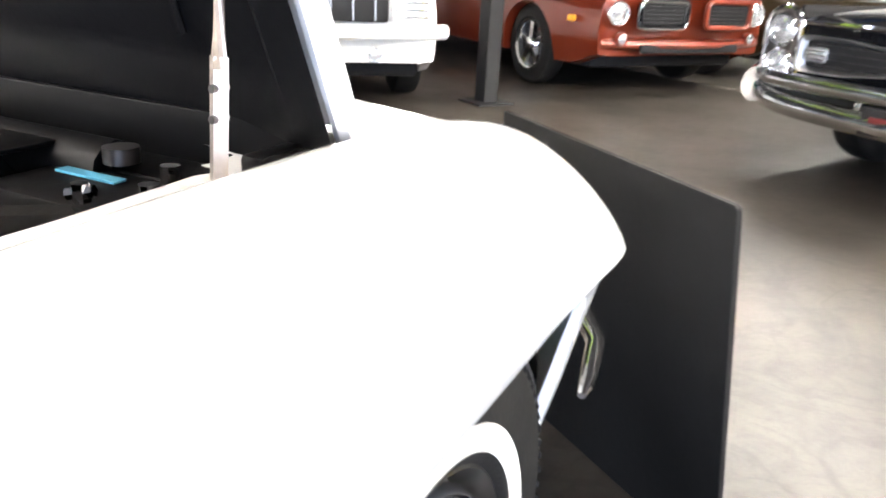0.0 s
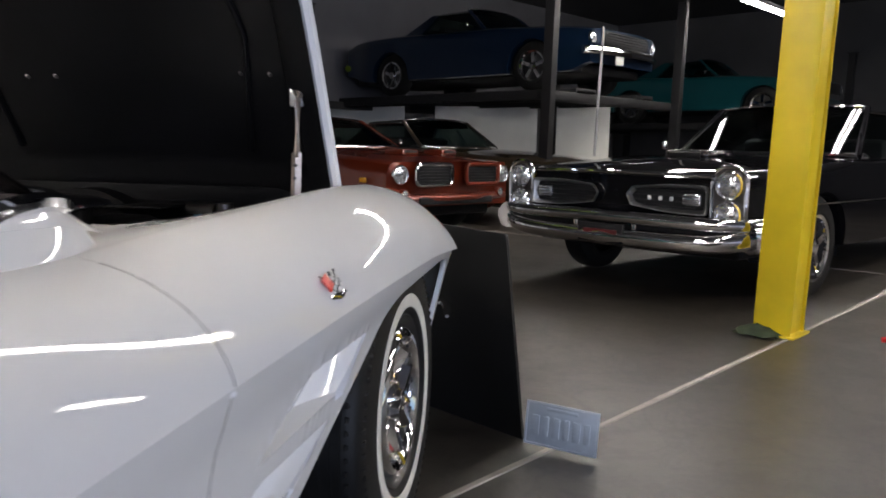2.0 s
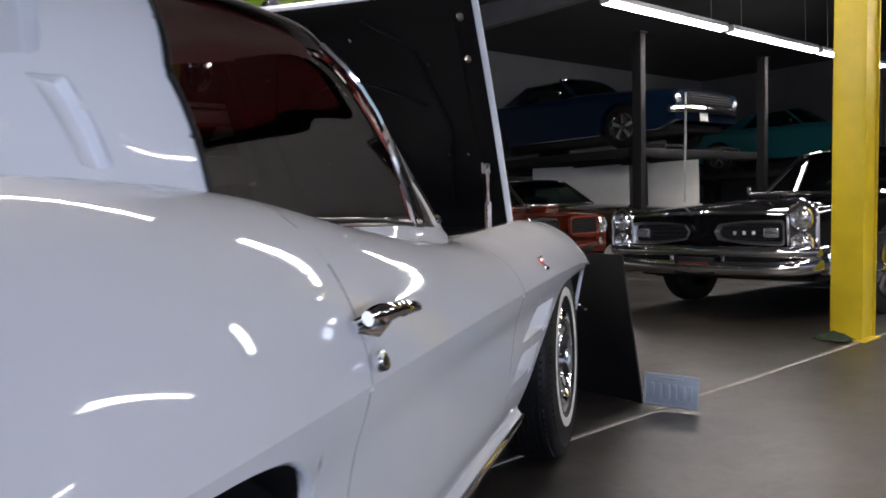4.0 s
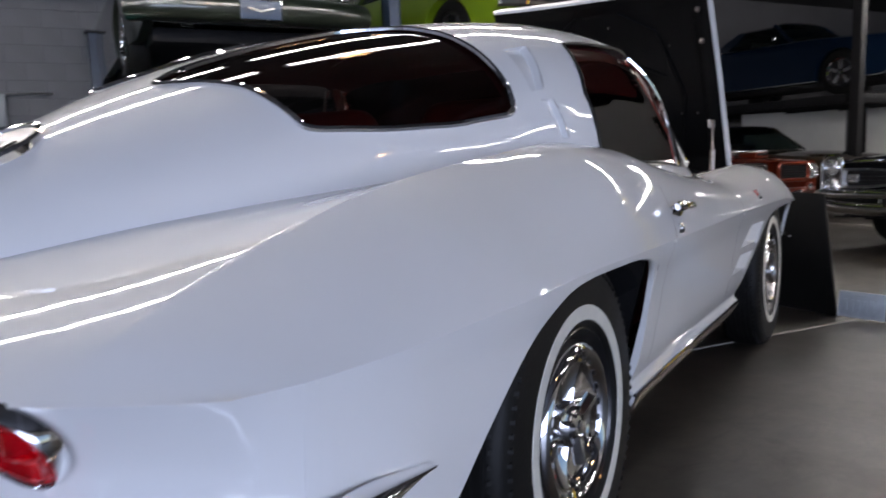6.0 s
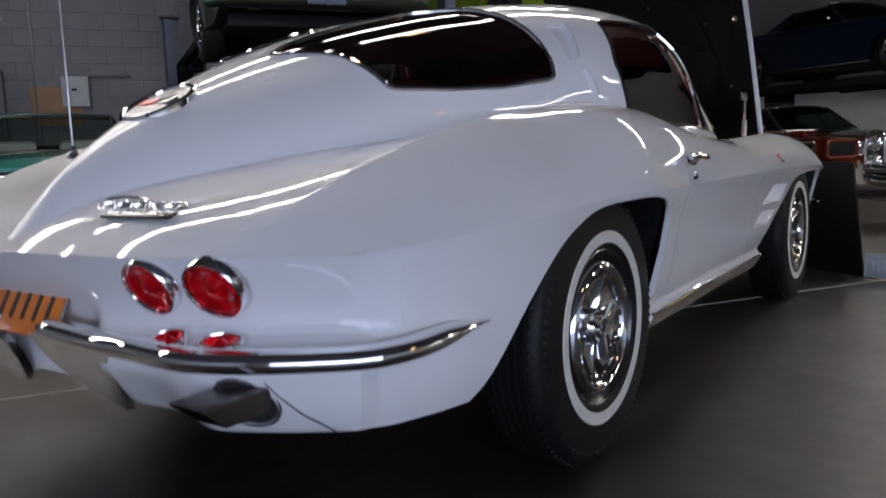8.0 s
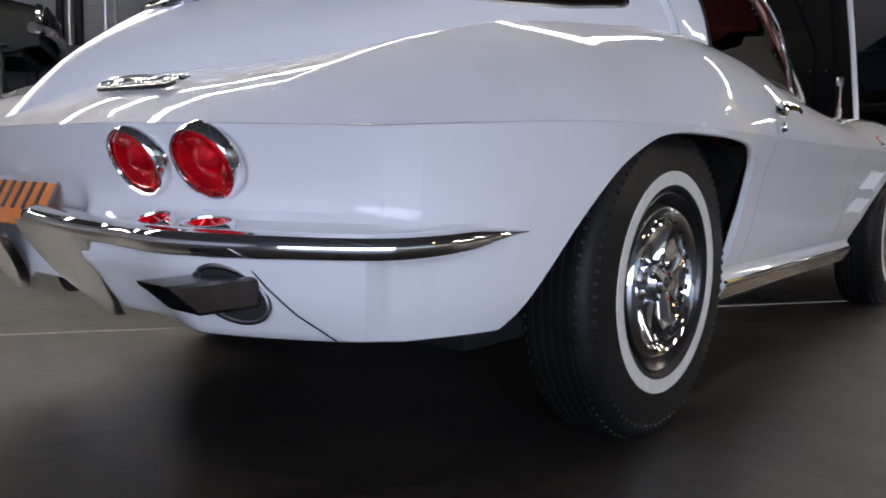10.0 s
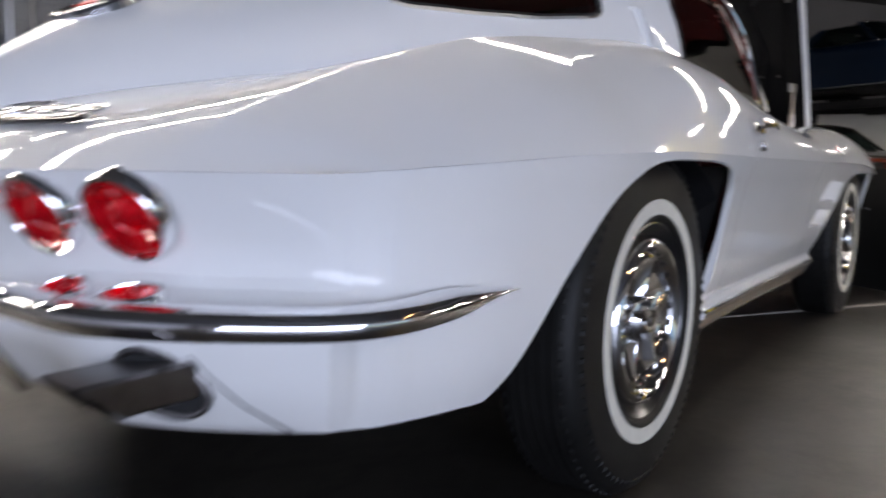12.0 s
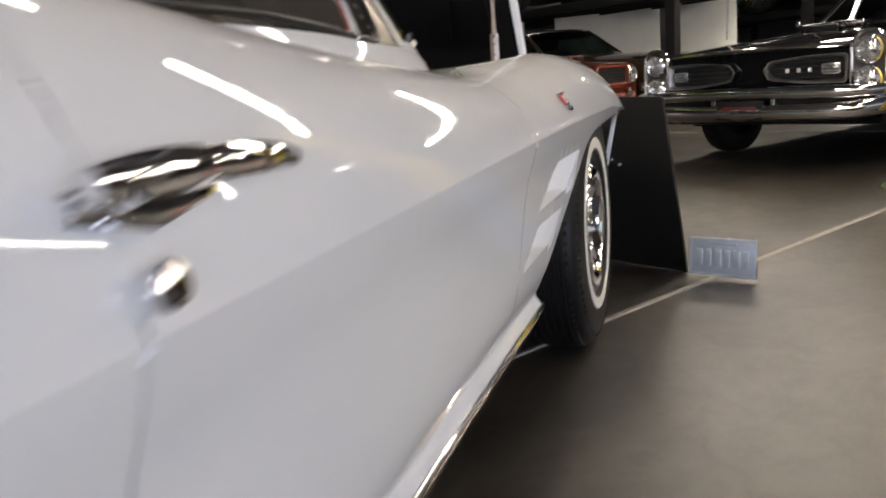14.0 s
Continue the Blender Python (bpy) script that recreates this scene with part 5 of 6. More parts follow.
# cabin ------------------------------------------------------------
part("cabin_floor", box_bm(1.24, 1.9, .04, .01, at=(0, -1.75, .42)), DARK_RED, coupe, "dark red carpet")
part("rear_deck", box_bm(1.05, .75, .04, .01, at=(0, -2.55, .70)), DARK_RED, coupe, "dark red luggage deck")
part("dash", box_bm(1.14, .24, .17, .05, 3, at=(0, -1.12, .735)), RED_LEATHER, coupe, "red padded dash")
for s in (1, -1):
    seat = new("seat")
    seat.parent = coupe
    tagged(seat, "red leather bucket seat")
    part("cushion", box_bm(.46, .50, .16, .05, 3, at=(s * .33, -1.62, .54)), RED_LEATHER, seat)
    b = box_bm(.46, .14, .56, .06, 3)
    part("backrest", b, RED_LEATHER, seat, m=pose(s * .33, -1.96, .80, -16, 0, 0))
    part("door_card", box_bm(.03, .86, .36, .01, at=(s * .70, -1.48, .60)), DARK_RED, coupe, "red door card")
ring = [(math.cos(t) * .19, 0, math.sin(t) * .19) for t in np.linspace(0, 2 * math.pi, 40)]
sw = new("steering_wheel")
sw.parent = coupe
tagged(sw, "thin three-spoke steering wheel")
sw.matrix_basis = pose(-.34, -1.28, .80, -20, 0, 0)
part("wheel_rim", tube(ring, .012, 8, caps=False), RED_LEATHER, sw)
for k in range(3):
    a = math.radians(90 + 120 * k)
    part("spoke", tube([(0, 0, 0), (math.cos(a) * .185, 0, math.sin(a) * .185)], .008, 6, flat=.5), STEEL, sw)


# ---------------------------------------------------------------- the parked cars
def car_wheel(parent, x, y, z, side, style, r=.335, w=.20):
    top = new("wheel")
    top.parent = parent
    top.matrix_basis = pose(x, y, z, 0, 0, 0 if side > 0 else 180)
    h = w / 2
    part("tyre", lathe([(r * .60, -h * .8), (r * .68, -h), (r * .88, -h), (r * .97, -h * .8), (r, -h * .5), (r, h * .5), (r * .97, h * .8), (r * .88, h), (r * .68, h), (r * .60, h * .8)], 40), RUBBER, top, "black tyre")
    part("rim", lathe([(r * .61, h * .82), (r * .63, h * .95), (r * .58, h * .88), (r * .54, h * .45), (r * .2, h * .40), (.001, h * .40)], 36), LIFT_BLACK if style == "rally" else STEEL, top, "steel rim")
    part("rim_ring", lathe([(r * .62, h * .85), (r * .625, h * .99), (r * .56, h * .92), (r * .555, h * .75)], 36), CHROME, top, "bright trim ring")
    n = 5
    for k in range(n):
        a = 360 / n * k + 18
        sp = np.array([(h * .45, r * .12, -.030), (h * .80, r * .12, -.022), (h * .80, r * .12, .022), (h * .45, r * .12, .030), (h * .45, r * .56, -.040), (h * .78, r * .56, -.026), (h * .78, r * .56, .026), (h * .45, r * .56, .040)])
        part("spoke", moved((sp, [(0, 1, 5, 4), (1, 2, 6, 5), (2, 3, 7, 6), (4, 5, 6, 7), (3, 2, 1, 0)]), pose(0, 0, 0, a)), CHROME if style != "dark" else STEEL, top, "bright spoke", angle=20)
    part("hub_cap", lathe([(r * .16, h * .5), (r * .15, h * .95), (r * .08, h * 1.02), (.001, h * 1.03)], 20), CHROME, top, "bright hub cap")
    return top


def parked_car(label, colour, spec):
    """A sixties car: forward +y, front axle at y = 0. spec gives its sizes."""
    S = dict(wb=2.74, front=.85, rear=1.10, half=.93, hood=.92, belt=.93, tail=.90, roof=1.33, bottom=.24, cowl=-.85, top0=-1.35, top1=-2.15, back=-2.85, roof_half=.60, hood_drop=.10, tail_drop=.08, nose_z=.30, nose_round=.05, roof_mat=None, convertible=False, style="rally", rail=.045, arch=.40)
    S.update(spec)
    car = new("parked_car")
    tagged(car, label, "car", "parked collector cars")
    yf, yr = S["front"], -S["wb"] - S["rear"]
    W = S["half"]
    ys = np.unique(np.r_[np.linspace(yf, yr, 60), *[ax + np.r_[np.linspace(-S["arch"], S["arch"], 23), -S["arch"] - .001, S["arch"] + .001] for ax in (0, -S["wb"])]].round(4))[::-1]
    u = (ys - yr) / (yf - yr)
    end = np.minimum(smooth(1.0, .90, u) * .5 + .5, 1) * 1.0
    half = W * (1 - .10 * smooth(.86, 1.0, u) - .09 * smooth(.14, 0.0, u))
    belt = curve([(yr, S["tail"] - S["tail_drop"]), (yr + .25, S["tail"]), (-S["wb"], S["belt"] + .03), (-1.5, S["belt"]), (-.6, S["belt"] - .01), (0, S["hood"] - .02), (yf - .25, S["hood"] - .06), (yf, S["hood"] - S["hood_drop"])])(ys)
    mid = curve([(yr, S["tail"] - S["tail_drop"] + .005), (yr + .3, S["tail"] + .02), (S["back"], S["belt"] + .02), (S["cowl"], S["hood"] + .05), (0, S["hood"] + .03), (yf - .3, S["hood"] - .02), (yf, S["hood"] - S["hood_drop"] + .01)])(ys)
    zb = np.full(len(ys), S["bottom"])
    zb = zb + .10 * smooth(.93, 1.0, u) + .12 * smooth(.12, 0.0, u)
    for ax in (0, -S["wb"]):
        r = ys - ax
        zb = np.where(np.abs(r) <= S["arch"], np.maximum(zb, .30 + np.sqrt(np.maximum(S["arch"] ** 2 - r ** 2, 0)) * .95), zb)
    rows = []
    for i, y in enumerate(ys):
        w, zt, zc, b = half[i], belt[i], mid[i], zb[i]
        sec = [(w - .09, b), (w - .055, b + .005)]
        for k in np.linspace(0, 1, 9):
            z = b + .01 + (zt - .07 - b - .01) * k
            t = (z - .25) / max(zt - .32, .1)
            sec.append((w - .05 + .05 * math.sin(math.pi * min(max(t, 0), 1) * .62 + .45), z))
        sec += [(w - .035, zt - .025), (w - .075, zt), (w - .16, zt + .004)]
        for k in (.25, .5, .75, 1.0):
            sec.append(((w - .16) * (1 - k), zt + .004 + (zc - zt - .004) * math.sin(k * math.pi / 2)))
        rows.append([(x, y, z) for x, z in sec])
    P = np.array(rows)
    # bow the ends in plan
    P[..., 1] += S["nose_round"] * (1 - (P[..., 0] / W) ** 2) * smooth(.80, 1.0, u)[:, None] - .05 * (1 - (P[..., 0] / W) ** 2) * smooth(.2, 0.0, u)[:, None]
    m = P.shape[1]
    v, f = grid_vf(P)
    cabin = [g for g in f if not (S["back"] + .12 < np.mean([v[i][1] for i in g]) < S["cowl"] - .12 and max(v[i][0] for i in g) < W - .2)]
    half_vf = (v, [g[::-1] for g in cabin])
    vv, ff = joined(half_vf, mirrored(half_vf))
    n0 = len(v)
    last = len(ys) - 1
    for e, rev in ((0, True), (last, False)):
        ring = [e * m + j for j in range(m)] + [n0 + e * m + j for j in range(m - 1)][::-1]
        ff = ff + [tuple(ring[::-1] if rev else ring)]
    part("body", (vv, ff), colour, car, "painted body shell", angle=32)
    part("underbody", box_bm(W * 1.62, yf - yr - .3, .12, .03, at=(0, (yf + yr) / 2, S["bottom"] + .04)), MATT_BLACK, car, "black underbody")
    for ax in (0, -S["wb"]):
        for s in (1, -1):
            a = np.linspace(-10, 190, 16)
            H = np.array([[(s * x, ax + S["arch"] * 1.02 * math.cos(radians(t)), .31 + S["arch"] * .97 * math.sin(radians(t))) for t in a] for x in (W - .30, W - .06)])
            part("wheel_housing", (grid_vf(H)[0], grid_vf(H)[1] + [tuple(range(16))]), MATT_BLACK, car, "black wheel housing")
            car_wheel(car, s * (W - .14), ax, .335, s, S["style"])
    # cabin
    zb0, zr = S["belt"] + .012, S["roof"]
    rh, bh = S["roof_half"], W - .17
    c0, t0, t1, c1 = S["cowl"], S["top0"], S["top1"], S["back"]
    roof_mat = S["roof_mat"] or colour
    foot = [(c0, bh - .05), (c0 - .25, bh), (c1 + .45, bh), (c1, bh - .06)]
    part("dash", box_bm(bh * 1.9, .3, .18, .04, at=(0, c0 - .22, zb0 - .06)), MATT_BLACK, car, "dark dash")
    for y in ((c0 + c1) / 2 + .18, c1 + .75):
        for s in (1, -1):
            seat = new("seat")
            seat.parent = car
            part("cushion", box_bm(.50, .48, .14, .05, at=(s * .36, y, .58)), S.get("trim", MATT_BLACK), seat)
            part("backrest", box_bm(.50, .14, .52, .05), S.get("trim", MATT_BLACK), seat, m=pose(s * .36, y - .28, .80, -12))
    part("cabin_tub", box_bm(bh * 1.85, c0 - c1 - .3, .05, .01, at=(0, (c0 + c1) / 2, .42)), MATT_BLACK, car, "dark cabin floor")

    def strip(name, pts, r, mat, lab=""):
        part(name, tube(pts, r, 8), mat, car, lab)
    wsl = (bh - .05, c0, zb0)
    bot, tp = np.array([[-wsl[0], c0 - .10, zb0], [0, c0 + .06, zb0 + .01], [wsl[0], c0 - .10, zb0]]), np.array([[-rh, t0 - .03, zr - .045], [0, t0 + .05, zr - .02], [rh, t0 - .03, zr - .045]])
    q = np.linspace(-1, 1, 13)
    arc = lambda P3: np.stack([np.interp(q, (-1, 1), (P3[0, 0], P3[2, 0])), P3[0, 1] + (P3[1, 1] - P3[0, 1]) * (1 - q * q), P3[0, 2] + (P3[1, 2] - P3[0, 2]) * (1 - q * q)], -1)
    B, T = arc(bot), arc(tp)
    g = part("windscreen", grid_vf(np.array([B + (T - B) * k for k in np.linspace(0, 1, 5)])), CAR_GLASS, car, "clear curved windscreen", angle=60)
    g.visible_shadow = False
    strip("screen_frame", np.r_[B, T[::-1], B[:1]], .016 if not S["convertible"] else .024, CHROME if not S["convertible"] else BLACK, "windscreen frame")
    if S["convertible"]:
        strip("header_trim", T + [0, .012, .022], .007, CHROME, "bright header strip")
    if not S["convertible"]:
        rb = np.array([[-bh + .10, c1 + .10, zb0], [0, c1 - .06, zb0 + .01], [bh - .10, c1 + .10, zb0]])
        rt = np.array([[-rh + .06, t1 + .03, zr - .05], [0, t1 - .05, zr - .025], [rh - .06, t1 + .03, zr - .05]])
        B2, T2 = arc(rb), arc(rt)
        g = part("rear_window", grid_vf(np.array([T2 + (B2 - T2) * k for k in np.linspace(0, 1, 5)])), CAR_GLASS, car, "clear curved rear window", angle=60)
        g.visible_shadow = False
        X = np.linspace(-1, 1, 17)
        Yr = np.linspace(t0 + .02, t1 - .02, 14)
        rf = np.array([[(x * (rh + .02), y + .05 * (1 - x * x) * (1 if y > (t0 + t1) / 2 else -1), zr - .045 - .05 * abs(x) ** 4 + .035 * (1 - x * x) * math.sin(math.pi * min(max((y - t1) / (t0 - t1), .12), .88))) for x in X] for y in Yr])
        low = rf - [0, 0, .03]
        va, fa = grid_vf(rf)
        vb, fb = grid_vf(low)
        part("roof", joined((va, [h[::-1] for h in fa]), (vb, fb)), roof_mat, car, "roof panel", angle=45)
        for s in (1, -1):
            # sail panel and side glass
            sail = np.array([[(s * (bh - .04), c1 + .55, zb0 - .02), (s * (bh - .09), c1 + .06, zb0 - .01)], [(s * (rh + .01), t1 + .18, zr - .07), (s * (rh - .05), t1 - .02, zr - .06)]])
            thick = sail - [s * .05, 0, 0]
            part("sail_panel", joined(grid_vf(sail), grid_vf(thick), grid_vf(np.array([sail[:, 0], thick[:, 0]])), grid_vf(np.array([sail[:, 1], thick[:, 1]]))), roof_mat, car, "rear roof pillar")
            side = np.array([[(s * (bh - .03), c0 - .18, zb0), (s * (bh - .04), c1 + .55, zb0)], [(s * (rh + .01), t0 - .03, zr - .075), (s * (rh + .01), t1 + .18, zr - .075)]])
            g = part("side_window", grid_vf(side), CAR_GLASS, car, "clear side window")
            g.visible_shadow = False
            strip("pillar", [(s * (bh - .04), c0 - .11, zb0), (s * (rh + .005), t0 - .03, zr - .05)], .024, roof_mat if S["roof_mat"] is None else colour, "windscreen pillar")
            strip("drip_rail", [(s * (rh + .03), y, zr - .085) for y in np.linspace(t0, t1 + .1, 6)], .010, CHROME, "bright drip rail")
    else:
        part("folded_top", box_bm(bh * 1.7, .45, .14, .06, at=(0, c1 + .2, zb0 + .03)), MATT_BLACK, car, "folded black convertible top")
        for s in (1, -1):
            strip("pillar", [(s * (bh - .04), c0 - .11, zb0), (s * (rh + .005), t0 - .03, zr - .045)], .022, MATT_BLACK, "dark windscreen pillar")
    part("door_mirror", box_bm(.05, .04, .07, .015, at=(W + .03, c0 - .25, zb0 + .07)), CHROME, car, "chrome door mirror")
    # common brightwork: bumpers
    if S.get("front_bumper", True):
        z = S.get("bumper_z", .50)
        q2 = np.linspace(-1, 1, 21)
        pts = [(x * (W - .02), yf + S["nose_round"] * (1 - x * x) + .05 - .09 * abs(x) ** 6, z) for x in q2]
        part("front_bumper", tube(pts, .055, 10, flat=1.0), CHROME, car, "chrome front bumper")
    pts = [(x * (W - .04), yr - .05 * (1 - x * x) - .05 + .10 * abs(x) ** 6, S.get("rear_bumper_z", .50)) for x in np.linspace(-1, 1, 21)]
    if S.get("rear_bumper", True):
        part("rear_bumper", tube(pts, .055, 10), CHROME, car, "chrome rear bumper")
    car["yf"], car["yr"] = yf, yr
    return car, S


def disc(name, car, x, y, z, r, mat, label="", depth=.03, facing=1, ring=None):
    p = part(name, lathe([(r, -depth), (r, 0), (r * .8, depth * .4), (.001, depth * .6)], 28), mat, car, label, m=pose(x, y, z, 0, 0, 90 * facing))
    if ring:
        part(name + "_ring", lathe([(r * 1.12, -depth), (r * 1.12, depth * .3), (r * 1.02, depth * .6), (r * .97, 0)], 28), ring, car, "bright ring", m=pose(x, y, z, 0, 0, 90 * facing))
    return p


def frame_ring(pts, r, name, car, mat, label=""):
    return part(name, tube(list(pts) + [pts[0]], r, 8, caps=False, up=(0, 1, 0)), mat, car, label)


def rounded_rect(cx, cz, w, h, r, y, n=6):
    out = []
    for sx, sz, a0 in ((1, 1, 0), (-1, 1, 90), (-1, -1, 180), (1, -1, 270)):
        for k in range(n + 1):
            a = radians(a0 + 90 * k / n)
            out.append((cx + sx * (w / 2 - r) + r * math.cos(a), y, cz + sz * (h / 2 - r) + r * math.sin(a)))
    return out


def panel_of(pts, y, name, car, mat, label=""):
    c = np.mean(np.array(pts), axis=0)
    v = [tuple(p) for p in pts] + [tuple(c)]
    n = len(pts)
    b = [(p[0], p[1] - .02, p[2]) for p in pts]
    f = [(i, (i + 1) % n, n) for i in range(n)] + [(i, i + n + 1, (i + 1) % n + n + 1, (i + 1) % n) for i in range(n)]
    return part(name, (v + b, f), mat, car, label)


# black car with split grille and stacked headlamps
BLACK_CAR = paint("gloss_black", (.005, .005, .006))
BLACK_CAR.node_tree.nodes["Principled BSDF"].inputs["Coat Weight"].default_value = .85
BLACK_CAR.node_tree.nodes["Principled BSDF"].inputs["Specular IOR Level"].default_value = .0
black_car, S = parked_car("gloss black sixties hardtop with split grille and stacked headlamps", BLACK_CAR, dict(wb=2.92, front=.92, rear=1.28, half=.945, bottom=.31, hood=.87, belt=.90, tail=.86, roof=1.345, cowl=-.98, top0=-1.55, top1=-2.40, back=-3.05, hood_drop=.10, nose_round=.06, bumper_z=.47, front_bumper=False))
yf = S["front"]
for s in (1, -1):
    # stacked lamps in a tall chrome housing
    pts = rounded_rect(s * .775, .655, .205, .385, .085, yf + .04)
    panel_of(pts, 0, "lamp_housing", black_car, DARK_STEEL, "bright stacked-lamp housing")
    frame_ring(pts, .014, "lamp_bezel", black_car, CHROME, "chrome stacked-lamp bezel")
    for z in (.742, .572):
        disc("headlamp", black_car, s * .775, yf + .045, z, .074, HEADLAMP, "round glass headlamp", ring=CHROME)
    # long tapering grille with a broad grey surround
    outer = [(s * .655, .735), (s * .40, .735), (s * .15, .715), (s * .105, .66), (s * .14, .595), (s * .40, .565), (s * .655, .56)]
    loop = rounded_poly(outer, .16, 4)
    cx, cz = np.mean(loop, axis=0)
    rims = [[(cx + (x - cx) * k, yf + d, cz + (z - cz) * k2) for x, z in loop] for k, k2, d in ((1, 1, .050), (1.0, 1.0, .066), (.965, .93, .066), (.90, .74, .030))]
    part("grille_surround", grid_vf(np.array(rims), close_v=True), STEEL, black_car, "broad brushed grille surround", angle=25)
    panel_of([(p[0], yf + .032, p[2]) for p in rims[3]], 0, "grille", black_car, MATT_BLACK, "black recessed grille")
    for k in range(4):
        part("grille_bar", box_bm(.42, .010, .005, at=(cx, yf + .040, .60 + .032 * k)), LIFT_BLACK, black_car, "thin grille bar")
    part("grille_lamp", box_bm(.115, .03, .072, .014, at=(s * .55, yf + .048, .648)), HEADLAMP, black_car, "oblong clear grille lamp")
    for k in range(3):
        part("lamp_bar", box_bm(.105, .006, .006, at=(s * .55, yf + .066, .628 + .02 * k)), DARK_STEEL, black_car, "dark lamp rib")
for k in range(3):
    part("grille_mark", box_bm(.026, .008, .026, .005, at=(-.265 - .075 * k, yf + .047, .648)), FIXTURE, black_car, "small pale grille mark")
# two chrome blades that meet in a point, with a dark slot between
for z, r, w, dip in ((.505, .036, .955, .016), (.395, .050, .93, 0)):
    pts = [(x * w, yf + .085 + .055 * (1 - abs(x)) - .13 * abs(x) ** 8, z + dip * (1 - abs(x)) + (.055 if z < .45 else .02) * abs(x) ** 6) for x in np.linspace(-1, 1, 29)]
    part("front_bumper", tube(pts, r, 12, flat=1.15), CHROME, black_car, "broad chrome front bumper")
for s in (1, -1):
    part("bumper_end", tube([(s * .90, yf + .03, .455), (s * .95, yf - .06, .465), (s * .96, yf - .22, .47)], [.078, .078, .05], 12, flat=1.25), CHROME, black_car, "chrome bumper end")
    part("bumper_stay", box_bm(.035, .05, .08, .010, at=(s * .22, yf + .115, .452)), CHROME, black_car, "chrome bumper upright")
part("bumper_slot", box_bm(1.62, .04, .07, .01, at=(0, yf + .06, .452)), MATT_BLACK, black_car, "dark bumper slot")
part("front_plate", box_bm(.34, .02, .12, .006, at=(0, yf + .165, .415)), MATT_BLACK, black_car, "black front plate")
part("plate_strip", box_bm(.25, .006, .028, .003, at=(0, yf + .178, .425)), DARK_RED, black_car, "dark red strip")
part("hood_lip", tube([(x * .86, yf + .01 + .05 * (1 - x * x), .785 + .012 * (1 - x * x)) for x in np.linspace(-1, 1, 17)], .012, 8), CHROME, black_car, "chrome hood lip")
part("hood_scoop", box_bm(.34, .42, .075, .03, 3, at=(0, -.10, .905)), BLACK_CAR, black_car, "black hood scoop")
part("scoop_mouth", box_bm(.24, .02, .035, .008, at=(0, .112, .908)), MATT_BLACK, black_car, "dark scoop mouth")
part("side_line", tube([(.952, y, .62) for y in np.linspace(.5, -3.9, 20)], .006, 6), CHROME, black_car, "thin bright side line")
part("side_line", tube([(-.952, y, .62) for y in np.linspace(.5, -3.9, 20)], .006, 6), CHROME, black_car, "thin bright side line")
black_car.matrix_basis = pose(1.92, 4.17, 0, 0, 0, 144)

# burnt-orange coupe with a body-coloured nose
COPPER = paint("burnt_orange", (.145, .020, .007), .25)
copper_car, S = parked_car("burnt-orange seventies coupe with twin square grilles and pale roof glass", COPPER, dict(wb=2.74, front=.88, rear=1.10, half=.925, hood=.86, belt=.90, tail=.86, roof=1.28, cowl=-.72, top0=-1.42, top1=-2.15, back=-3.0, hood_drop=.08, nose_round=.16, front_bumper=False))
yf = S["front"]
nose = lambda x: yf + .16 * (1 - (x / .925) ** 2)
for s in (1, -1):
    disc("headlamp", copper_car, s * .70, nose(.70) + .015, .66, .085, HEADLAMP, "round glass headlamp", ring=CHROME)
    pts = rounded_rect(s * .33, .66, .46, .20, .05, nose(.33) + .022)
    panel_of([(p[0], nose(.33) + .012, p[2]) for p in pts], 0, "grille", copper_car, MATT_BLACK, "black square grille")
    frame_ring(pts, .022, "grille_surround", copper_car, CHROME if s > 0 else COPPER, "grille surround")
    for k in range(5):
        part("grille_bar", box_bm(.40, .010, .006, at=(s * .33, nose(.33) + .018, .60 + .03 * k)), LIFT_BLACK, copper_car, "thin grille bar")
    disc("turn_lamp", copper_car, s * .66, nose(.66) + .02, .47, .045, HEADLAMP, "small round lower lamp", ring=COPPER)
    part("marker_lamp", box_bm(.02, .10, .05, .008, at=(s * .90, yf - .25, .60)), AMBER, copper_car, "amber side marker lamp")
    part("hood_scoop", box_bm(.22, .30, .06, .02, at=(s * .27, .45, .875)), COPPER, copper_car, "hood scoop")
    part("scoop_mouth", box_bm(.17, .02, .03, .006, at=(s * .27, .606, .880)), MATT_BLACK, copper_car, "dark scoop mouth")
part("chin", tube([(x * .80, nose(x * .8) - .035, .43) for x in np.linspace(-1, 1, 17)], .05, 10, flat=.8), COPPER, copper_car, "body-coloured chin bar")
part("lower_intake", box_bm(1.0, .03, .07, .01, at=(0, nose(.3) - .01, .40)), MATT_BLACK, copper_car, "dark lower intake")
copper_car.matrix_basis = pose(-.93, 6.72, 0, 0, 0, 233)

OLIVE = paint("dark_olive", (.030, .020, .010), .2)
olive, S = parked_car("dark brown coupe with a black vinyl roof", OLIVE, dict(wb=2.82, front=.9, half=.93, roof=1.33, roof_mat=MATT_BLACK, hood=.87, belt=.91, top0=-1.45, top1=-2.3, back=-2.9))
yf = S["front"]
for s in (1, -1):
    disc("headlamp", olive, s * .74, yf + .02, .66, .085, HEADLAMP, "round headlamp", ring=CHROME)
part("grille", box_bm(1.2, .03, .17, .02, at=(0, yf + .04, .66)), MATT_BLACK, olive, "dark grille")
olive.matrix_basis = pose(.17, 8.55, 0, 0, 0, 233)

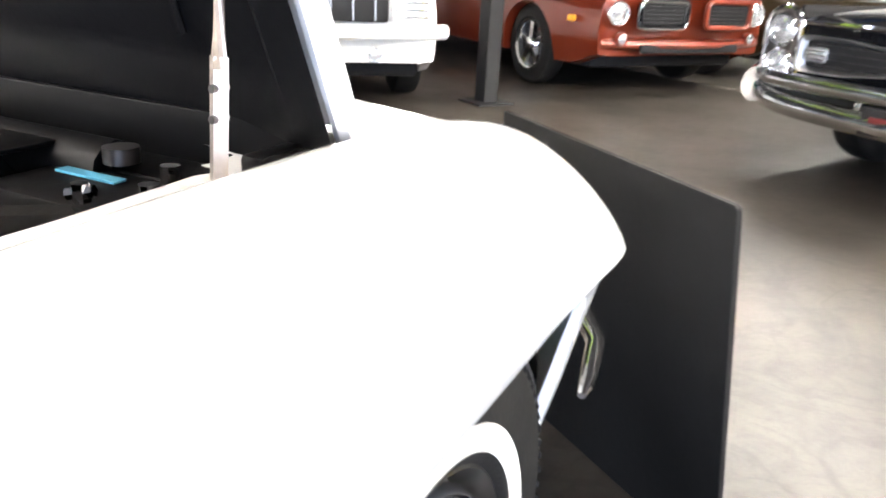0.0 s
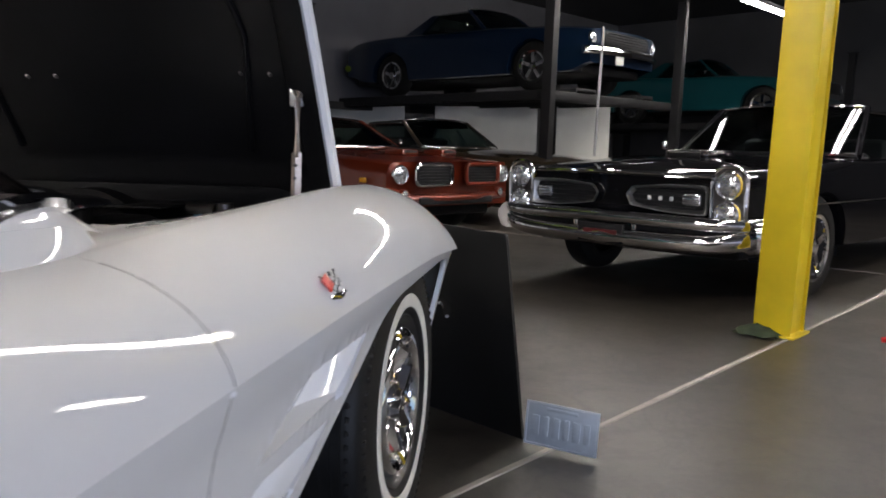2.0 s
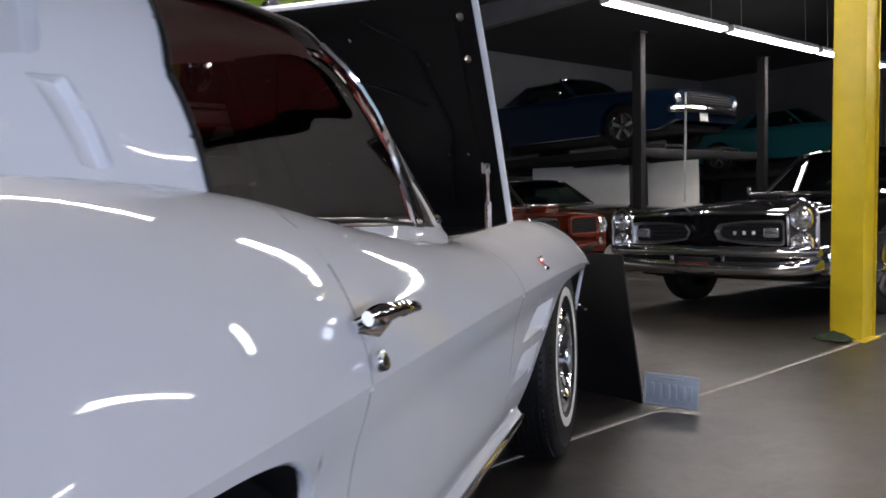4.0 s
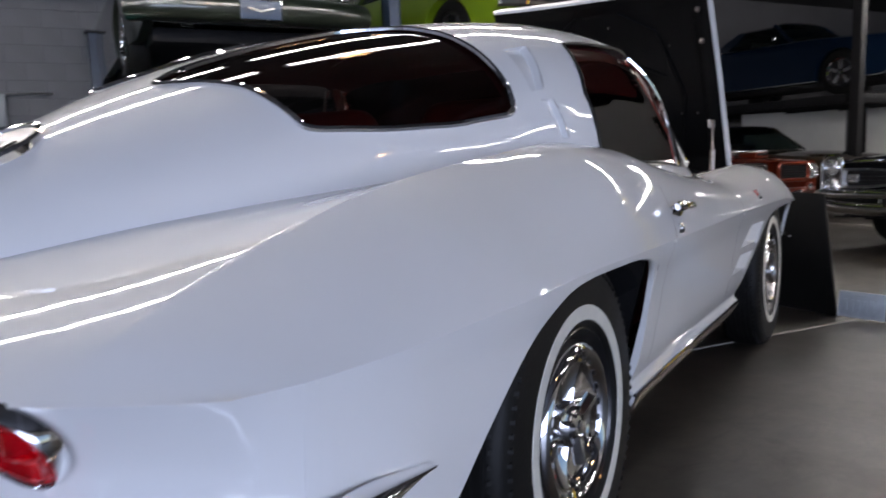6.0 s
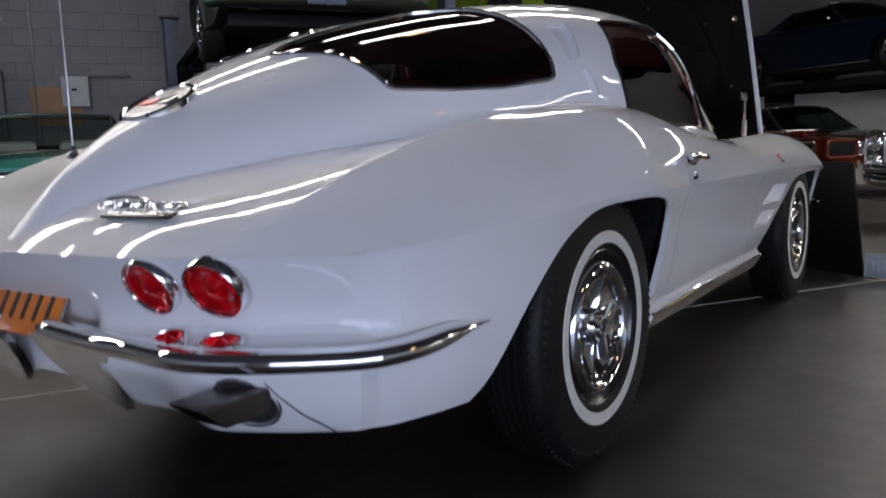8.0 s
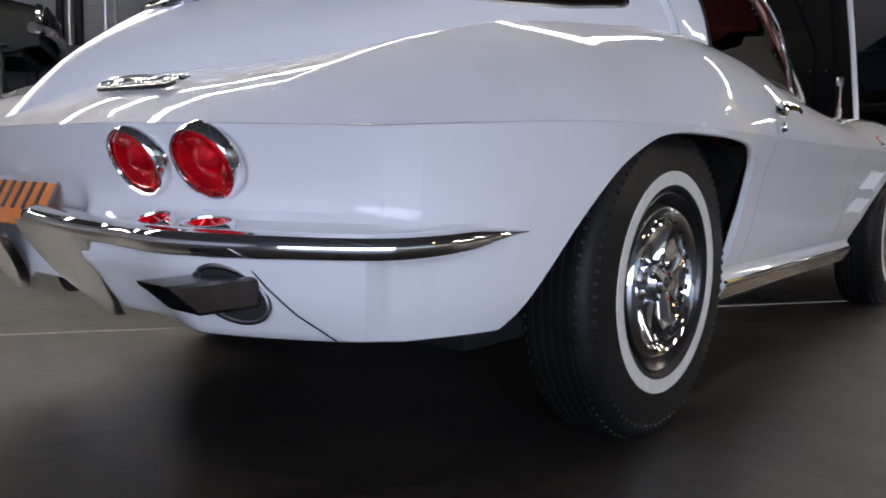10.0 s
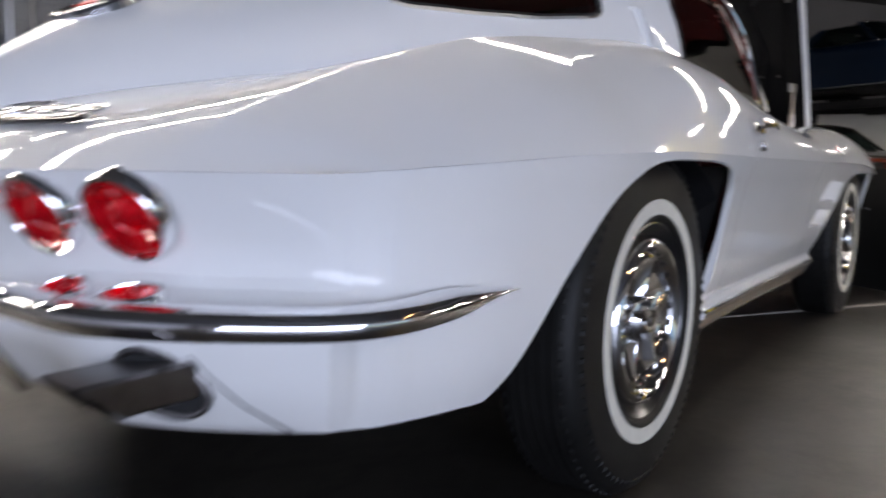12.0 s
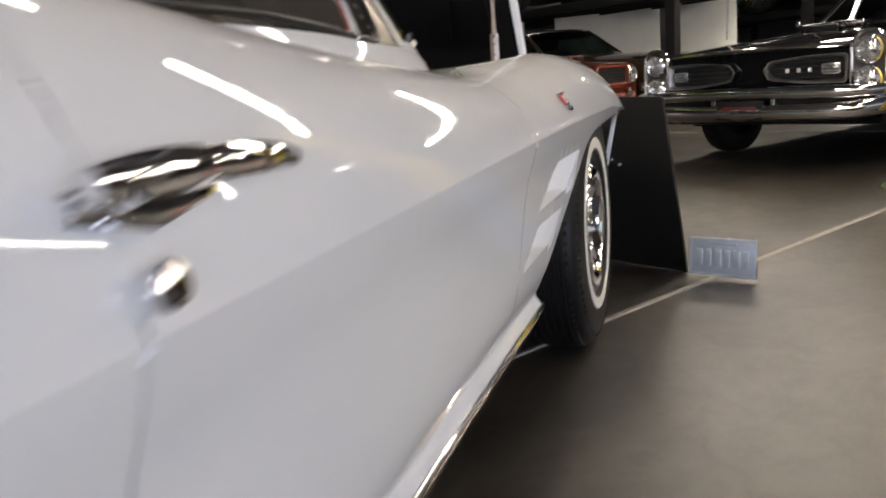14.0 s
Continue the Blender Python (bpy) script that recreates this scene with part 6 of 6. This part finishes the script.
# white coupe with orange stripes
STRIPE = paint("orange_stripe", (.75, .09, .012))
WHITE2 = paint("second_white", (.75, .75, .74))
striped_car, S = parked_car("white coupe with broad orange hood stripes and black grille", WHITE2, dict(wb=2.74, front=.88, half=.93, hood=.87, belt=.90, roof=1.30, roof_mat=MATT_BLACK, cowl=-.85, hood_drop=.05, nose_round=.10, front_bumper=False))
yf = S["front"]
nose = lambda x: yf + .10 * (1 - (x / .93) ** 2)
for s in (1, -1):
    stripe = np.array([[(s * (.18 + .24 * k), y, float(curve([(-.85, .925), (0, .908), (.55, .862), (.88, .835)])(y)) + .034 - .012 * k) for k in (0, .5, 1)] for y in np.linspace(.90, -.75, 14)])
    v, f = grid_vf(stripe)
    v2, f2 = grid_vf(stripe - [0, 0, .02])
    part("hood_stripe", joined((v, f), (v2, f2)), STRIPE, striped_car, "orange hood stripe")
    part("lamp_door", box_bm(.26, .04, .16, .02, at=(s * .66, nose(.66) - .005, .68)), FIXTURE, striped_car, "ribbed headlamp door")
    for k in range(3):
        part("lamp_slat", box_bm(.22, .02, .022, .004, at=(s * .66, nose(.66) + .018, .635 + .045 * k)), CHROME, striped_car, "bright slat")
    disc("turn_lamp", striped_car, s * .42, nose(.42) + .03, .40, .045, HEADLAMP, "round lower lamp", ring=CHROME)
part("grille", box_bm(1.02, .04, .17, .02, at=(0, nose(.3) - .01, .68)), MATT_BLACK, striped_car, "black egg-crate grille")
for k in range(7):
    part("grille_bar", box_bm(.008, .02, .15, at=(-.42 + .14 * k, nose(.3) + .012, .68)), STEEL, striped_car, "thin grille bar")
part("front_bumper", tube([(x * .91, nose(x * .91) + .005 - .05 * abs(x) ** 6, .535) for x in np.linspace(-1, 1, 21)], .050, 10), WHITE2, striped_car, "body-coloured bumper")
part("front_plate", box_bm(.30, .02, .15, .006, at=(.0, nose(0) + .10, .44)), FIXTURE, striped_car, "pale front plate")
for k in range(5):
    part("plate_bar", box_bm(.03, .006, .07, .003, at=(-.10 + .05 * k, nose(0) + .113, .44)), BARS, striped_car, "dark bar")
striped_car.matrix_basis = pose(-2.62, 4.30, 0, 0, 0, 221)


# cars on the lifts
BLUE = paint("metallic_blue", (.004, .018, .050), .6)
TEAL = paint("metallic_teal", (.008, .085, .10), .4)
GREEN = paint("lime_green", (.16, .26, .01))
DKGREEN = paint("dark_green", (.012, .018, .012), .2)
# no coat and a darkened colour, to hold down the door light on these cars
GREY = material("dusty_grey_paint", (.009, .010, .010), .45, vary=.2, scale=4)
DULL_BLACK = material("dusty_black_paint", (.003, .0032, .003), .4, vary=.2, scale=4)
for m in (GREY, DULL_BLACK):
    m.node_tree.nodes["Principled BSDF"].inputs["Specular IOR Level"].default_value = .12
TURQ = paint("turquoise", (.01, .20, .17), .2)


def face(car, S, lamp_r=.085, z=.66, wide=.74):
    yf = S["front"]
    for s in (1, -1):
        disc("headlamp", car, s * wide, yf + .02, z, lamp_r, HEADLAMP, "round headlamp", ring=CHROME)
    part("grille", box_bm(1.15, .04, .20, .03, at=(0, yf + .055, z)), MATT_BLACK, car, "dark grille")
    for k in range(5):
        part("grille_bar", box_bm(1.1, .012, .008, at=(0, yf + .078, z - .07 + .035 * k)), CHROME, car, "bright grille bar")


blue, S = parked_car("metallic blue coupe standing on a parking lift", BLUE, dict(wb=2.74, front=.86, half=.92, roof=1.30, hood=.87, belt=.90, nose_round=.10))
face(blue, S)
part("show_card", box_bm(.20, .01, .17, .002, at=(.28, .99, .42)), WHITE_BOARD, blue, "small white card on the bumper")
blue.matrix_basis = pose(.82, 9.86, 1.70, 0, 0, HALL - 90)
teal, S = parked_car("metallic teal coupe standing on a far parking lift", TEAL, dict(wb=2.74, front=.86, half=.92, roof=1.30, hood=.87, belt=.90))
face(teal, S)
teal.matrix_basis = pose(4.73, 14.7, 1.48, 0, 0, HALL - 90)

conv, S = parked_car("turquoise convertible with its top folded and chrome grille", TURQ, dict(wb=2.9, front=.90, half=.93, roof=1.30, hood=.88, belt=.90, convertible=True, trim=FIXTURE, cowl=-1.0, top0=-1.32))
face(conv, S, z=.66)
p = hall(-3.22, -3.85)
conv.matrix_basis = pose(p.x, p.y, p.z, 0, 0, HALL - 90 + 4)

dark, S = parked_car("dark green sixties hardtop with quad headlamps on a lift", DKGREEN, dict(wb=2.85, front=.92, rear=1.15, half=.95, hood=.86, roof=1.33, nose_round=.10, front_bumper=False))
yf = S["front"]
for s in (1, -1):
    for x in (.52, .74):
        disc("headlamp", dark, s * x, yf + .055, .66, .080, HEADLAMP, "round glass headlamp", ring=CHROME)
    part("grille", box_bm(.36, .03, .13, .03, at=(s * .21, yf + .085, .655)), MATT_BLACK, dark, "black oval grille")
    frame_ring(rounded_rect(s * .21, .655, .38, .15, .05, yf + .105), .007, "grille_rim", dark, CHROME, "thin chrome grille rim")
    part("parking_lamp", box_bm(.17, .03, .095, .012, at=(s * .65, yf + .125, .43)), CHROME, dark, "bright framed parking lamp")
    part("lamp_lens", box_bm(.13, .03, .06, .01, at=(s * .65, yf + .133, .43)), HEADLAMP, dark, "ribbed clear lens")
    part("lamp_bar", box_bm(.13, .006, .010, at=(s * .65, yf + .150, .43)), DARK_STEEL, dark, "dark bar")
for k in range(3):
    part("grille_mark", box_bm(.040, .010, .028, .005, at=(.15 + .06 * k, yf + .106, .66)), FIXTURE, dark, "small pale grille mark")
part("front_bumper", tube([(x * .93, yf + .07 + .06 * (1 - x * x) - .10 * abs(x) ** 8, .45) for x in np.linspace(-1, 1, 25)], .10, 12, flat=1.1), DKGREEN, dark, "body-coloured front bumper")
part("bumper_strip", tube([(-.50, yf + .185, .475), (-.42, yf + .195, .445), (.42, yf + .195, .445), (.50, yf + .185, .475)], .008, 6), CHROME, dark, "thin bright strip")
part("front_plate", box_bm(.32, .02, .15, .006, at=(0, yf + .225, .43)), STEEL_PAINT, dark, "bluish front plate")
part("plate_wing", tube([(-.10, yf + .237, .445), (0, yf + .238, .42), (.10, yf + .237, .445)], .008, 6), FIXTURE, dark, "pale wing-shaped mark")
frame_ring([(-.16, yf + .237, .355), (.16, yf + .237, .355), (.16, yf + .237, .505), (-.16, yf + .237, .505)], .005, "plate_rim", dark, CHROME, "bright plate rim")
green, S = parked_car("lime green coupe on a lift", GREEN, dict(wb=2.74, half=.92, roof=1.30))
face(green, S)
grey, S = parked_car("dull dark grey sports coupe on a lift", GREY, dict(wb=2.6, front=.9, rear=.95, half=.90, roof=1.26, hood=.82, belt=.85))
face(grey, S)
black2, S = parked_car("black fastback coupe parked under the lift", DULL_BLACK, dict(wb=2.74, front=.9, half=.92, roof=1.20, top1=-2.3, back=-3.3, style="dark"))
face(black2, S)
p = hall(-1.01, -4.05, 1.69)
dark.matrix_basis = pose(p.x, p.y, p.z, 0, 0, HALL - 90)
p = hall(2.0, -4.0, 1.86)
green.matrix_basis = pose(p.x, p.y, p.z, 0, 0, HALL - 90 + 8)
p = hall(-5.0, -6.0, 1.34)
grey.matrix_basis = pose(p.x, p.y, p.z, 0, 0, HALL + 2)
p = hall(-4.86, -6.0)
black2.matrix_basis = pose(p.x, p.y, p.z, 0, 0, HALL + 2)


# ---------------------------------------------------------------- lifts, posts and loose things
PLUMB = pose(0, 0, 0, .73, 1.89, 0)   # the floor falls gently to its drain, so uprights lean against it


def lift(a0, a1, b0, b1, deck_z, height=2.5, mat=None, along="b", posts=((1, 1), (1, -1), (-1, 1), (-1, -1)), post_mat=None):
    """A four-post parking lift over a rectangle of the hall."""
    mat = mat or LIFT_BLACK
    top = new("parking_lift")
    tagged(top, "dark steel four-post parking lift with two runways", "car lift", "parking lifts")
    c = hall((a0 + a1) / 2, (b0 + b1) / 2)
    top.matrix_basis = pose(c.x, c.y, c.z, 0, 0, HALL)
    la, lb = (a1 - a0) / 2, (b1 - b0) / 2
    # local: y along the hall, x across
    for sx, sy in posts:
        x, y = sx * lb, sy * la
        post = part("post", join_bm(box_bm(.13, .016, height, at=(0, -.05, height / 2)), box_bm(.016, .11, height, at=(-.057, 0, height / 2)), box_bm(.016, .11, height, at=(.057, 0, height / 2)), box_bm(.04, .012, height, at=(-.045, .05, height / 2)), box_bm(.04, .012, height, at=(.045, .05, height / 2))), post_mat or mat, top, "channel-shaped steel post", m=Matrix.Translation((x, y, 0)) @ PLUMB)
        part("base_plate", box_bm(.30, .30, .015, .004, at=(x, y, .0085)), mat, top, "square base plate")
        part("post_cap", box_bm(.17, .17, .02, .004, at=(x + .033 * height, y - .013 * height, height + .01)), mat, top, "post cap")
    if along == "b":
        for sx in (1, -1):
            part("cross_beam", box_bm(.14, 2 * la, .12, .012, at=(sx * lb * .97, 0, deck_z - .12)), mat, top, "cross beam")
        for sy in (1, -1):
            part("runway", join_bm(box_bm(2 * lb, .46, .04, .006, at=(0, sy * .76, deck_z - .02)), box_bm(2 * lb, .03, .12, .004, at=(0, sy * .76 + .22, deck_z - .07)), box_bm(2 * lb, .03, .12, .004, at=(0, sy * .76 - .22, deck_z - .07))), mat, top, "runway")
    else:
        for sy in (1, -1):
            part("cross_beam", box_bm(2 * lb, .14, .12, .012, at=(0, sy * la * .97, deck_z - .12)), mat, top, "cross beam")
        for sx in (1, -1):
            part("runway", join_bm(box_bm(.46, 2 * la, .04, .006, at=(sx * .76, 0, deck_z - .02)), box_bm(.03, 2 * la, .12, .004, at=(sx * .76 + .22, 0, deck_z - .07)), box_bm(.03, 2 * la, .12, .004, at=(sx * .76 - .22, 0, deck_z - .07))), mat, top, "runway")
    return top


lift(7.05, 10.35, -8.3, -3.66, 1.70, height=3.1)
lift(13.3, 16.4, -7.9, -3.0, 1.48, height=2.9)
lift(-1.95, .35, -6.72, -3.5, 1.69, posts=((-1, -1), (-1, 1), (1, 1)), post_mat=STEEL_PAINT)
lift(.40, 3.40, -6.85, -3.66, 1.86, height=3.3)
lift(-8.8, -4.38, -6.88, -5.05, 1.34, height=1.62, along="a")

# yellow column
col = new("yellow_column")
tagged(col, "bright yellow painted steel column with a green mat at its foot", "column")
col.matrix_basis = pose(2.20, 2.53, 0, 0, 0, HALL)
h = TOP
wall = .012
part("flange", box_bm(.19, wall, 2.45, .002, at=(0, -.095, 1.225)), YELLOW, col, "yellow flange", m=PLUMB)
part("flange", box_bm(.19, wall, 2.45, .002, at=(0, .095, 1.225)), YELLOW, col, "yellow flange", m=PLUMB)
part("web", box_bm(.16, .178, 2.45, .002, at=(0, 0, 1.225)), YELLOW, col, "yellow web", m=PLUMB)
part("column_top", box_bm(.19, .20, h - 2.46, .002, at=(0, 0, 2.455 + (h - 2.46) / 2)), DARK_RED, col, "dark red upper column", m=PLUMB)
part("column_foot", box_bm(.24, .24, .012, .002, at=(0, 0, .007)), YELLOW, col, "foot plate")
sock = np.array([[(-.17 + .22 * i / 8 + .012 * math.sin(j * 2.1 + i), -.20 + .19 * j / 6 + .010 * math.cos(i * 1.7), .012 + .045 * math.sin(math.pi * i / 8) * math.sin(math.pi * j / 6) + .010 * math.sin(3.1 * i + 2.3 * j)) for j in range(7)] for i in range(9)])
mat_ob = part("floor_mat", grid_vf(sock), GREEN_CLOTH, None, m=pose(2.20, 2.53, -.002, 0, 0, HALL))
tagged(mat_ob, "crumpled dark green cloth at the column's foot", "cloth")

# black show board standing before the nose
board = new("show_board")
tagged(board, "plain matt black show board standing before the white coupe", "board")
a, b = Vector((1.033, .713, 0)), Vector((-.45, 1.76, 0))
d = (b - a).normalized()
L0 = .812
nrm = Vector((d.y, -d.x, 0))
z1 = .66
out = [(0, .003), (L0, .003), (L0, z1 + .02), (.100, z1), (.095, z1 - .004), (.092, z1 - .012)]
vs = [tuple(a + d * s + Vector((0, 0, z)) + nrm * o) for o in (0, -.012) for s, z in out]
n = len(out)
fs = [tuple(range(n))[::-1], tuple(range(n, 2 * n))] + [(i, (i + 1) % n, (i + 1) % n + n, i + n) for i in range(n)]
part("panel", (vs, fs), CARD_BLACK, board, "matt black panel", angle=30)
for s in (.50, .74):
    p = a + d * s
    part("foot", join_bm(box_bm(.03, .34, .02, .003, at=(0, -.19, .012)), box_bm(.03, .02, .40, .003, at=(0, -.03, .21))), CARD_BLACK, board, "black foot strut", m=Matrix.Translation(p) @ pose(0, 0, 0, 0, 0, math.degrees(math.atan2(d.y, d.x)) + 180) @ pose(0, 0, 0, 0, 0, 180))

# loose plate on the floor, seen from its back
lp = new("number_plate")
tagged(lp, "pale blue-grey embossed plate standing on the floor against the board", "plate")
lp.matrix_basis = pose(1.152, .612, .084, -6, 0, -17) @ pose(0, 0, 0, 0, 1.5, 0)
part("plate_sheet", box_bm(.235, .004, .137, .0015), EMBOSS, lp, "pale pressed sheet")
for k in range(6):
    part("plate_bar", box_bm(.019 if k % 2 else .024, .003, .062, .001, at=(-.082 + .033 * k, -.0032, -.004)), EMBOSS, lp, "raised bar")
part("plate_bar", box_bm(.10, .003, .010, .001, at=(0, -.0032, .050)), EMBOSS, lp, "raised bar")
frame_ring([(-.112, -.002, -.063), (.112, -.002, -.063), (.112, -.002, .063), (-.112, -.002, .063)], .0022, "plate_rim", lp, EMBOSS, "pressed rim")

# things on and before the far walls
def upright_board(w, h, x, y, rz, label):
    ob = part("white_board", box_bm(w, .02, h, .004, at=(0, 0, h / 2 + .001)), WHITE_BOARD, None, m=pose(x, y, 0, 0, 0, rz))
    return tagged(ob, label, "board")


upright_board(.83, 1.62, 1.04, 11.0, 0, "tall plain white board standing behind the cars")
upright_board(1.7, 1.60, -.55, 11.3, 0, "wide pale grey board standing behind the cars")
upright_board(1.3, 1.62, -2.6, 11.4, 0, "wide pale grey board standing behind the cars")

cb = new("electric_box")
tagged(cb, "pale grey electric box on a plywood backing on the block wall", "electric box")
cb.matrix_basis = hall_pose(-3.05, B0, 1.66, 0)
part("backing", box_bm(.02, .56, .46, .003, at=(.012, -.24, -.17)), BROWN_PLY, cb, "brown plywood backing")
part("box", box_bm(.12, .30, .36, .012, at=(.085, -.02, .0)), GREY_PLASTIC, cb, "pale grey metal box")
part("box_door", box_bm(.012, .25, .31, .006, at=(.15, -.02, .0)), GREY_PLASTIC, cb, "box door")
part("box_label", box_bm(.004, .06, .03, .001, at=(.158, -.03, .02)), MATT_BLACK, cb, "small dark label")
part("conduit", tube([(.06, .10, .18), (.06, .35, .19), (.06, .62, .19)], .014, 8), STEEL, cb, "conduit")
pp = new("wall_pipes")
tagged(pp, "dark pipes running down the block wall into a steel cabinet", "pipes")
pp.matrix_basis = hall_pose(-4.0, B0, 0, 0)
for dy, r, mt in ((-.10, .045, MATT_BLACK), (0, .022, STEEL), (.10, .05, MATT_BLACK)):
    part("pipe", tube([(.07, dy, 1.9), (.07, dy, TOP)], r, 12), mt, pp, "wall pipe")
part("pipe_clip", box_bm(.05, .42, .03, .004, at=(.03, 0, 2.5)), STEEL, pp, "pipe clip")
part("cabinet", box_bm(.16, .34, 1.10, .01, at=(.085, 0, 1.36)), material("grey_cabinet", (.10, .12, .14), .5), pp, "dark grey steel cabinet")
pipe2 = part("wall_conduit", tube([(0, 0, 1.0), (0, 0, TOP)], .014, 8), STEEL, None, m=hall_pose(-3.5, B0 + .03))
tagged(pipe2, "thin bright conduit running up the block wall", "conduit")

# hydraulic unit on the blue lift
hyd = new("lift_motor")
tagged(hyd, "blue-grey lift motor box on the lift post", "motor")
p = hall(-1.66, -6.60, 2.04)
hyd.matrix_basis = pose(p.x, p.y, p.z, 0, 0, HALL)
part("motor_box", box_bm(.24, .26, .30, .03), STEEL_PAINT, hyd, "motor box")
part("motor", tube([(.16, 0, .06), (.34, 0, .06)], .08, 16), GREY_PLASTIC, hyd, "round motor")
part("bar", box_bm(.10, 2.2, .07, .008, at=(0, 1.2, .05)), STEEL_PAINT, hyd, "steel bar")

# lance-like prop by the black car's hood
lance = part("prop_pole", tube([(0, 0, 0), (.03, 0, .92)], .010, 8), STEEL, None)
p = hall(4.15, -1.15, .885)
lance.matrix_basis = Matrix.Translation(p)
tagged(lance, "thin bright aerial pole on the black car's fender", "aerial")

# red floor jack handle
jack = new("floor_jack")
tagged(jack, "red floor jack with a long red handle lying on the floor", "jack")
jack.matrix_basis = pose(2.62, 2.30, 0, 0, 0, -20)
part("handle", tube([(0, 0, .045), (.55, .18, .10), (1.0, .33, .22)], .014, 8), RED, jack, "red steel handle")
part("jack_frame", box_bm(.50, .16, .12, .02, at=(1.25, .42, .10)), RED, jack, "red jack frame")
part("cross_brace", tube([(.62, .20, .10), (.80, .10, .02), (.95, .02, .022)], .010, 8), RED, jack, "red brace")
for sx in (1.05, 1.45):
    for sy in (.34, .50):
        part("caster", cyl_bm(.04, .03, 16, m=Matrix.Translation((sx, sy, .042)) @ pose(0, 0, 0, 90)), MATT_BLACK, jack, "small caster")

# blocks of the west wall
bw, bh2 = .40, .20
mesh = None
zz, row = 0.0, 0
proto = part("block", box_bm(.018, bw - .010, bh2 - .010, .004, 1), BLOCK, wall_west)
mesh = proto.data
bpy.data.objects.remove(proto)
inv = wall_west.matrix_world.inverted()
vs, fs = [], []
count = 0
for row in range(20):
    z = row * bh2 + bh2 / 2
    n = int((REC - A0) / bw)
    for k in range(n + 1):
        a_ = A0 + k * bw + (bw / 2 if row % 2 else 0)
        if a_ > REC - bw / 2 or z > TOP:
            continue
        near = -5.6 < a_ < -1.2 and .9 < z < 3.2
        m_ = hall_pose(a_, B0 - .005, z)
        if near and count < 300:
            o = new("block", mesh)
            o.parent = wall_west
            o.matrix_parent_inverse = inv
            o.matrix_basis = m_
            count += 1
        else:
            q = [(m_ @ Vector((sx * .009, sy * (bw / 2 - .005), sz * (bh2 / 2 - .005)))) for sx in (-1, 1) for sy in (-1, 1) for sz in (-1, 1)]
            k0 = len(vs)
            vs += [tuple(v) for v in q]
            fs += [(k0 + 4, k0 + 6, k0 + 7, k0 + 5), (k0 + 1, k0 + 5, k0 + 7, k0 + 3), (k0, k0 + 2, k0 + 6, k0 + 4), (k0, k0 + 4, k0 + 5, k0 + 1), (k0 + 2, k0 + 3, k0 + 7, k0 + 6)]
rest = part("block_courses", (vs, fs), BLOCK, wall_west)
rest.matrix_parent_inverse = inv
tagged(rest, kind="stuff")
